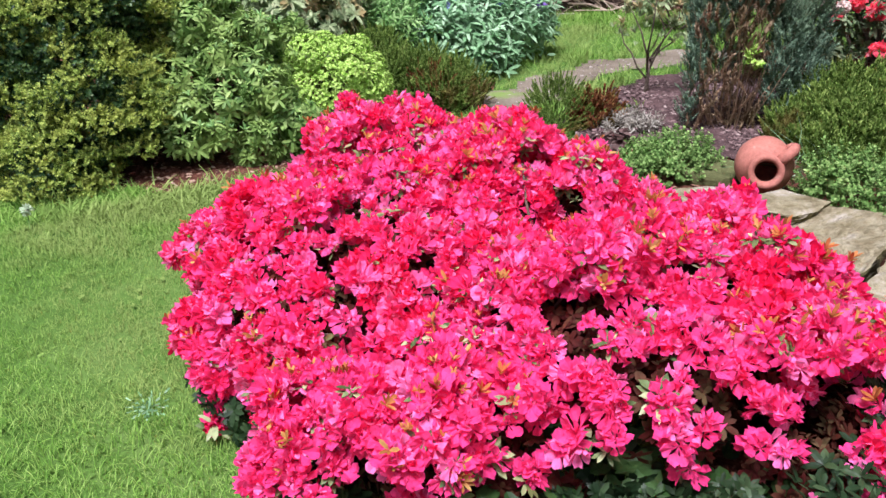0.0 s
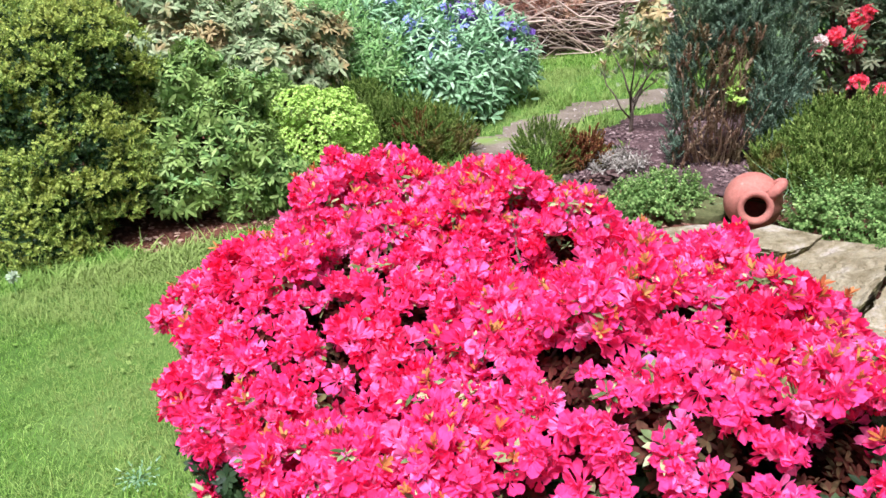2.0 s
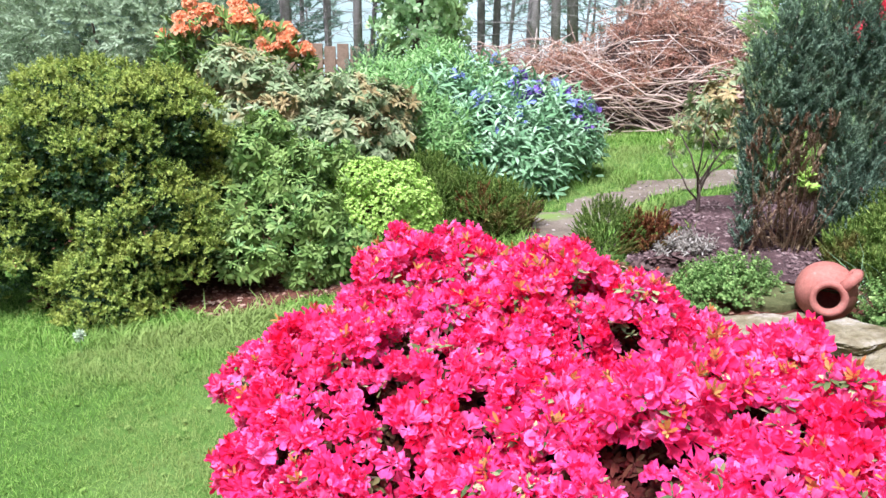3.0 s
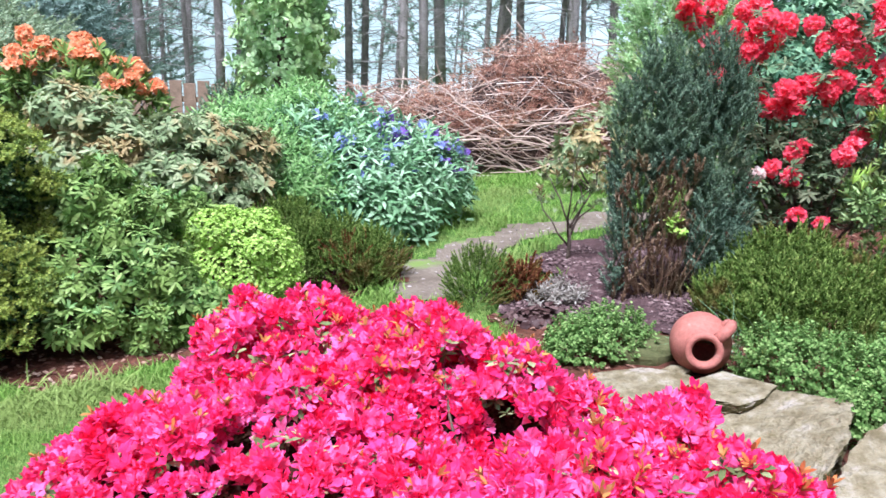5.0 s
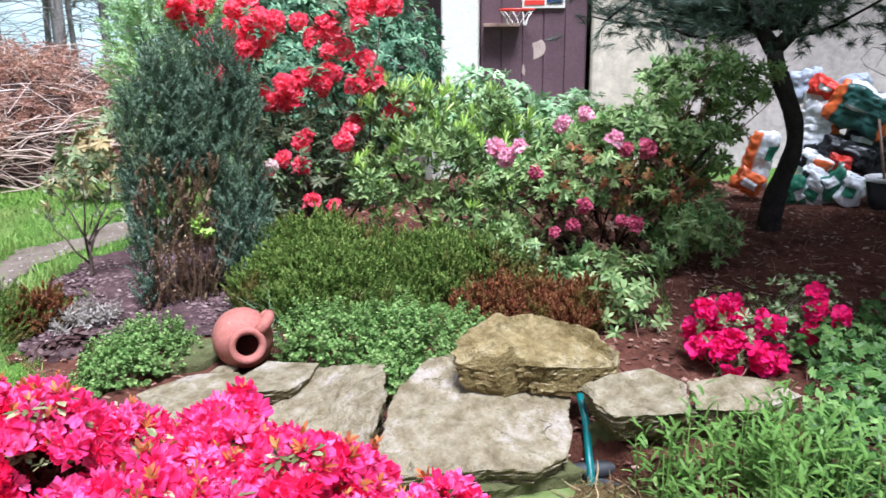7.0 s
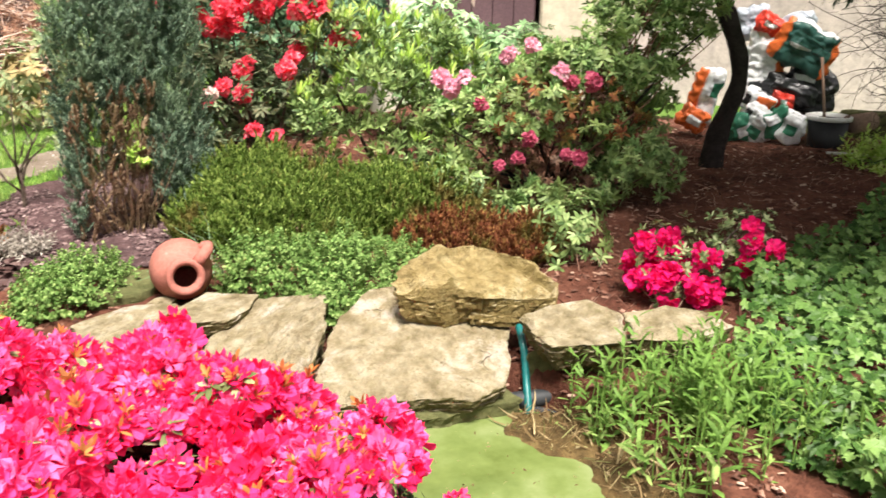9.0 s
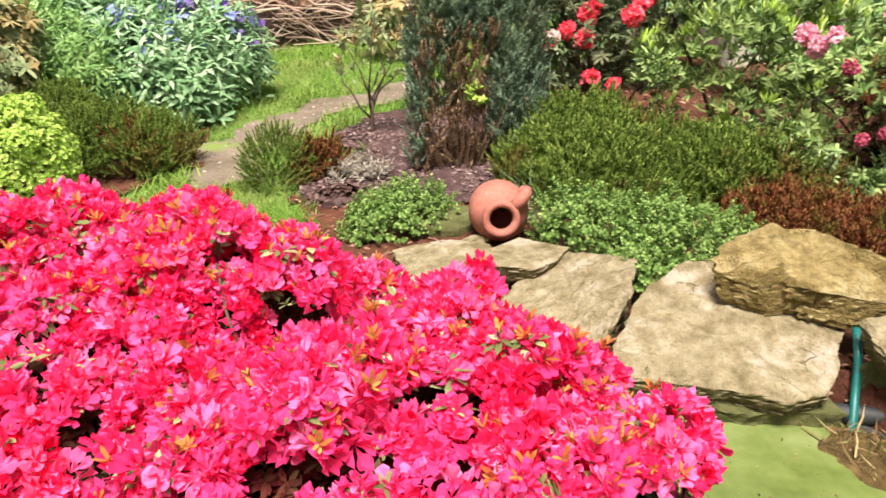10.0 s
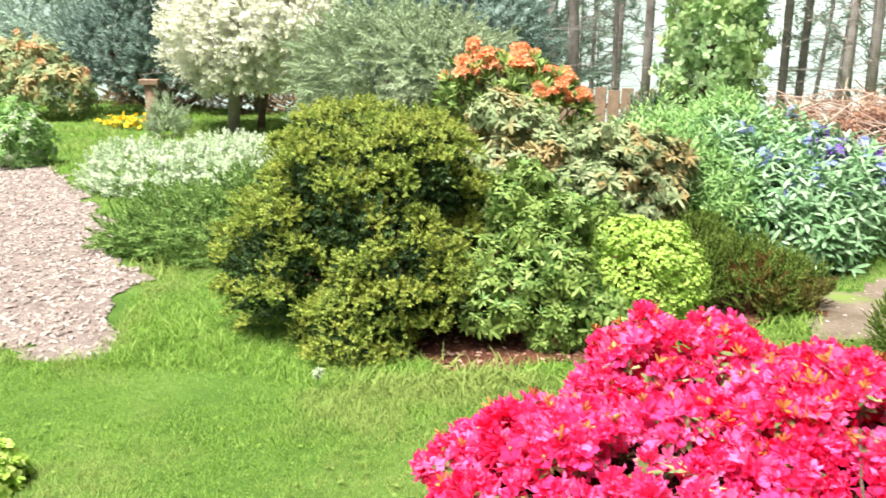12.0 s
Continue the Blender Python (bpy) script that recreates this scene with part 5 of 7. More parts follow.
cb, Pc, Nc = shrub("mountain_cornflower", "spreading clump of cornflowers with silvery leaves and blue flowers", "cornflower", (-0.71, 6.1), [(-0.61, 5.98, 0.2, 0.48, 0.34, 0.4), (-0.96, 6.2, 0.38, 0.52, 0.4, 0.42), (-0.36, 5.95, 0.1, 0.3, 0.28, 0.3), (-0.76, 6.6, 0.4, 0.55, 0.4, 0.42), (-0.26, 6.5, 0.3, 0.45, 0.4, 0.38)], S_CORN, 1700, 0.115, M_SILVER, M_FRESH, 6, 0.9, 0.3, (0.75, 1.05), 61, "", 0.006, 0.08)
shrub("leafy_perennial", "tall fresh green perennial clump behind the cornflowers", "perennial", (-1.37, 6.25), [(-1.30, 6.05, 0.45, 0.42, 0.36, 0.42), (-1.0, 6.45, 0.52, 0.4, 0.4, 0.42), (-1.02, 5.72, 0.30, 0.38, 0.28, 0.36)], S_LANCE, 1900, 0.12, M_FRESH, M_FRESH, 6, 1.0, 0.25, (0.7, 1.05), 67, "", 0.006, 0.08)
rf = np.random.default_rng(71)
tops = Pc[(Nc[:, 2] > 0.35) & (Pc[:, 2] > 0.30) & (Pc[:, 0] > -0.95)][:90]
heads("flower", [petal_flower(0.030, rf, 9, 0.25, 0.2) for _ in range(4)], tops + np.array([0, -0.02, 0.11]), np.array([0, -0.4, 1.0]) + rf.normal(0, 0.5, tops.shape), rf.uniform(0.8, 1.4, len(tops)), M_BLUE, cb, rf, "feathery blue flower")
for q in tops:
    part("flower_stalk", limb(q - np.array([0, 0, 0.05]), q + np.array([0, -0.02, 0.105]), 0.003, 0.002, 0.05, 3, rf, 4), M_FRESH, cb)
edge = Pc[(Pc[:, 0] > -0.45) & (Pc[:, 1] > 6.25) & (Nc[:, 2] > 0.0)][:60]
heads("late_flower", [petal_flower(0.034, rf, 9, 0.25, 0.2) for _ in range(3)], edge + np.array([0.05, 0, 0.10]), np.array([0.2, -0.4, 1.0]) + rf.normal(0, 0.5, edge.shape), rf.uniform(0.8, 1.4, len(edge)), leafy("violet_petal", (0.16, 0.08, 0.42), (0.28, 0.14, 0.58), (0.42, 0.28, 0.72)), cb, rf, "purple flower")

# ---- climber, orange azalea, junipers behind ----
shrub("climbing_vine", "pale green climber smothering an old trunk", "climber", (-1.38, 7.75), [(-1.38, 7.75, 0.55, 0.48, 0.42, 0.55), (-1.36, 7.75, 1.25, 0.40, 0.36, 0.62), (-1.34, 7.75, 2.0, 0.36, 0.34, 0.75), (-1.30, 7.75, 2.9, 0.30, 0.30, 0.6)], S_BROAD, 3300, 0.060, M_CLIMB, M_BARK, 0, -0.25, 0.6, (0.72, 1.10), 73, "", 0.05, 0.25)
part("trunk", tube([(-1.38, 7.75, -0.1), (-1.36, 7.75, 1.2), (-1.32, 7.75, 3.2)], (0.09, 0.06), 9), M_BARK, bpy.data.objects["climbing_vine"], smooth=True)
oa, Po, No = shrub("orange_azalea", "deciduous azalea with heads of orange flowers", "azalea", (-2.9, 6.95), [(-2.9, 6.95, 0.85, 0.6, 0.45, 0.42), (-2.45, 6.9, 0.75, 0.35, 0.35, 0.3)], S_RHODO_UP, 420, 0.10, M_RHODO, M_BARK, 9, 0.5, 0.35, (0.6, 1.0), 79, "", 0.014, 0.1)
tops = Po[No[:, 2] > 0.35][:46]
heads("flower_head", S_REDTRUSS, tops + np.array([0, 0, 0.08]), np.array([0, 0, 1.0]) + rf.normal(0, 0.4, tops.shape), rf.uniform(0.9, 1.4, len(tops)), M_ORANGE, oa, rf, "head of orange flowers")
shrub("dark_dwarf_conifer", "small dark green conifer among the shrubs", "conifer", (-1.55, 6.55), [(-1.55, 6.55, 0.55, 0.25, 0.25, 0.38)], S_YEW, 420, 0.10, M_YEW, M_BARK, 3, 0.6, 0.3, (0.5, 1.05), 83)
shrub("weeping_juniper", "feathery grey green juniper with drooping tips", "juniper", (-4.2, 7.6), [(-3.75, 7.35, 1.05, 0.75, 0.6, 0.50), (-4.5, 7.6, 1.05, 0.85, 0.7, 0.62), (-4.1, 7.5, 0.55, 1.1, 0.7, 0.5)], S_YEW, 2600, 0.17, M_JUN, M_BARK, 9, -0.1, 0.5, (0.6, 1.05), 89, "", 0.03, 0.14)
shrub("dark_fir", "dense dark green fir behind the juniper", "conifer", (-4.9, 9.6), [(-4.9, 9.6, 1.3, 1.1, 0.9, 1.1), (-4.2, 9.4, 1.2, 0.7, 0.7, 0.8)], S_YEW, 1500, 0.24, M_CYP, M_BARK, 5, -0.1, 0.4, (0.6, 1.05), 97, "", 0.05, 0.12)

# ---- brushwood pile ----
rp = np.random.default_rng(101)
pile = thing("brushwood_pile", (0.9, 9.4, 0.08), "big heap of dry reddish brown brushwood and dead fronds", "brushwood")
PL = [(0.30, 9.4, 0.05, 1.75, 0.95, 0.78), (0.95, 9.5, 0.35, 0.85, 0.85, 0.98), (-0.90, 9.6, 0.05, 1.30, 0.9, 0.56), (1.7, 9.6, 0.2, 1.0, 0.9, 0.96)]
u = np.stack(np.meshgrid(np.linspace(0, 2 * math.pi, 49)[:-1], np.linspace(0, math.pi / 2, 12), indexing="ij"), -1).reshape(-1, 2)
cores = []
for x, y, z, a1, b1, c1 in PL:
    W = np.stack([np.cos(u[:, 0]) * np.cos(u[:, 1]), np.sin(u[:, 0]) * np.cos(u[:, 1]), np.sin(u[:, 1])], -1)
    W = W * (0.86 + 0.08 * wobble(W, 6, x))[:, None] * np.array([a1, b1, c1]) + np.array([x, y, z])
    g = np.arange(48 * 12).reshape(48, 12)
    g2 = np.roll(g, -1, 0)
    cores.append((W, np.concatenate([np.stack([g[:, :-1].ravel(), g2[:, :-1].ravel(), g2[:, 1:].ravel()], 1), np.stack([g[:, :-1].ravel(), g2[:, 1:].ravel(), g[:, 1:].ravel()], 1)])))
for core in cores:
    part("mound", core, M_PILE, pile, smooth=True)
P, N = lobe_points(PL, 2600, rp, (0.86, 1.06), lump=0.1, low=-0.1)
along = unit(np.array([1.0, 0.0, -0.1]) - N * N[:, :1] + rp.normal(0, 0.75, P.shape))
sticks = []
for i in range(1700):
    Lk = rp.uniform(0.10, 0.42)
    p0, p1 = P[i] - along[i] * Lk, P[i] + along[i] * Lk
    mid = (p0 + p1) / 2 + N[i] * rp.uniform(0.0, 0.12) * Lk * 2
    rr = rp.uniform(0.002, 0.006)
    sticks.append(tube([p0, mid, p1], (rr, rr * 0.8, rr * 0.4), 4))
part("brush", join(*sticks), M_STICK, pile, kind="stuff")
for i in range(70):
    p = P[rp.integers(len(P))]
    if i > 25:
        p = np.array([rp.uniform(-0.5, 1.4), 8.62 + rp.normal(0, 0.08), rp.uniform(0.25, 0.62)])
    d = unit(np.cross(np.array([0, -1.0, 0.2]), rp.normal(0, 1, 3) * 0.30 + np.array([0.12, -0.2, 1.0])))
    thick = rp.uniform(0.005, 0.014)
    part("branch", limb(p - d * rp.uniform(0.5, 0.9) + np.array([0, -0.05, 0.03]), p + d * rp.uniform(0.5, 0.9) + np.array([0, -0.08, 0.06]), thick, thick * 0.4, 0.09, 8, rp, 6), M_STICK, pile)
Q, NQ = lobe_points(PL, 9500, rp, (0.90, 1.10), lump=0.14, low=-0.1)
matted = wobble(Q, 4.2, 2.0) + 0.6 * wobble(Q, 9.0, 1.0) > -0.05
Q, NQ = Q[matted], NQ[matted]
part("dead_foliage", scatter([sprig(14, 1.0, 0.32, 0.07, 0.5, rp) for _ in range(4)], Q, NQ * 0.5 + np.array([0, -0.3, -0.35]) + rp.normal(0, 0.5, Q.shape), rp.uniform(0.08, 0.2, len(Q)), rp), M_DEAD, pile, kind="stuff")

# ---- yew, sapling, small plants by the path ----
yew, Py, Ny = shrub("columnar_yew", "upright blue green yew with bare brown twigs low down", "yew", (1.18, 4.45), [(1.02, 4.44, 1.12, 0.085, 0.09, 0.26), (1.33, 4.46, 1.18, 0.09, 0.09, 0.26), (1.46, 4.50, 1.02, 0.075, 0.09, 0.26), (0.91, 4.44, 0.98, 0.06, 0.08, 0.24), (1.24, 4.46, 0.88, 0.075, 0.09, 0.52), (1.11, 4.40, 0.92, 0.07, 0.09, 0.42), (0.99, 4.42, 0.76, 0.07, 0.09, 0.42), (1.35, 4.46, 0.80, 0.075, 0.09, 0.56), (1.45, 4.50, 0.62, 0.07, 0.09, 0.48), (1.52, 4.52, 0.44, 0.06, 0.09, 0.38), (1.31, 4.36, 0.45, 0.065, 0.08, 0.40), (1.19, 4.57, 0.85, 0.10, 0.10, 0.50), (1.40, 4.60, 0.7, 0.11, 0.10, 0.5), (0.92, 4.48, 0.66, 0.06, 0.09, 0.36), (1.44, 4.40, 0.28, 0.07, 0.09, 0.28), (1.05, 4.50, 0.55, 0.07, 0.09, 0.45), (0.90, 4.40, 0.34, 0.055, 0.07, 0.28), (1.36, 4.38, 0.24, 0.06, 0.07, 0.24)], S_YEW, 2600, 0.060, M_YEW, M_BARK, 0, 1.6, 0.3, (0.55, 1.05), 103, "", 0.012, 0.18)
ry = np.random.default_rng(107)
outer = Py[(Py[:, 1] < 4.60) & ~((Py[:, 2] < 0.75) & (np.abs(Py[:, 0] - 1.08) < 0.15))]
tips = outer[ry.choice(len(outer), 190, replace=False)]
Q = np.concatenate([q + np.stack([ry.normal(0, 0.020, 22), ry.normal(0, 0.020, 22), np.linspace(-0.085, 0.07, 22)], -1) for q in tips])
part("upright_growth", scatter(S_YEW, Q, np.array([0, 0, 1.0]) + ry.normal(0, 0.38, Q.shape), ry.uniform(0.030, 0.052, len(Q)), ry), M_YEW, yew, "upright tufted blue green shoots", kind="stuff")
for k in range(44):
    a, rr = ry.uniform(0, 6.28), ry.uniform(0.02, 0.20)
    p0 = np.array([1.12 + 0.5 * rr * math.cos(a), 4.42 + 0.5 * rr * math.sin(a), 0.06])
    part("bare_twig", limb(p0, p0 + np.array([1.1 * rr * math.cos(a), 1.1 * rr * math.sin(a), ry.uniform(0.35, 0.75)]), 0.0030, 0.0012, 0.06, 5, ry, 4), M_DRY, yew)
Q = np.stack([ry.uniform(0.88, 1.26, 210), ry.uniform(4.28, 4.44, 210), ry.uniform(0.10, 0.78, 210)], -1)
part("dry_growth", scatter(S_NEEDLE, Q, np.array([0, 0, 1.0]) + ry.normal(0, 0.35, Q.shape), ry.uniform(0.05, 0.10, len(Q)), ry), M_DRY, yew, "thin browned shoots", kind="stuff")

sap = thing("young_shrub", (0.77, 5.14, 0.08), "young open shrub with few pale leaves in bark mulch", "shrub")
part("trunk", limb((0.77, 5.14, 0.05), (0.77, 5.14, 0.30), 0.014, 0.011, 0.05, 4, ry), M_BARK, sap, smooth=True)
tips = []
for k, (dx, dz) in enumerate([(-0.20, 0.42), (-0.10, 0.62), (0.02, 0.72), (0.12, 0.50), (0.22, 0.42), (0.18, 0.66), (-0.16, 0.55)]):
    p1 = np.array([0.77 + dx, 5.14 + ry.normal(0, 0.08), 0.08 + dz])
    part("branch", limb((0.77, 5.14, 0.08 + 0.12 + 0.02 * k), p1, 0.007, 0.002, 0.12, 6, ry, 5), M_BARK, sap, smooth=True)
    tips += [p1 * f + np.array([0.77, 5.14, 0.28]) * (1 - f) for f in (1.0, 0.98, 0.96, 0.93, 0.9, 0.86, 0.8, 0.74, 0.68, 0.6)]
tips = np.array(tips) + ry.normal(0, 0.02, (len(tips), 3))
part("foliage", scatter(S_RHODO_UP, tips, np.array([0, 0, 1.0]) + ry.normal(0, 0.5, tips.shape), ry.uniform(0.030, 0.058, len(tips)), ry), M_TAWNY, sap, kind="stuff")

shrub("background_rhododendron", "rhododendron with pale leaves in front of the brushwood", "rhododendron", (1.35, 7.6), [(1.35, 7.6, 0.42, 0.38, 0.3, 0.42), (1.6, 7.5, 0.65, 0.25, 0.25, 0.35)], S_RHODO, 110, 0.10, M_TAWNY, M_BARK, 6, 0.3, 0.35, (0.6, 1.05), 109, "rhododendrons")
shrub("small_heather", "small heather with a rusty side by the path", "heather", (0.26, 4.42), [(0.22, 4.42, 0.13, 0.17, 0.15, 0.19)], S_PLUME, 620, 0.055, M_HEATH, M_BARK, 5, 0.9, 0.25, (0.6, 1.05), 113, "heathers", 0.005)
shrub("rusty_heather", "small rust brown heather by the path", "heather", (0.44, 4.42), [(0.43, 4.44, 0.10, 0.12, 0.11, 0.16)], S_NEEDLE, 180, 0.06, M_HEATH_B, M_BARK, 4, 0.9, 0.25, (0.5, 1.05), 127, "heathers", 0.005)
M_DUSKY = leafy("dusky_leaf", (0.14, 0.115, 0.09), (0.28, 0.25, 0.21), (0.46, 0.42, 0.37))
shrub("silver_perennial", "low perennial with pale pinkish silver leaves", "perennial", (0.62, 4.35), [(0.62, 4.35, 0.06, 0.16, 0.14, 0.10)], S_LANCE, 110, 0.06, M_DUSKY, M_DRY, 3, 0.6, 0.3, (0.6, 1.05), 131)
shrub("purple_perennial", "low dark purple leaved plant at the bed's edge", "perennial", (0.50, 4.10), [(0.50, 4.10, 0.05, 0.18, 0.12, 0.09)], S_BROAD, 60, 0.05, leafy("purple_leaf", (0.045, 0.022, 0.022), (0.10, 0.055, 0.05), (0.19, 0.125, 0.115)), M_DRY, 3, 0.6, 0.3, (0.5, 1.05), 137)
shrub("ground_cover", "cushion of small grey green leaves beside the jug", "ground cover", (0.72, 3.72), [(0.72, 3.70, 0.08, 0.22, 0.20, 0.17), (0.58, 3.62, 0.06, 0.14, 0.14, 0.14)], S_COVER, 620, 0.055, M_COVER, M_FRESH, 4, 0.7, 0.35, (0.5, 1.06), 139, "ground cover", 0.004)
shrub("ground_cover", "trailing mat of small green leaves over the slabs", "ground cover", (1.45, 3.15), [(1.32, 3.28, 0.16, 0.20, 0.20, 0.18), (1.55, 3.12, 0.17, 0.24, 0.22, 0.19), (1.55, 2.90, 0.20, 0.14, 0.16, 0.12), (1.40, 2.80, 0.20, 0.10, 0.12, 0.09), (1.72, 3.0, 0.16, 0.18, 0.18, 0.18)], S_COVER, 1500, 0.055, M_COVER, M_FRESH, 5, 0.6, 0.4, (0.5, 1.06), 149, "ground cover", 0.004)
gt = thing("grass_clump", (1.22, 3.55, 0.12), "tuft of long arching grass behind the jug", "grass")
part("blades", scatter([blade(1.0, 0.03, 0.9)], np.tile([1.20, 3.55, 0.16], (80, 1)) + ry.normal(0, 0.04, (80, 3)), np.array([0.7, -0.3, 0.35]) + ry.normal(0, 0.4, (80, 3)), ry.uniform(0.10, 0.19, 80), ry), M_SILVER, gt, kind="stuff")
shrub("heather_carpet", "wide low carpet of green heather behind the stones", "heather", (2.0, 3.85), [(1.60, 3.95, 0.12, 0.36, 0.30, 0.17), (1.95, 3.85, 0.13, 0.42, 0.36, 0.20), (2.28, 3.66, 0.12, 0.34, 0.34, 0.20), (1.75, 4.22, 0.16, 0.42, 0.30, 0.21)], S_PLUME, 5000, 0.105, M_HEATH, M_BARK, 8, 1.5, 0.4, (0.45, 1.10), 151, "heathers", 0.006, 0.25, -0.55, (130, 0.09), (8.0, -0.45))
shrub("heather_carpet", "rust brown end of the heather behind the boulder", "heather", (2.35, 3.20), [(2.20, 3.28, 0.10, 0.30, 0.24, 0.10), (2.48, 3.08, 0.10, 0.26, 0.22, 0.10)], S_PLUME, 1100, 0.10, M_HEATH_B, M_BARK, 5, 1.6, 0.4, (0.6, 1.06), 157, "heathers", 0.006, 0.1, -0.55, (40, 0.07))

# ---- red azalea ----
rz = np.random.default_rng(163)
red = thing("red_azalea", (2.05, 5.0, 0.1), "tall open azalea with scarlet flower heads on bare stems", "azalea")
spots = np.array([(1.33, 5.1, 1.53), (1.43, 5.07, 1.48), (1.65, 5.0, 1.54), (1.73, 4.97, 1.5), (1.63, 5.0, 1.39), (1.64, 5.0, 1.29), (1.56, 5.03, 1.17), (2.0, 4.85, 1.39), (2.12, 4.8, 1.4), (2.24, 4.74, 1.5), (2.36, 4.67, 1.53), (1.78, 4.95, 1.03), (1.9, 4.9, 1.03), (1.98, 4.86, 1.17), (2.12, 4.8, 1.19), (2.24, 4.73, 1.13), (2.31, 4.7, 1.18), (2.41, 4.64, 1.01), (1.88, 4.74, 0.82), (1.78, 4.79, 0.73), (2.12, 4.63, 0.88), (1.86, 4.61, 0.50), (1.95, 4.49, 0.49)])
heads_at = []
for k, q in enumerate(spots):
    if k % 2 == 0:
        part("stem", limb((2.05 + rz.normal(0, 0.05), 5.0 + rz.normal(0, 0.05), 0.08), q + np.array([0, 0.03, -0.04]), 0.012, 0.004, 0.10, 8, rz, 6), M_BARK, red, smooth=True)
    for j in range(5 if q[2] > 1.0 else 3 if q[2] > 0.6 else 1):
        heads_at.append(q + rz.normal(0, 0.055, 3) * (j > 0))
heads_at = np.array(heads_at)
heads("flower_head", S_REDTRUSS, heads_at, np.array([-0.3, -0.6, 0.5]) + rz.normal(0, 0.5, heads_at.shape), rz.uniform(0.8, 1.15, len(heads_at)), M_RED, red, rz, "head of scarlet flowers")
Q = heads_at[rz.integers(0, len(heads_at), 150)] + rz.normal(0, 0.12, (150, 3)) - np.array([0, 0, 0.06])
Q2, _n = lobe_points([(2.05, 5.0, 0.60, 0.50, 0.30, 0.40), (1.75, 4.95, 0.5, 0.3, 0.25, 0.35)], 520, rz, (0.4, 1.05))
part("lower_foliage", scatter(S_RHODO, Q2, np.array([0, -0.2, 0.7]) + rz.normal(0, 0.4, Q2.shape), rz.uniform(0.04, 0.07, len(Q2)), rz), M_DIM, red, "grey green leaves with shade put into their colour", kind="stuff")
part("foliage", scatter(S_RHODO, Q, np.array([0, 0, 0.8]) + rz.normal(0, 0.4, Q.shape), rz.uniform(0.04, 0.07, len(Q)), rz), M_DIM, red, kind="stuff")

q = np.array([(1.57, 4.63, 0.71), (1.64, 4.61, 0.72)])
heads("flower_head", S_REDTRUSS, q, np.array([-0.3, -0.7, 0.4]) + rz.normal(0, 0.3, q.shape), np.array([0.8, 0.7]), leafy("cream_pink_petal", (0.72, 0.50, 0.46), (0.82, 0.64, 0.60), (0.88, 0.76, 0.72)), red, rz, "faded cream pink flower head")
Q = np.array([1.145, 4.321, 0.516]) + rz.normal(0, 1, (26, 3)) * np.array([0.022, 0.02, 0.045])
part("fresh_sprout", scatter(S_LIME, Q, np.array([0, -0.2, 1.0]) + rz.normal(0, 0.4, Q.shape), rz.uniform(0.018, 0.03, len(Q)), rz), M_LIME, yew, "bright lime green sprout", kind="stuff")

# ---- rhododendrons of the right bed ----
M_PALE = leafy("pale_rhododendron_leaf", (0.125, 0.239, 0.101), (0.301, 0.477, 0.226), (0.627, 0.777, 0.477), (0.251, 0.451, 0.213), 0.4, 0.4, 0.2, 3.0)
nr, Pn, Nn = shrub("narrow_rhododendron", "upright shrub with narrow light green shoots", "rhododendron", (2.75, 4.75), [(2.55, 4.55, 0.62, 0.42, 0.32, 0.52), (2.95, 4.45, 0.55, 0.38, 0.30, 0.50)], S_RHODO_UP, 1300, 0.055, M_RHODO_D, M_BARK, 9, 0.9, 0.35, (0.55, 1.08), 167, "rhododendrons", 0.012, 0.1, -0.55, (40, 0.10))
Pn = Pn[(Nn[:, 2] > 0.2)][:130]
part("young_growth", scatter([rosette(7, 1.0, 0.16, 1.15, rz, 0.12, 0.05) for _ in range(4)], Pn + np.array([0, 0, 0.03]), np.array([0, 0, 1.0]) + rz.normal(0, 0.25, Pn.shape), rz.uniform(0.06, 0.11, len(Pn)), rz), M_LIME, nr, "narrow lime green new shoots", kind="stuff")
pr, Pp, Np = shrub("pink_rhododendron", "open rhododendron with whorled leaves, brown twigs and rose pink flower heads", "rhododendron", (3.2, 3.65), [(2.82, 3.72, 0.48, 0.42, 0.36, 0.44), (3.18, 3.68, 0.58, 0.40, 0.40, 0.46), (3.44, 3.55, 0.84, 0.34, 0.32, 0.36), (2.95, 3.45, 0.28, 0.34, 0.28, 0.26), (3.66, 3.42, 1.06, 0.24, 0.22, 0.20), (3.55, 3.40, 0.42, 0.24, 0.20, 0.12)], S_RHODO, 3700, 0.046, M_RHODO_D, M_BARK_D, 18, 0.35, 0.45, (0.55, 1.18), 173, "rhododendrons", 0.013, 0.25, -0.6, (110, 0.12), (7.5, -0.08))
M_TWIG = earthy("reddish_twig", [(0.3, (0.10, 0.045, 0.032)), (0.7, (0.24, 0.125, 0.09))], 14, 80, 0.9, 0.6, 0.006)
twigs = []
for k in range(150):
    q = Pp[rz.integers(len(Pp))]
    p0 = np.array([3.15, 3.65, 0.15]) + rz.normal(0, 1, 3) * np.array([0.20, 0.12, 0.05])
    f = rz.uniform(0.35, 0.6)
    twigs.append(limb(p0 + (q - p0) * f, q + rz.normal(0, 0.03, 3), 0.005, 0.002, 0.10, 6, rz, 4))
part("bare_growth", join(*twigs), M_TWIG, pr, "thin reddish brown twigs", kind="stuff")
Q, NQ = lobe_points([(2.9, 3.55, 0.50, 0.34, 0.26, 0.34), (3.25, 3.52, 0.62, 0.34, 0.26, 0.40), (3.0, 3.40, 0.26, 0.36, 0.22, 0.18)], 420, rz, (0.55, 1.0))
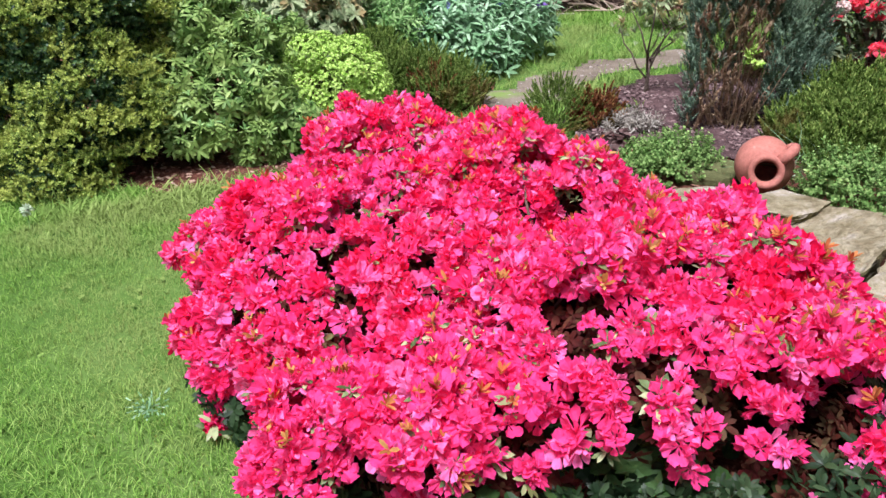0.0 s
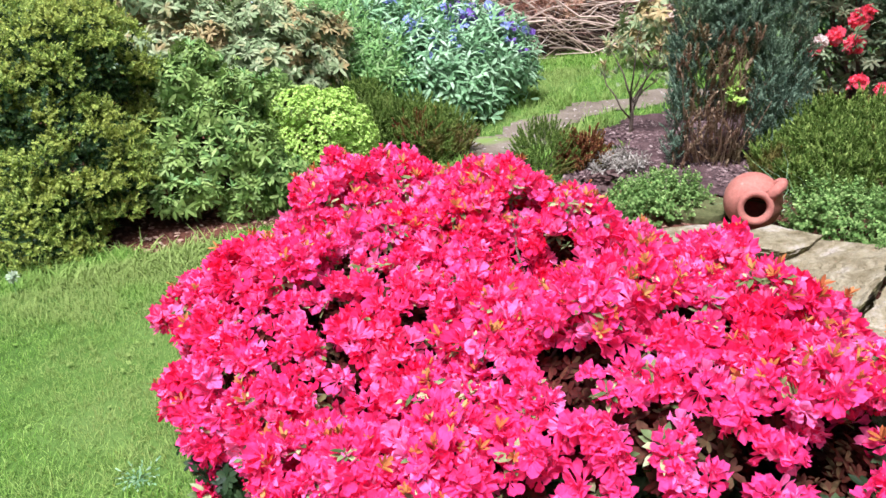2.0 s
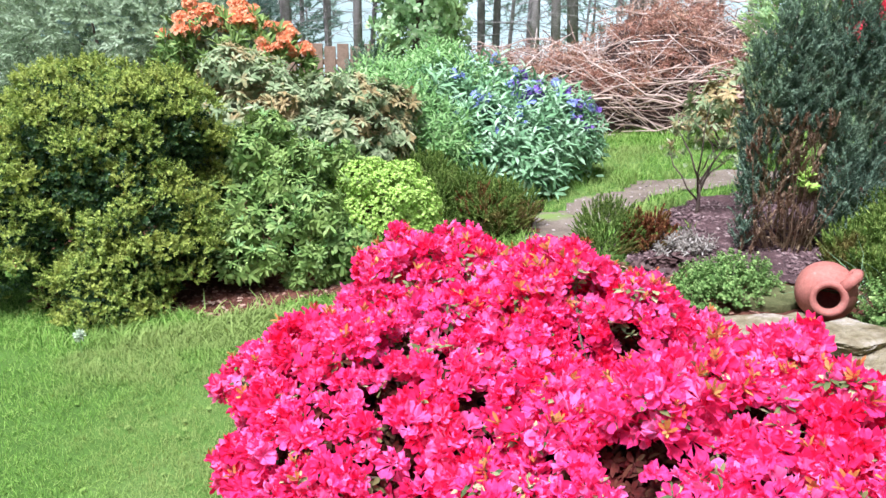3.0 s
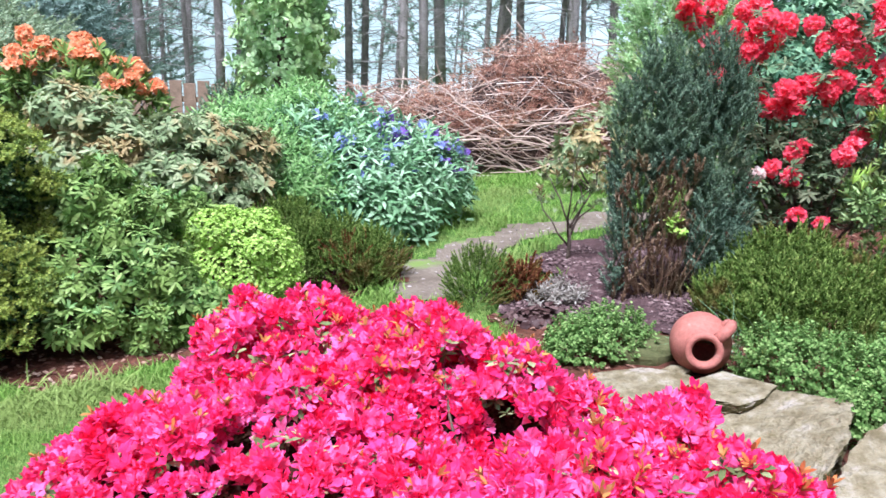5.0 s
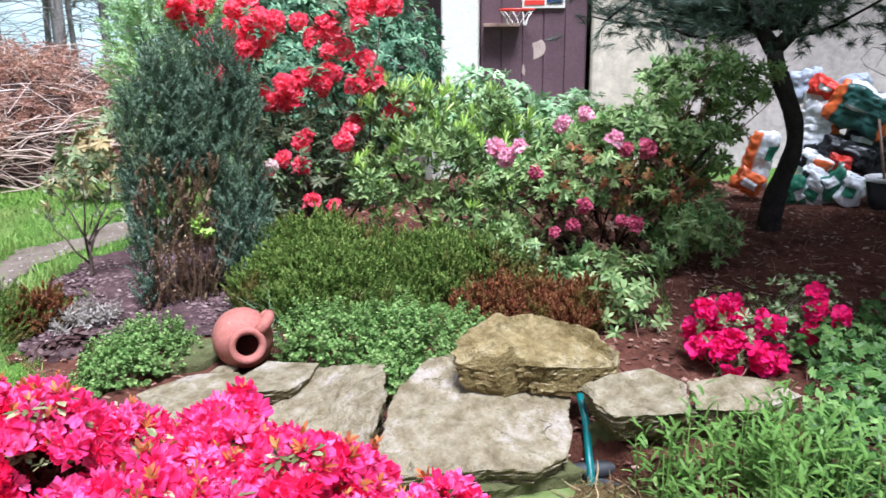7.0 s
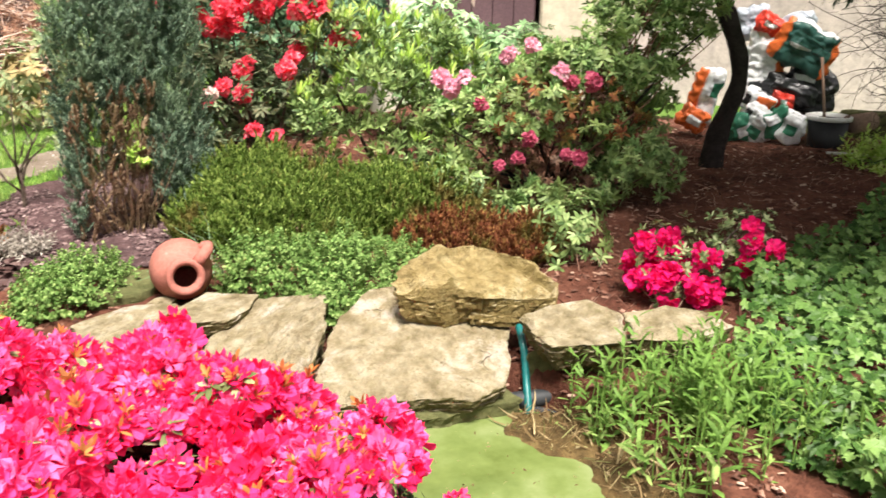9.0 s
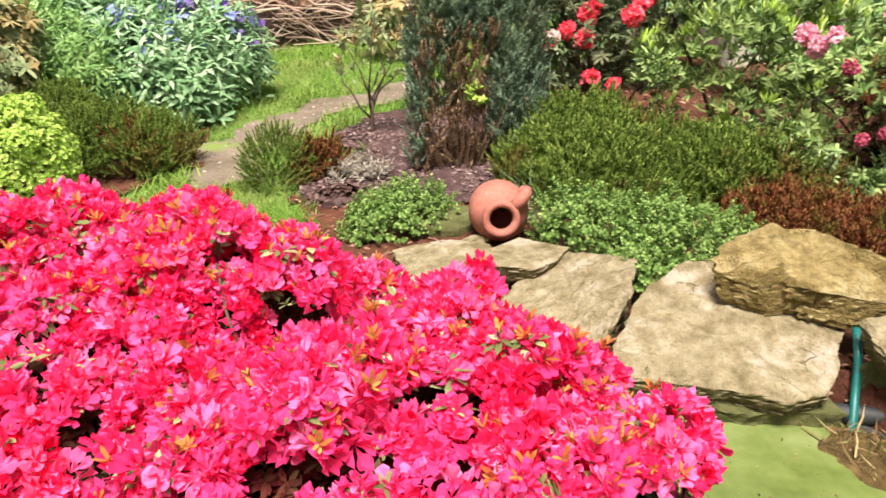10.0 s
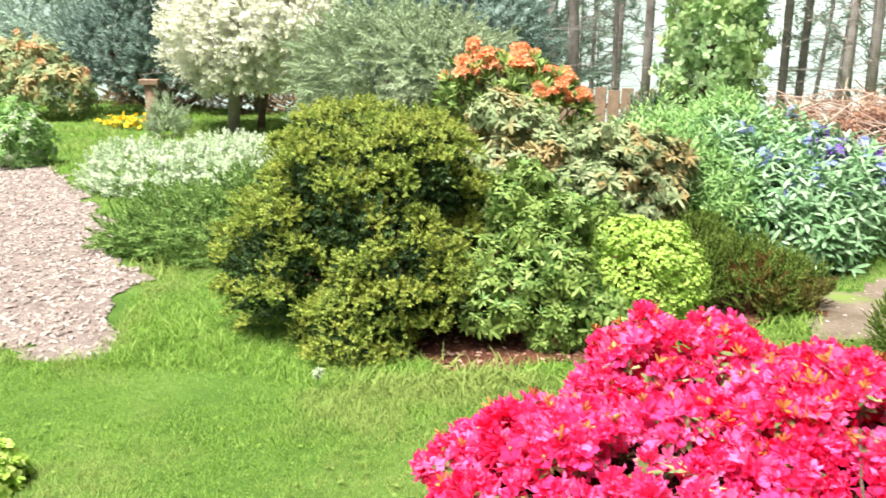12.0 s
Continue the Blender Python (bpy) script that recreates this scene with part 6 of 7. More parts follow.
part("inner_foliage", scatter(S_RHODO, Q, NQ + rz.normal(0, 0.5, Q.shape), rz.uniform(0.025, 0.042, len(Q)), rz), leafy("withered_leaf", (0.045, 0.026, 0.018), (0.115, 0.060, 0.040), (0.23, 0.135, 0.085)), pr, "brown withered inner leaves", kind="stuff")
fresh = Pp[(Np[:, 2] > 0.25)][:260]
part("young_growth", scatter(S_RHODO_UP, fresh + np.array([0, 0, 0.02]), np.array([-0.1, -0.2, 1.0]) + rz.normal(0, 0.35, fresh.shape), rz.uniform(0.035, 0.06, len(fresh)), rz), M_FRESH, pr, "fresh light green shoots", kind="stuff")
Q, NQ = lobe_points([(2.75, 3.42, 0.72, 0.34, 0.20, 0.20), (3.15, 3.28, 0.66, 0.40, 0.22, 0.24)], 70, rz, (0.5, 1.0))
part("dry_foliage", scatter(S_RHODO, Q, NQ + rz.normal(0, 0.5, Q.shape), rz.uniform(0.030, 0.048, len(Q)), rz), M_HEATH_B, pr, "withered brown leaves", kind="stuff")
for c0, k in (((2.69, 3.40, 0.98), 3), ((2.43, 3.62, 0.83), 3), ((2.52, 3.54, 0.92), 1), ((2.84, 3.26, 0.90), 1)):
    q = np.array(c0) + rz.normal(0, 0.035, (k, 3))
    heads("flower_head", S_REDTRUSS, q, np.array([-0.5, -0.7, 0.6]) + rz.normal(0, 0.4, q.shape), rz.uniform(0.7, 0.95, k), M_PINK, pr, rz, "rose pink flower head")
# heads whose shade is painted in with a darker petal colour
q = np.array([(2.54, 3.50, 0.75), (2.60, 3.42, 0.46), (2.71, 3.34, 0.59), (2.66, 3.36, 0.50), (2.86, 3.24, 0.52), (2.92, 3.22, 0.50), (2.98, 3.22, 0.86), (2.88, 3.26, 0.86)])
heads("shaded_flower_head", S_REDTRUSS, q, np.array([-0.5, -0.7, 0.2]) + rz.normal(0, 0.4, q.shape), rz.uniform(0.55, 0.85, len(q)), leafy("shade_dark_rose_petal", (0.40, 0.045, 0.11), (0.54, 0.095, 0.17), (0.66, 0.17, 0.25)), pr, rz, "magenta flower head with shade painted into its petals")
shrub("pale_rhododendron", "rhododendron with large pale leaves by the house", "rhododendron", (3.7, 5.45), [(3.6, 5.45, 0.74, 0.50, 0.42, 0.42), (4.1, 5.15, 0.66, 0.40, 0.40, 0.36)], S_RHODO, 560, 0.075, M_PALE, M_BARK, 9, 0.4, 0.4, (0.5, 1.08), 179, "rhododendrons", 0.02, 0.12)
shrub("laurel_bush", "dense mid green shrub behind the red azalea", "shrub", (2.6, 6.2), [(2.35, 6.2, 0.95, 0.75, 0.5, 0.85), (3.1, 6.25, 1.0, 0.6, 0.5, 0.85)], S_RHODO, 2300, 0.06, M_LAUREL, M_BARK, 9, 0.3, 0.5, (0.6, 1.08), 181, "", 0.02, 0.12)
shrub("pale_conifer", "feathery pale green conifer behind the yew", "conifer", (1.20, 5.35), [(1.22, 5.3, 1.22, 0.20, 0.20, 0.58), (1.45, 5.4, 1.1, 0.28, 0.25, 0.75)], S_YEW, 900, 0.11, M_CLIMB, M_BARK, 4, 0.5, 0.4, (0.5, 1.06), 191)
shrub("small_rhododendron", "small rhododendron in dry soil behind the boulder", "rhododendron", (2.6, 2.95), [(2.58, 2.92, 0.26, 0.20, 0.18, 0.22)], S_RHODO, 80, 0.046, M_RHODO_D, M_BARK, 5, 0.3, 0.35, (0.5, 1.06), 193, "rhododendrons", 0.006)
mg, Pm, Nm = shrub("magenta_azalea", "low azalea with vivid magenta flowers in dry soil", "azalea", (2.75, 2.38), [(2.62, 2.36, 0.25, 0.23, 0.18, 0.21), (2.94, 2.30, 0.29, 0.20, 0.16, 0.19)], [rosette(7, 1.0, 0.4, 0.5, rs) for _ in range(3)], 260, 0.030, M_AZLEAF, M_BARK, 6, 0.4, 0.3, (0.5, 1.05), 197, "", 0.006)
sel = Pm[(Pm[:, 0] < 2.74) | (Pm[:, 1] < 2.22)][:95:2]
heads("flower_head", S_TRUSS, sel + np.array([-0.01, -0.015, 0.0]), np.array([-0.6, -0.6, 0.4]) + rz.normal(0, 0.5, sel.shape), rz.uniform(1.0, 1.55, len(sel)), M_MAGENTA, mg, rz, "cluster of magenta flowers")

# ---- ivy and bog plants ----
IV = np.array([(0, 0, 0), (-0.26, -0.06, 0.03), (-0.42, 0.10, 0.02), (-0.30, 0.26, 0.04), (-0.56, 0.50, -0.02), (-0.24, 0.52, 0.04), (0, 1.0, -0.06), (0.24, 0.52, 0.04), (0.56, 0.50, -0.02), (0.30, 0.26, 0.04), (0.42, 0.10, 0.02), (0.26, -0.06, 0.03), (0, 0.36, -0.04)])
IT = np.array([(12, k, (k + 1) % 12) for k in range(12)])
IVY = [(turn_x(IV - np.array([0, 0.4, 0]), 0.2), IT), (turn_x(IV - np.array([0, 0.4, 0]), -0.3), IT)]
ri = np.random.default_rng(199)
x, y = spread_on([(2.12, 1.66), (2.42, 1.85), (2.7, 2.15), (3.5, 2.3), (4.4, 2.5), (5.4, 2.2), (5.0, 1.0), (3.2, 0.2), (2.0, 0.4), (1.84, 1.2), (1.98, 1.5)], 15000, ri)
P = np.stack([x, y, ground_z(x, y) + ri.uniform(0.02, 0.16, len(x)) + 0.05 * wobble(np.stack([x, y, 0 * x], -1), 5)], -1)
ivy = thing("ivy_carpet", (2.8, 1.4, 0.1), "carpet of dark green ivy spilling towards the pond", "ivy", "", "stuff")
part("leaves", scatter(IVY, P, np.array([-0.25, -0.3, 0.8]) + ri.normal(0, 0.3, P.shape), ri.uniform(0.025, 0.055, len(P)), ri), M_IVY, ivy, kind="stuff")
for k in range(21):
    cx, cy = 1.70 + 0.065 * (k % 7) + ri.normal(0, 0.025), 1.80 - 0.02 * (k % 7) - 0.17 * (k // 7) + ri.normal(0, 0.06)
    zb = max(0.04, float(ground_z(cx, cy)))
    bg = thing("bog_plant", (cx, cy, max(zb, -0.02)), "leafy bright green waterside plant", "waterside plant", "waterside plants")
    m0 = 7 - 2 * (k // 7)
    base = np.stack([cx + ri.normal(0, 0.05, m0), cy + ri.normal(0, 0.05, m0), np.full(m0, max(zb, -0.02))], -1)
    heads("shoot", S_BOG, base, np.array([0, 0, 1.0]) + ri.normal(0, 0.25, base.shape), ri.uniform(0.16, 0.29, m0), M_BOG, bg, ri)
    for q in base[:6]:
        part("stalk", limb(q, q + np.array([0, 0, 0.2]), 0.003, 0.002, 0.05, 3, ri, 4), M_BOG, bg)

# ---- house ----
W0, WU, WN = np.array([4.48, 6.78]), np.array([0.774, -0.633]), np.array([-0.633, -0.774])


def wall_at(u, v, w):
    """A place from metres along the wall, up, and out of it."""
    q = W0 + WU * u + WN * w
    return np.array([q[0], q[1], v])


def slab_on(u0, u1, v0, v1, w0, w1):
    """A box in the wall's own axes."""
    V, T = box((0, 0, 0), (u1 - u0, v1 - v0, w1 - w0))
    V = V + np.array([(u0 + u1) / 2, (v0 + v1) / 2, (w0 + w1) / 2])
    P = np.array([wall_at(*q) for q in V])
    return P, T[:, ::-1]


house = thing("house", tuple(wall_at(2.0, 0.05, 0)), "cream rendered house with a brown boarded door", "house")
part("wall", slab_on(1.0, 1.72, -0.1, 3.0, -0.25, 0.0), M_WALL, house)
# recess added here; the wall beyond has tree shade in its colour
part("wall", slab_on(1.47, 1.72, -0.1, 3.0, -0.45, -0.25), M_WALL, house)
part("wall", slab_on(-0.48, 1.0, 2.45, 3.0, -0.25, 0.0), M_WALL, house)
part("wall", slab_on(1.72, 9.0, -0.1, 3.0, -0.65, -0.40), M_WALL_G, house, "greyish pink render under the eaves, tree shade painted into its tone")
part("back_wall", slab_on(-1.4, 9.0, -0.1, 3.0, -5.2, -5.0), M_WALL, house)
part("side_wall", slab_on(-1.65, -1.4, -0.1, 3.0, -5.2, -0.6), M_WALL, house)
part("side_wall", slab_on(9.0, 9.25, -0.1, 3.0, -5.2, -0.40), M_WALL, house)
part("roof", slab_on(-2.0, 9.6, 3.0, 3.18, -5.6, 0.22), M_ROOF, house)

win = part("window", slab_on(4.9, 6.4, 0.75, 1.9, -0.40, -0.37), M_GLASS, house)
part("sill", slab_on(4.85, 6.45, 0.70, 0.75, -0.40, -0.28), M_POST, house)
part("porch_post", slab_on(-0.33, 0.0, 0.0, 2.6, -0.05, 0.12), M_POST, house, "white painted post")
part("dark_recess", slab_on(-1.4, -0.33, -0.1, 3.0, -0.6, -0.5), M_DOOR, house)
door = part("door", slab_on(0.0, 0.96, 0.02, 2.45, -0.16, -0.12), M_DOOR, house, "dark brown boarded door with peeling paint")
for k in range(5):
    part("board", slab_on(0.01 + 0.19 * k, 0.19 + 0.19 * k, 0.04, 2.44, -0.118, -0.100), M_DOOR, door)
ragged = lambda u, v, a, b2, seed: (np.array([wall_at(u + a * (1 + 0.25 * math.sin(3 * t + seed)) * math.cos(t), v + b2 * (1 + 0.3 * math.sin(2 * t + seed)) * math.sin(t), -0.097) for t in np.linspace(0, 6.283, 25)[:-1]] + [wall_at(u, v, -0.096)]), np.array([(24, (j + 1) % 24, j) for j in range(24)]))
for u, v, a, b2, sd in ((0.53, 1.30, 0.055, 0.10, 1), (0.50, 0.80, 0.025, 0.09, 2), (0.40, 1.12, 0.015, 0.05, 3)):
    part("bare_patch", ragged(u, v, a, b2, sd), M_BARE, door, "patch of bare wood in peeled paint")
part("shelf", slab_on(0.04, 0.36, 1.50, 1.53, -0.10, 0.05), M_TIMBER, house)

hoop = thing("basketball_hoop", tuple(wall_at(0.45, 1.7, 0.02)), "toy basketball hoop with a striped backboard on the door", "basketball hoop")
part("backboard", slab_on(0.38, 0.76, 1.66, 2.02, -0.095, -0.075), M_POST, hoop)
for k in range(4):
    part("stripe", slab_on(0.40, 0.58, 1.69 + 0.08 * k, 1.73 + 0.08 * k, -0.073, -0.068), M_REDP, hoop)
part("field", slab_on(0.60, 0.74, 1.70, 1.98, -0.073, -0.068), M_NAVY, hoop)
cv = [wall_at(0.34 + 0.15 * math.cos(t), 1.64, 0.10 + 0.15 * math.sin(t)) for t in np.linspace(0, 6.283, 25)]
part("ring", tube(cv, (0.010, 0.010), 8), M_REDP, hoop, smooth=True)
for k in range(10):
    t0 = k * 0.628
    part("net_cord", tube([wall_at(0.34 + 0.15 * math.cos(t0), 1.64, 0.10 + 0.15 * math.sin(t0)), wall_at(0.34 + 0.10 * math.cos(t0 + 0.3), 1.57, 0.10 + 0.10 * math.sin(t0 + 0.3)), wall_at(0.34 + 0.08 * math.cos(t0 + 0.6), 1.51, 0.10 + 0.08 * math.sin(t0 + 0.6))], (0.004, 0.004), 4), M_POST, hoop)
single("grey_crate", slab_on(0.15, 0.62, 0.10, 0.62, 0.55, 0.85), M_GREY, tuple(wall_at(0.4, 0.1, 0.7)), "grey plastic crate by the house wall", "crate")
single("white_bundle", stone(tuple(wall_at(-0.35, 0.1, 0.5)), (0.13, 0.12, 0.75), 0.3, (0, 0), 61), M_POST, tuple(wall_at(-0.35, 0.1, 0.5)), "white wrapped bundle standing by the wall", "bundle")


# ---- clutter under the pine ----
def bag(label, mat, c, size, rot, roll, tilt, seed, prints=()):
    """A filled plastic sack with puckered ends and printed fields that follow its folds."""
    na, nh = 76, 49
    a, h = np.meshgrid(np.arange(na) * 2 * math.pi / na, np.linspace(-1, 1, nh), indexing="ij")
    prof = (1 - np.abs(h) ** 5.0) ** 0.5 * 0.92 + 0.08
    V = np.stack([np.sign(np.cos(a)) * np.abs(np.cos(a)) ** 0.55 * prof ** 0.25, np.sign(np.sin(a)) * np.abs(np.sin(a)) ** 0.7 * prof, h], -1).reshape(-1, 3)
    flat = V.copy()
    V = V * np.array(size) / 2
    V = V + unit(V) * (0.026 * wobble(V, 17, seed) + 0.020 * wobble(V, 41, seed + 2) + 0.011 * wobble(V, 90, seed + 4))[:, None]
    g = np.arange(na * nh).reshape(na, nh)
    g2 = np.roll(g, -1, 0)
    T = np.concatenate([np.stack([g[:, :-1].ravel(), g2[:, :-1].ravel(), g2[:, 1:].ravel()], 1), np.stack([g[:, :-1].ravel(), g2[:, 1:].ravel(), g[:, 1:].ravel()], 1)])
    M = np.array((Matrix.Rotation(rot, 3, "Z") @ Matrix.Rotation(roll, 3, "Y") @ Matrix.Rotation(tilt, 3, "X")).to_3x3())
    c = np.array(c)
    ob = thing("compost_bag", tuple(c), label, "bag", "bags by the wall")
    part("sack", (V @ M.T + c, T), mat, ob)
    mid = flat[T].mean(1)
    for x0, x1, z0, z1, ink in prints:
        keep = (mid[:, 1] < 0.1) & (mid[:, 0] > x0) & (mid[:, 0] < x1) & (mid[:, 2] > z0) & (mid[:, 2] < z1)
        used, inv = np.unique(T[keep], return_inverse=True)
        part("print", ((V * 1.015 + unit(V) * 0.002)[used] @ M.T + c, inv.reshape(-1, 3)), ink, ob)
    return ob


gz = lambda x, y: float(ground_z(x, y))
M_INK_O = painted("orange_print", (0.84, 0.17, 0.04), 0.35, 0.1)
M_INK_G = painted("green_print", (0.04, 0.22, 0.13), 0.35, 0.15)
M_INK_W = painted("white_print", (0.84, 0.85, 0.86), 0.35, 0.05)
M_INK_K = painted("black_print", (0.02, 0.022, 0.025), 0.35, 0.1)
M_SACK = painted("white_sack", (0.84, 0.85, 0.87), 0.35, 0.06)
M_SACK_G = painted("dark_green_sack", (0.03, 0.10, 0.085), 0.35, 0.2)
face = radians(-50)
bag("tall white plastic compost bag behind the pine trunk", M_SACK, (5.506, 4.020, 0.748), (0.28, 0.18, 0.5), face, 0.12, 0.05, 20, [(-0.5, 0.3, -0.55, -0.40, M_INK_K), (0.55, 1.1, -0.9, 0.9, M_INK_O)])
bag("dark green compost bag with orange edges tilted on the heap", M_SACK_G, (5.605, 3.774, 0.898), (0.4, 0.16, 0.3), face, 0.42, 0.1, 21, [(-1.1, -0.74, -0.95, 0.95, M_INK_O), (0.78, 1.1, -0.95, 0.95, M_INK_O), (-0.55, 0.1, -0.12, 0.04, M_INK_W), (-0.7, 0.7, 0.86, 1.1, M_INK_W)])
bag("grey green bag showing behind the dark one", M_GREY, (5.684, 3.930, 1.010), (0.26, 0.14, 0.22), face, -0.3, 0.1, 31, [(-0.6, 0.5, -0.2, 0.3, M_INK_W)])
bag("red and white bag on top of the heap", M_REDP, (5.469, 3.985, 1.034), (0.17, 0.14, 0.15), face, 0.5, 0.1, 28, [(-0.5, 0.5, -0.1, 0.4, M_INK_W)])
bag("grey sack behind the heap", M_GREY, (5.575, 4.184, 1.045), (0.22, 0.14, 0.24), face, -0.2, 0.1, 29, [])
bag("white and orange compost bag leaning on the pine trunk", M_SACK, (5.168, 4.235, 0.534), (0.2, 0.16, 0.4), face, 0.25, 0.1, 22, [(-1.1, -0.3, -0.9, 0.9, M_INK_O), (0.2, 0.8, 0.1, 0.6, M_INK_G)])
bag("crumpled orange bag on the ground", M_INK_O, (5.094, 4.249, 0.366), (0.2, 0.16, 0.18), face, 0.5, 0.2, 23, [(-0.5, 0.5, -0.1, 0.5, M_INK_W)])
bag("crumpled green plastic bag on the ground", M_INK_G, (5.271, 4.009, 0.322), (0.18, 0.16, 0.18), face, -0.4, 0.3, 24, [(0.0, 0.8, -0.6, 0.4, M_INK_W)])
bag("crumpled white plastic bag with a green print", M_SACK, (5.383, 3.933, 0.381), (0.24, 0.2, 0.24), face, 0.5, 0.2, 25, [(-0.2, 0.5, -0.7, -0.1, M_INK_G), (-0.9, -0.6, -0.6, 0.6, M_INK_K)])
bag("small green and white bag in the heap", M_INK_G, (5.436, 3.816, 0.393), (0.18, 0.16, 0.2), face, -0.5, 0.2, 26, [(-0.6, 0.3, 0.1, 0.8, M_INK_W)])
bag("white shopping bag at the foot of the heap", M_SACK, (5.477, 3.714, 0.373), (0.17, 0.16, 0.22), face, 0.3, 0.2, 32, [(-0.5, 0.2, -0.3, 0.2, M_INK_G)])
bag("pinkish white bag lying across the heap", M_INK_W, (5.429, 3.955, 0.528), (0.24, 0.16, 0.14), face, 0.3, 0.3, 27, [(-0.2, 0.6, -0.6, 0.7, M_INK_O), (-0.9, -0.5, -0.5, 0.5, M_INK_K)])
bag("small red bag in the heap", M_REDP, (5.486, 3.813, 0.533), (0.14, 0.14, 0.12), face, 0.1, 0.3, 33, [(-0.3, 0.4, 0.0, 0.6, M_INK_W)])
bag("crumpled black plastic bag in the heap", M_DARK, (5.573, 3.824, 0.606), (0.34, 0.2, 0.16), face, 0.35, 0.2, 34, [])
bag("black bag of peat behind the bucket", M_DARK, (5.76, 3.80, 0.583), (0.36, 0.24, 0.36), face, 0.2, 0.2, 8, [(-0.8, 0.0, 0.5, 0.7, M_INK_W)])
cx, cy = 5.64, 3.54
z0 = gz(cx, cy)
bk = thing("bucket", (cx, cy, z0), "dark plastic bucket with a pale rim and a tool in it", "bucket")
V, T = lathe([(0.0, 0.02), (0.135, 0.02), (0.14, 0.0), (0.145, 0.02), (0.175, 0.25), (0.17, 0.25), (0.14, 0.05), (0.0, 0.05)], 28)
part("body", (0.80 * V + np.array([cx, cy, z0]), T), M_BUCKET, bk, smooth=True)
V, T = lathe([(0.173, 0.25), (0.19, 0.25), (0.192, 0.285), (0.177, 0.29), (0.173, 0.25)], 28)
part("rim", (0.80 * V + np.array([cx, cy, z0]), T), M_RIM, bk, "pale plastic rim", smooth=True)
single("tool_handle", tube([(cx, cy, z0 + 0.06), (cx - 0.08, cy + 0.07, z0 + 0.62)], (0.010, 0.009), 8), M_TIMBER, (cx, cy, z0 + 0.06), "pale wooden tool handle standing in the bucket", "tool", "", True)
single("log", tube([(5.74, 3.44, z0 + 0.17), (5.94, 3.39, z0 + 0.19)], (0.07, 0.065), 12), M_TIMBER, (5.74, 3.44, z0 + 0.1), "short cut log on the kerb beside the bucket", "log", "", True)
for k in range(4):
    c = np.array([6.35, 3.55]) + k * np.array([0.50, -0.41])
    single("kerb_stone", stone((c[0], c[1], gz(c[0], c[1]) - 0.04), (0.30, 0.11, 0.24), radians(-39), (0, 0), 70 + k, 44, 0.6, 4), M_ROCK_M, (c[0], c[1], gz(c[0], c[1])), "mossy kerb stone along the house terrace", "kerb", "", False, "kerb stones")
single("edging_pole", tube([(5.35, 3.35, gz(5.35, 3.35) + 0.03), (6.6, 2.3, gz(6.6, 2.3) + 0.04)], (0.009, 0.008), 8), M_RIM, (6, 2.8, 0.2), "pale pole lying along the edge of the soil", "pole", "", True)
shrub("fern", "bright green fern in front of the bucket", "fern", (5.20, 3.05), [(5.22, 3.00, 0.26, 0.16, 0.16, 0.12), (5.42, 2.85, 0.26, 0.20, 0.16, 0.12)], S_LANCE, 150, 0.10, M_LIME, M_FRESH, 3, 0.8, 0.4, (0.3, 1.05), 211)

# ---- pine tree ----
rt = np.random.default_rng(223)
bx, by = 4.397, 3.555
tz = gz(bx, by)
pine = thing("pine_tree", (bx, by, tz), "dark crooked pine with low needle covered boughs", "pine tree")
A = np.array
right = A([0.59, -0.81, 0.0])
t2 = A([bx, by, 1.30]) - right * 0.05
rise = np.linspace(0, 1, 26)
sway = np.interp(rise, (0, 0.22, 0.36, 0.46, 0.58, 0.70, 0.80, 0.92, 1.0), (0.0, 0.015, 0.055, 0.105, 0.118, 0.085, 0.028, -0.030, -0.05))
sway = np.convolve(np.pad(sway, 2, mode="edge"), np.ones(5) / 5, "valid")
stem = A([bx, by, 0.0]) + right * sway[:, None] + np.stack([0 * rise, 0 * rise, np.linspace(tz - 0.08, 1.30, 26)], -1)
part("trunk", tube(stem, 0.064 - 0.018 * rise + 0.005 * np.sin(9 * rise) + 0.003 * np.sin(31 * rise) + 0.022 * np.exp(-9 * rise), 12), M_BARK_D, pine, smooth=True)
forks = [t2 - right * 0.18 + A([0, 0, 0.30]), t2 + right * 0.22 + A([0, 0, 0.32]), t2 - right * 0.55 + A([0.2, 0.2, 1.3]), t2 + right * 0.7 + A([0.2, 0.1, 1.4])]
part("limb", limb(t2, forks[0], 0.050, 0.036, 0.05, 6, rt, 8), M_BARK_D, pine, smooth=True)
part("limb", limb(t2, forks[1], 0.046, 0.034, 0.05, 6, rt, 8), M_BARK_D, pine, smooth=True)
part("limb", limb(forks[0], forks[2], 0.04, 0.02, 0.05, 6, rt, 8), M_BARK_D, pine, smooth=True)
part("limb", limb(forks[1], forks[3], 0.04, 0.02, 0.05, 6, rt, 8), M_BARK_D, pine, smooth=True)
tufts, ways = [], []
for k in range(74):
    s = t2 + (forks[k % 4] - t2) * rt.uniform(0.3, 1.0)
    side = rt.uniform(-1.0, 0.35)
    e = s + right * side * rt.uniform(0.7, 1.7) + A([-0.5, -0.6, 0]) * rt.uniform(-1.3, 1.3) + A([0, 0, rt.uniform(-0.25, 0.35)])
    if e[2] < 1.42:
        e[2] = 1.45 + rt.uniform(0, 0.25)
    part("bough", limb(s, e, 0.016, 0.005, 0.08, 6, rt, 5), M_BARK_D, pine, smooth=True)
    for f in np.linspace(0.30, 1.0, 9):
        for j in range(3):
            tufts.append(s + (e - s) * f + rt.normal(0, 0.09, 3))
            ways.append(unit(e - s) + rt.normal(0, 0.6, 3))
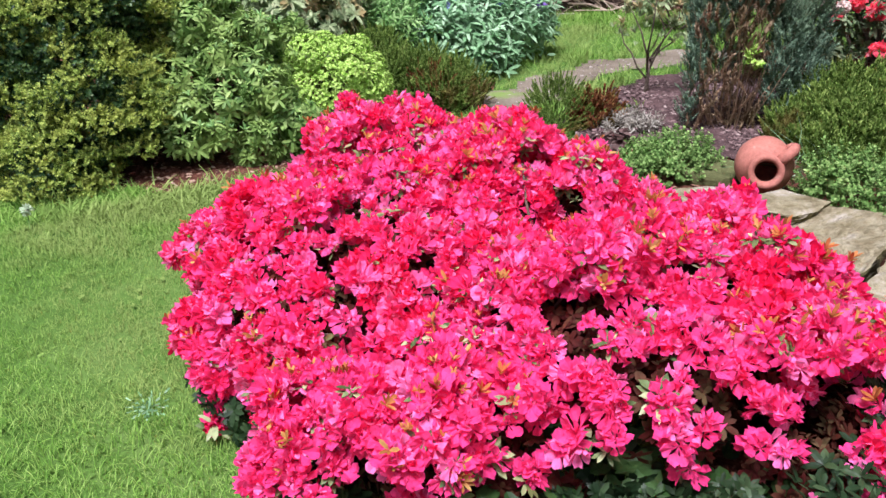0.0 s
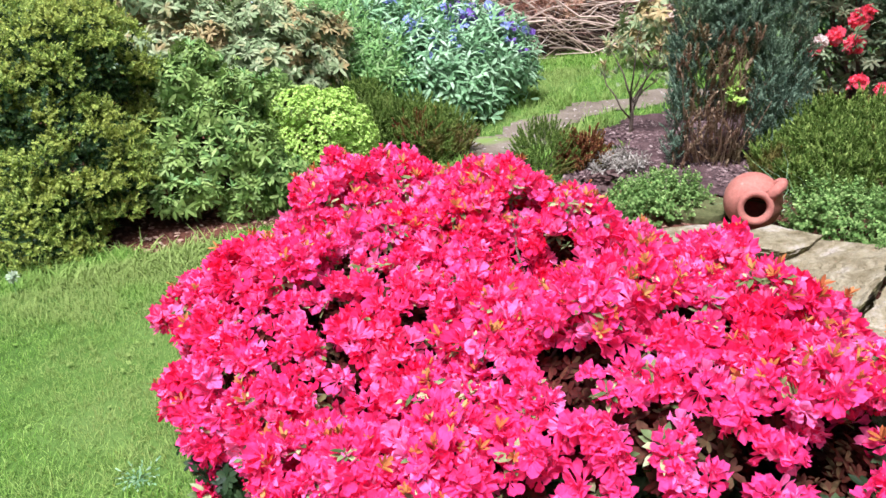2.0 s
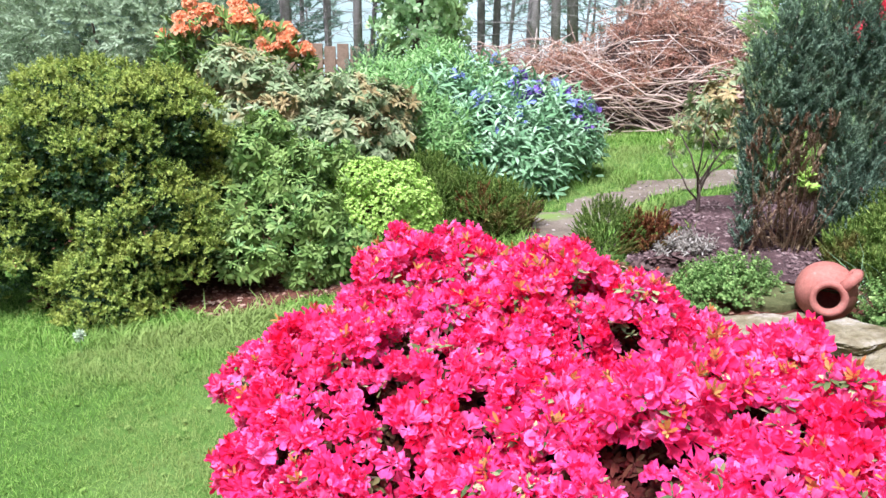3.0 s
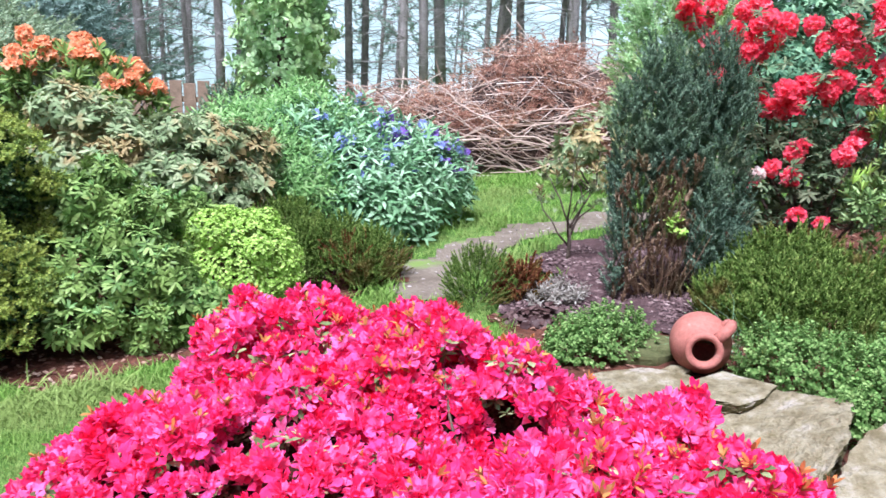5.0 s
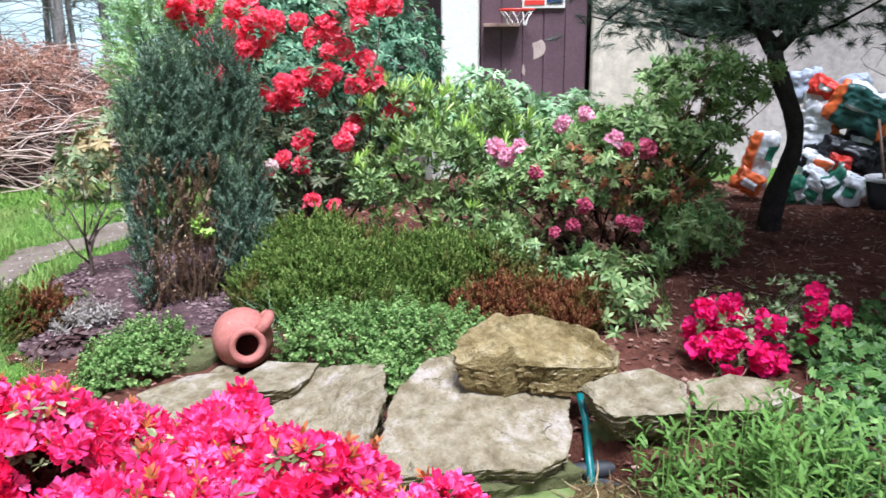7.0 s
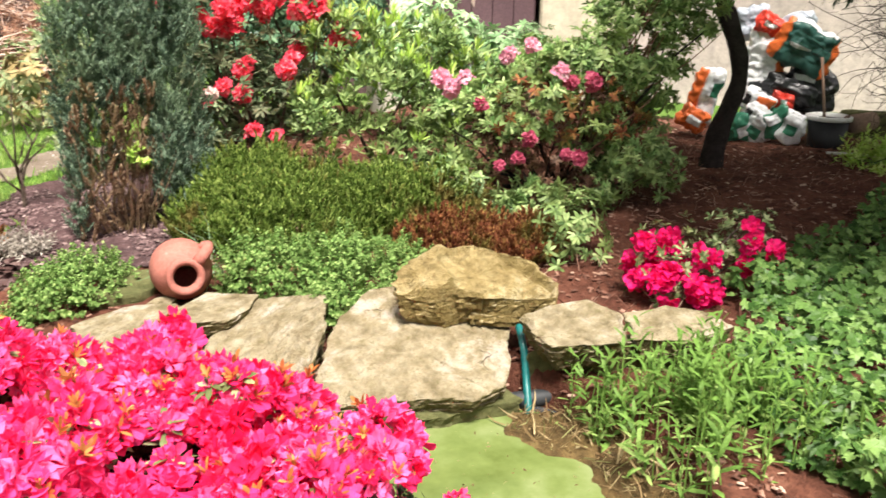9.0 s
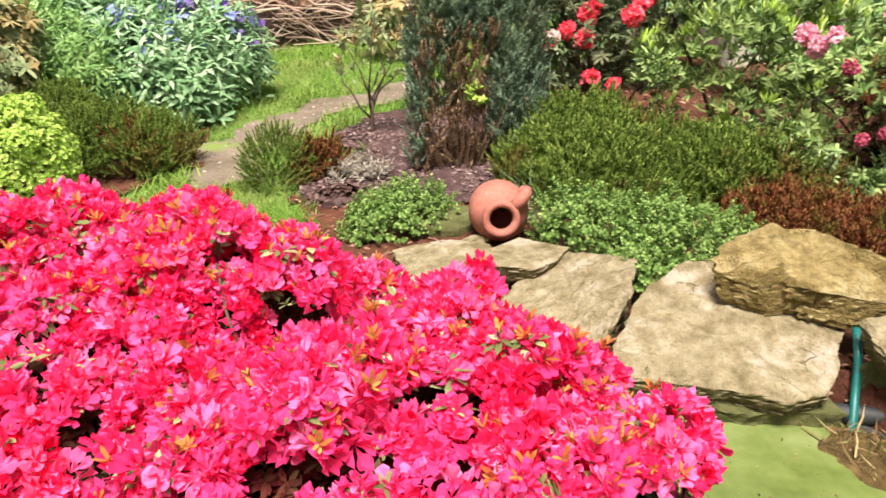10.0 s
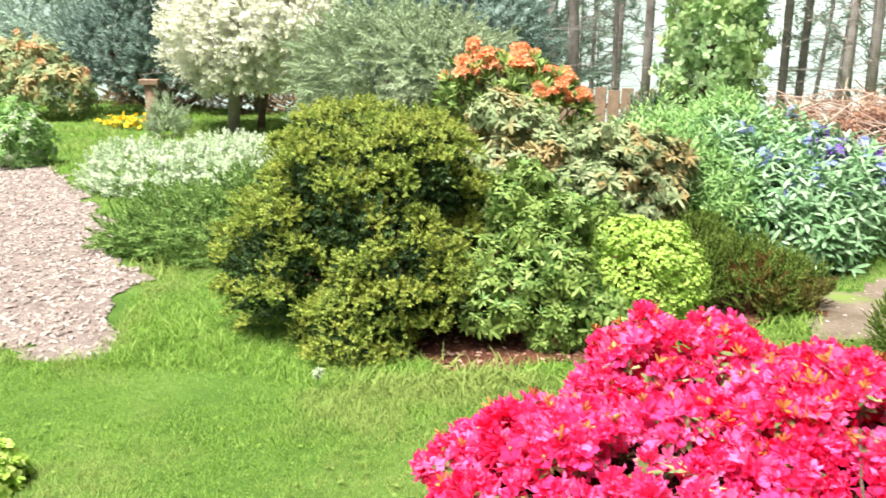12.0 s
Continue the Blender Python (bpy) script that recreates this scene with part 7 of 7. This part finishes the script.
part("needles", scatter(S_PINE, A(tufts), A(ways), rt.uniform(0.09, 0.15, len(tufts)), rt), M_PINE, pine, kind="stuff")

# ---- dead twigs of a conifer at the house corner ----
dead = thing("conifer_skirt", (6.0, 2.6, gz(6.0, 2.6)), "dark conifer whose low twigs hang bare in front of the wall", "conifer")
part("trunk", tube([(6.1, 2.5, 0.0), (6.12, 2.52, 1.5), (6.1, 2.5, 3.4)], (0.09, 0.07, 0.04), 9), M_BARK_D, dead, smooth=True)
tw = []
for k in range(520):
    s = A([6.1, 2.5, rt.uniform(0.75, 1.75)])
    d = unit(A([rt.uniform(-1.0, 0.1), rt.uniform(-0.4, 1.1), rt.uniform(-0.35, 0.15)]))
    p0 = s + d * rt.uniform(0.2, 0.95)
    d2 = unit(d + rt.normal(0, 0.55, 3))
    tw.append(limb(p0, p0 + d2 * rt.uniform(0.2, 0.55) + A([0, 0, -0.05]), 0.0035, 0.0012, 0.25, 6, rt, 3))
part("bare_growth", join(*tw), M_BARK_D, dead, kind="stuff")
Q, NQ = lobe_points([(6.1, 2.3, 2.4, 0.85, 0.85, 0.8), (5.51, 2.48, 1.29, 0.42, 0.42, 0.36), (5.19, 2.88, 1.49, 0.35, 0.35, 0.25)], 2600, rt, (0.3, 1.05))
part("needles", scatter(S_YEW, Q, NQ + A([0, 0, -0.3]), rt.uniform(0.14, 0.22, len(Q)), rt), M_PINE, dead, kind="stuff")

# out of view needle masses and limbs, added to shade the soil below
Q, NQ = lobe_points([(4.3, 1.9, 2.75, 0.9, 0.8, 0.5), (3.6, 1.8, 2.7, 1.0, 0.9, 0.45), (4.5, 1.7, 2.8, 0.9, 0.9, 0.45), (3.3, 1.5, 2.75, 0.8, 0.7, 0.4)], 4000, rt, (0.3, 1.05), floor=False, low=-0.95)
for q in ((4.3, 1.9, 2.75), (3.6, 1.8, 2.7), (4.5, 1.7, 2.8)):
    part("limb", limb(forks[2], A(q), 0.035, 0.012, 0.08, 7, rt, 6), M_BARK_D, pine, smooth=True)
part("shading_canopy", scatter([sprig(34, 0.7, 0.5, 0.055, 0.75, rt, True, 0.1) for _ in range(4)], Q, NQ * 0.4 + rt.normal(0, 0.6, Q.shape), rt.uniform(0.22, 0.36, len(Q)), rt), M_PINE, pine, kind="stuff")

# ---- far left: gravel path side ----
shrub("prostrate_juniper", "low spreading green juniper over the gravel's edge", "juniper", (-4.3, 5.1), [(-4.35, 5.0, -0.10, 0.75, 0.45, 0.30), (-3.9, 5.2, 0.0, 0.55, 0.45, 0.38), (-4.8, 4.85, -0.15, 0.45, 0.28, 0.18)], S_YEW, 1500, 0.14, M_COVER, M_BARK, 6, 0.1, 0.45, (0.6, 1.06), 227, "", 0.01)
shrub("white_edging_plant", "low mound of white variegated leaves by the gravel", "ground cover", (-6.25, 6.9), [(-6.75, 6.6, -0.1, 0.75, 0.55, 0.38), (-5.85, 6.9, -0.05, 0.85, 0.6, 0.42), (-5.25, 6.7, 0, 0.6, 0.5, 0.38)], S_COVER, 3000, 0.085, M_WHITE, M_FRESH, 5, 0.5, 0.35, (0.75, 1.05), 229, "", 0.008)
tr, Pt, Nt = shrub("variegated_tree", "small rounded tree with cream variegated leaves", "tree", (-9.65, 11.9), [(-9.7, 11.9, 1.35, 1.55, 1.4, 0.95), (-8.95, 11.6, 1.3, 1.1, 1, 0.8), (-10.55, 12.2, 1.2, 0.9, 0.9, 0.7), (-9.55, 11.9, 2.1, 1.2, 1, 0.6), (-9.5, 11.7, 0.80, 1.15, 1.0, 0.50), (-8.15, 11.5, 1.55, 1.0, 0.9, 0.75)], S_BOX, 6200, 0.17, M_CREAM, M_BARK, 0, 0.2, 0.45, (0.7, 1.06), 233, "", 0.014, 0.1)
part("trunk", tube([(-9.65, 11.9, -0.3), (-9.6, 11.9, 0.1), (-9.45, 11.85, 0.5), (-9.55, 11.9, 1.0)], (0.075, 0.06, 0.055, 0.045), 9), M_BARK, tr, smooth=True)
shrub("tall_cypress", "tall dark grey green cypress beyond the lawn", "cypress", (-13.6, 13.4), [(-13.6, 13.4, 1.0, 1.1, 1.0, 1.5), (-13.4, 13.4, 2.6, 0.95, 0.9, 1.6), (-12.7, 13.8, 1.4, 0.9, 0.9, 1.5), (-14.6, 13.0, 0.9, 0.9, 0.9, 1.1), (-13.2, 13.5, 4.0, 0.7, 0.7, 1.3)], S_YEW, 2600, 0.32, M_CYP, M_BARK, 5, 0.5, 0.4, (0.7, 1.05), 239, "", 0.08)
la, Pl, Nl = shrub("peach_azalea", "spreading azalea with faded peach flowers", "azalea", (-14.8, 11.3), [(-14.9, 11.3, 0.55, 1.1, 0.8, 0.8), (-14.0, 11.2, 0.3, 0.8, 0.7, 0.6)], S_RHODO, 500, 0.16, M_TAWNY, M_BARK, 6, 0.3, 0.4, (0.6, 1.05), 241)
tops = Pl[Nl[:, 2] > 0.4][:30]
heads("flower_head", S_REDTRUSS, tops, np.array([0.4, -0.5, 0.7]) + rt.normal(0, 0.3, tops.shape), rt.uniform(1.2, 2.0, len(tops)), leafy("peach_petal", (0.70, 0.40, 0.22), (0.80, 0.52, 0.30), (0.85, 0.66, 0.45)), la, rt, "faded peach flower head")
wf, Pw, Nw = shrub("white_flowering_shrub", "green shrub with white flowers beside the gravel path", "shrub", (-9.35, 6.95), [(-9.4, 6.95, 0.05, 0.55, 0.5, 0.55)], S_RHODO, 260, 0.11, M_FRESH, M_BARK, 5, 0.3, 0.4, (0.6, 1.05), 251)
tops = Pw[(Nw[:, 0] > 0.1)][:40]
heads("flower_head", S_TRUSS, tops, A([0.7, -0.3, 0.5]) + rt.normal(0, 0.3, tops.shape), rt.uniform(1.2, 1.9, len(tops)), M_WHITE, wf, rt, "white flower head")
yf, Pf, Nf = shrub("yellow_flowers", "flat patch of yellow flowers on the lawn", "flowers", (-11.6, 10.9), [(-11.6, 10.9, -0.22, 0.75, 0.45, 0.22)], S_COVER, 90, 0.08, M_COVER, M_FRESH, 3, 0.6, 0.3, (0.6, 1.0), 257)
heads("flower", [petal_flower(0.05, rt, 6) for _ in range(3)], Pf + A([0, 0, 0.05]), np.array([0, 0, 1.0]) + rt.normal(0, 0.4, Pf.shape), rt.uniform(0.8, 1.5, len(Pf)), M_YELLOW, yf, rt, "bright yellow flower")
shrub("dwarf_conifer", "small blue green conifer on the lawn", "conifer", (-10.0, 10.1), [(-10.0, 10.1, 0.0, 0.30, 0.30, 0.45)], S_YEW, 260, 0.13, M_JUN, M_BARK, 3, 0.6, 0.3, (0.4, 1.05), 263)
for k, (x, y, s) in enumerate([(-5.35, 5.55, 0.12), (-5.15, 5.5, 0.16), (-5.6, 5.5, 0.09)]):
    single("stone", stone((x, y, gz(x, y) - 0.02), (s, s * 0.7, s * 1.5), k, (0, 0), 80 + k), M_ROCK_Y, (x, y, gz(x, y)), "small sandstone piece at the gravel's edge", "stone", "", False, "stones by the gravel")
ps = thing("wooden_post", (-11.0, 10.75, -0.22), "weathered wooden post with a small cap", "post")
part("shaft", tube([(-11.0, 10.75, -0.3), (-11.02, 10.75, 0.55)], (0.10, 0.09), 10), M_TIMBER, ps, smooth=True)
part("cap", box((-11.02, 10.75, 0.60), (0.30, 0.26, 0.09), 0.6), M_TIMBER, ps)
shrub("lime_shrub", "lime green shrub on the lawn's edge", "shrub", (-2.55, 1.95), [(-2.60, 1.93, -0.12, 0.16, 0.15, 0.14)], S_LIME, 420, 0.035, M_LIME, M_BARK, 3, 0.4, 0.3, (0.7, 1.05), 269)
thistle = thing("thistle_rosette", (-0.92, 1.77, -0.03), "flat silvery thistle rosette in the lawn", "weed")
part("leaves", scatter([sprig(9, 1.0, 0.30, 0.10, 0.9, rt)], np.tile([-0.92, 1.77, -0.005], (11, 1)), A([[math.cos(t), math.sin(t), 0.22] for t in np.arange(11) * 0.571]), rt.uniform(0.05, 0.085, 11), rt), M_SILVER, thistle)
clock = thing("dandelion", (-2.0, 3.08, -0.13), "dandelion gone to seed in the lawn", "weed")
part("stalk", tube([(-2.0, 3.08, -0.14), (-2.0, 3.08, -0.03)], (0.003, 0.002), 5), M_FRESH, clock)
Q = unit(rt.normal(0, 1, (70, 3)))
part("seed_head", scatter([blade(1.0, 0.35, 0.0)], A([-2.0, 3.08, -0.02]) + Q * 0.004, Q, np.full(70, 0.03), rt), M_WHITE, clock)

# ---- wood behind ----
rw = np.random.default_rng(271)


def wood_tree(seed, H, r0):
    """A bare lower trunk with dead snags and a thin crown."""
    r = np.random.default_rng(seed)
    ob = thing("wood_tree", (0, 0, 0), "slender bare trunked tree of the wood behind", "tree", "trees of the wood")
    top = A([r.normal(0, 0.25), r.normal(0, 0.25), H])
    pts = A([top * f + A([0.06 * math.sin(5 * f + seed), 0.06 * math.cos(4 * f), 0]) for f in np.linspace(0, 1, 9)])
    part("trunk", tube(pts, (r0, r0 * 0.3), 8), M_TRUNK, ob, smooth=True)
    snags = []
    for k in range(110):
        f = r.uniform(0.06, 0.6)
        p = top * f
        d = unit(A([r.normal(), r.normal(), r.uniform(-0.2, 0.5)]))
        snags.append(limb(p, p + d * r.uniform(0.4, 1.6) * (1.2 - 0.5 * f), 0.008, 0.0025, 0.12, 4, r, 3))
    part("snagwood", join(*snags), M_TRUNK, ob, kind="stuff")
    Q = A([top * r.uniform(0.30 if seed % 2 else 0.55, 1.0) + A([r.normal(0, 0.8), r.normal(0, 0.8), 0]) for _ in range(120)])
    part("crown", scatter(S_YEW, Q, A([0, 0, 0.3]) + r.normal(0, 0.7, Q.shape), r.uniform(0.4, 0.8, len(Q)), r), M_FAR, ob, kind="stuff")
    return ob


kinds = [wood_tree(300 + k, 10.5 + k * 0.7, 0.05 + 0.013 * k) for k in range(5)]
spots = []
for k in range(62):
    az_, d = rw.uniform(-0.55, 0.75), rw.uniform(14.5, 34)
    spots.append((-d * math.sin(az_), d * math.cos(az_)))
spots += [(-0.55, 14.0), (-0.30, 14.4), (0.05, 15.0), (0.75, 14.6), (0.95, 14.9), (-3.0, 14.2), (-3.9, 15.2), (2.1, 14.6), (2.4, 15.0), (3.0, 15.4), (-2.3, 16.0), (1.5, 16.5), (-5.2, 14.5), (-4.6, 16.0)]
for k, (x, y) in enumerate(spots):
    z = gz(x, y) - 0.1
    m4 = pose(x, y, z, rw.uniform(-2, 2), rw.uniform(-2, 2), rw.uniform(0, 360))
    if k < 5:
        kinds[k].matrix_basis = m4
    else:
        copy_thing(kinds[k % 5], m4)
fence = thing("board_fence", (-4.2, 12.6, 0.0), "low weathered board fence at the edge of the wood", "fence")
for k in range(16):
    x = -5.6 + 0.2 * k
    part("board", box((x, 12.6, 0.25), (0.17, 0.025, 0.9 + 0.04 * math.sin(3 * k))), M_TIMBER, fence)
part("rail", box((-4.1, 12.64, 0.45), (3.3, 0.05, 0.08)), M_TIMBER, fence)
hb = thing("hedge", (-8.0, 17.5, -0.2), "grey green hedge and undergrowth along the wood", "hedge", "", "stuff")
Q, NQ = lobe_points([(-7.5, 17.0, 0.5, 2.2, 1.0, 1.8), (-11.5, 17.5, 0.6, 2.6, 1.0, 2.2), (-15.5, 17.0, 0.8, 2.6, 1.2, 2.6), (-19.5, 15.0, 0.9, 2.6, 1.5, 3.0), (-22, 11.0, 0.9, 2.2, 2.6, 3.2), (6.8, 15.5, 0.2, 2.6, 1.0, 1.8), (4.6, 13.8, 0.4, 1.6, 0.9, 1.6)], 5200, rw, (0.5, 1.08), floor=False, lump=0.15, low=-0.3)
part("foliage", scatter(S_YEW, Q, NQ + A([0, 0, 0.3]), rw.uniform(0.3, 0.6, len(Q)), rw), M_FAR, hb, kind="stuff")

lh = thing("low_hedge", (-11.0, 14.3, -0.25), "low brown hedge along the far side of the lawn", "hedge", "", "stuff")
Q, NQ = lobe_points([(-8.5, 14.4, 0.0, 1.8, 0.4, 0.55), (-11.5, 14.6, 0.0, 2.0, 0.4, 0.6), (-14.8, 14.4, 0.0, 2.0, 0.5, 0.7), (-6.2, 14.0, 0.0, 1.2, 0.4, 0.6)], 1500, rw, (0.4, 1.05), floor=False)
part("foliage", scatter(S_YEW, Q, NQ + A([0, 0, 0.4]), rw.uniform(0.16, 0.3, len(Q)), rw), M_DRY, lh, kind="stuff")

# ---- distant backdrop, haze painted in and glowing ----
th = np.linspace(0, 2 * math.pi, 97)[:-1]
k = np.arange(96)
V = np.concatenate([np.stack([140 * np.cos(th), 140 * np.sin(th), 0 * th - 40], -1), np.stack([140 * np.cos(th), 140 * np.sin(th), 16 + 5 * np.sin(3 * th) + 2 * np.sin(11 * th)], -1)])
T = np.concatenate([np.stack([k, (k + 1) % 96, 96 + (k + 1) % 96], 1), np.stack([k, 96 + (k + 1) % 96, 96 + k], 1)])
single("backdrop", (V, T), M_MIST, (0, 0, 0), "pale glowing hillside backdrop with distance haze painted in", "backdrop", "structure")
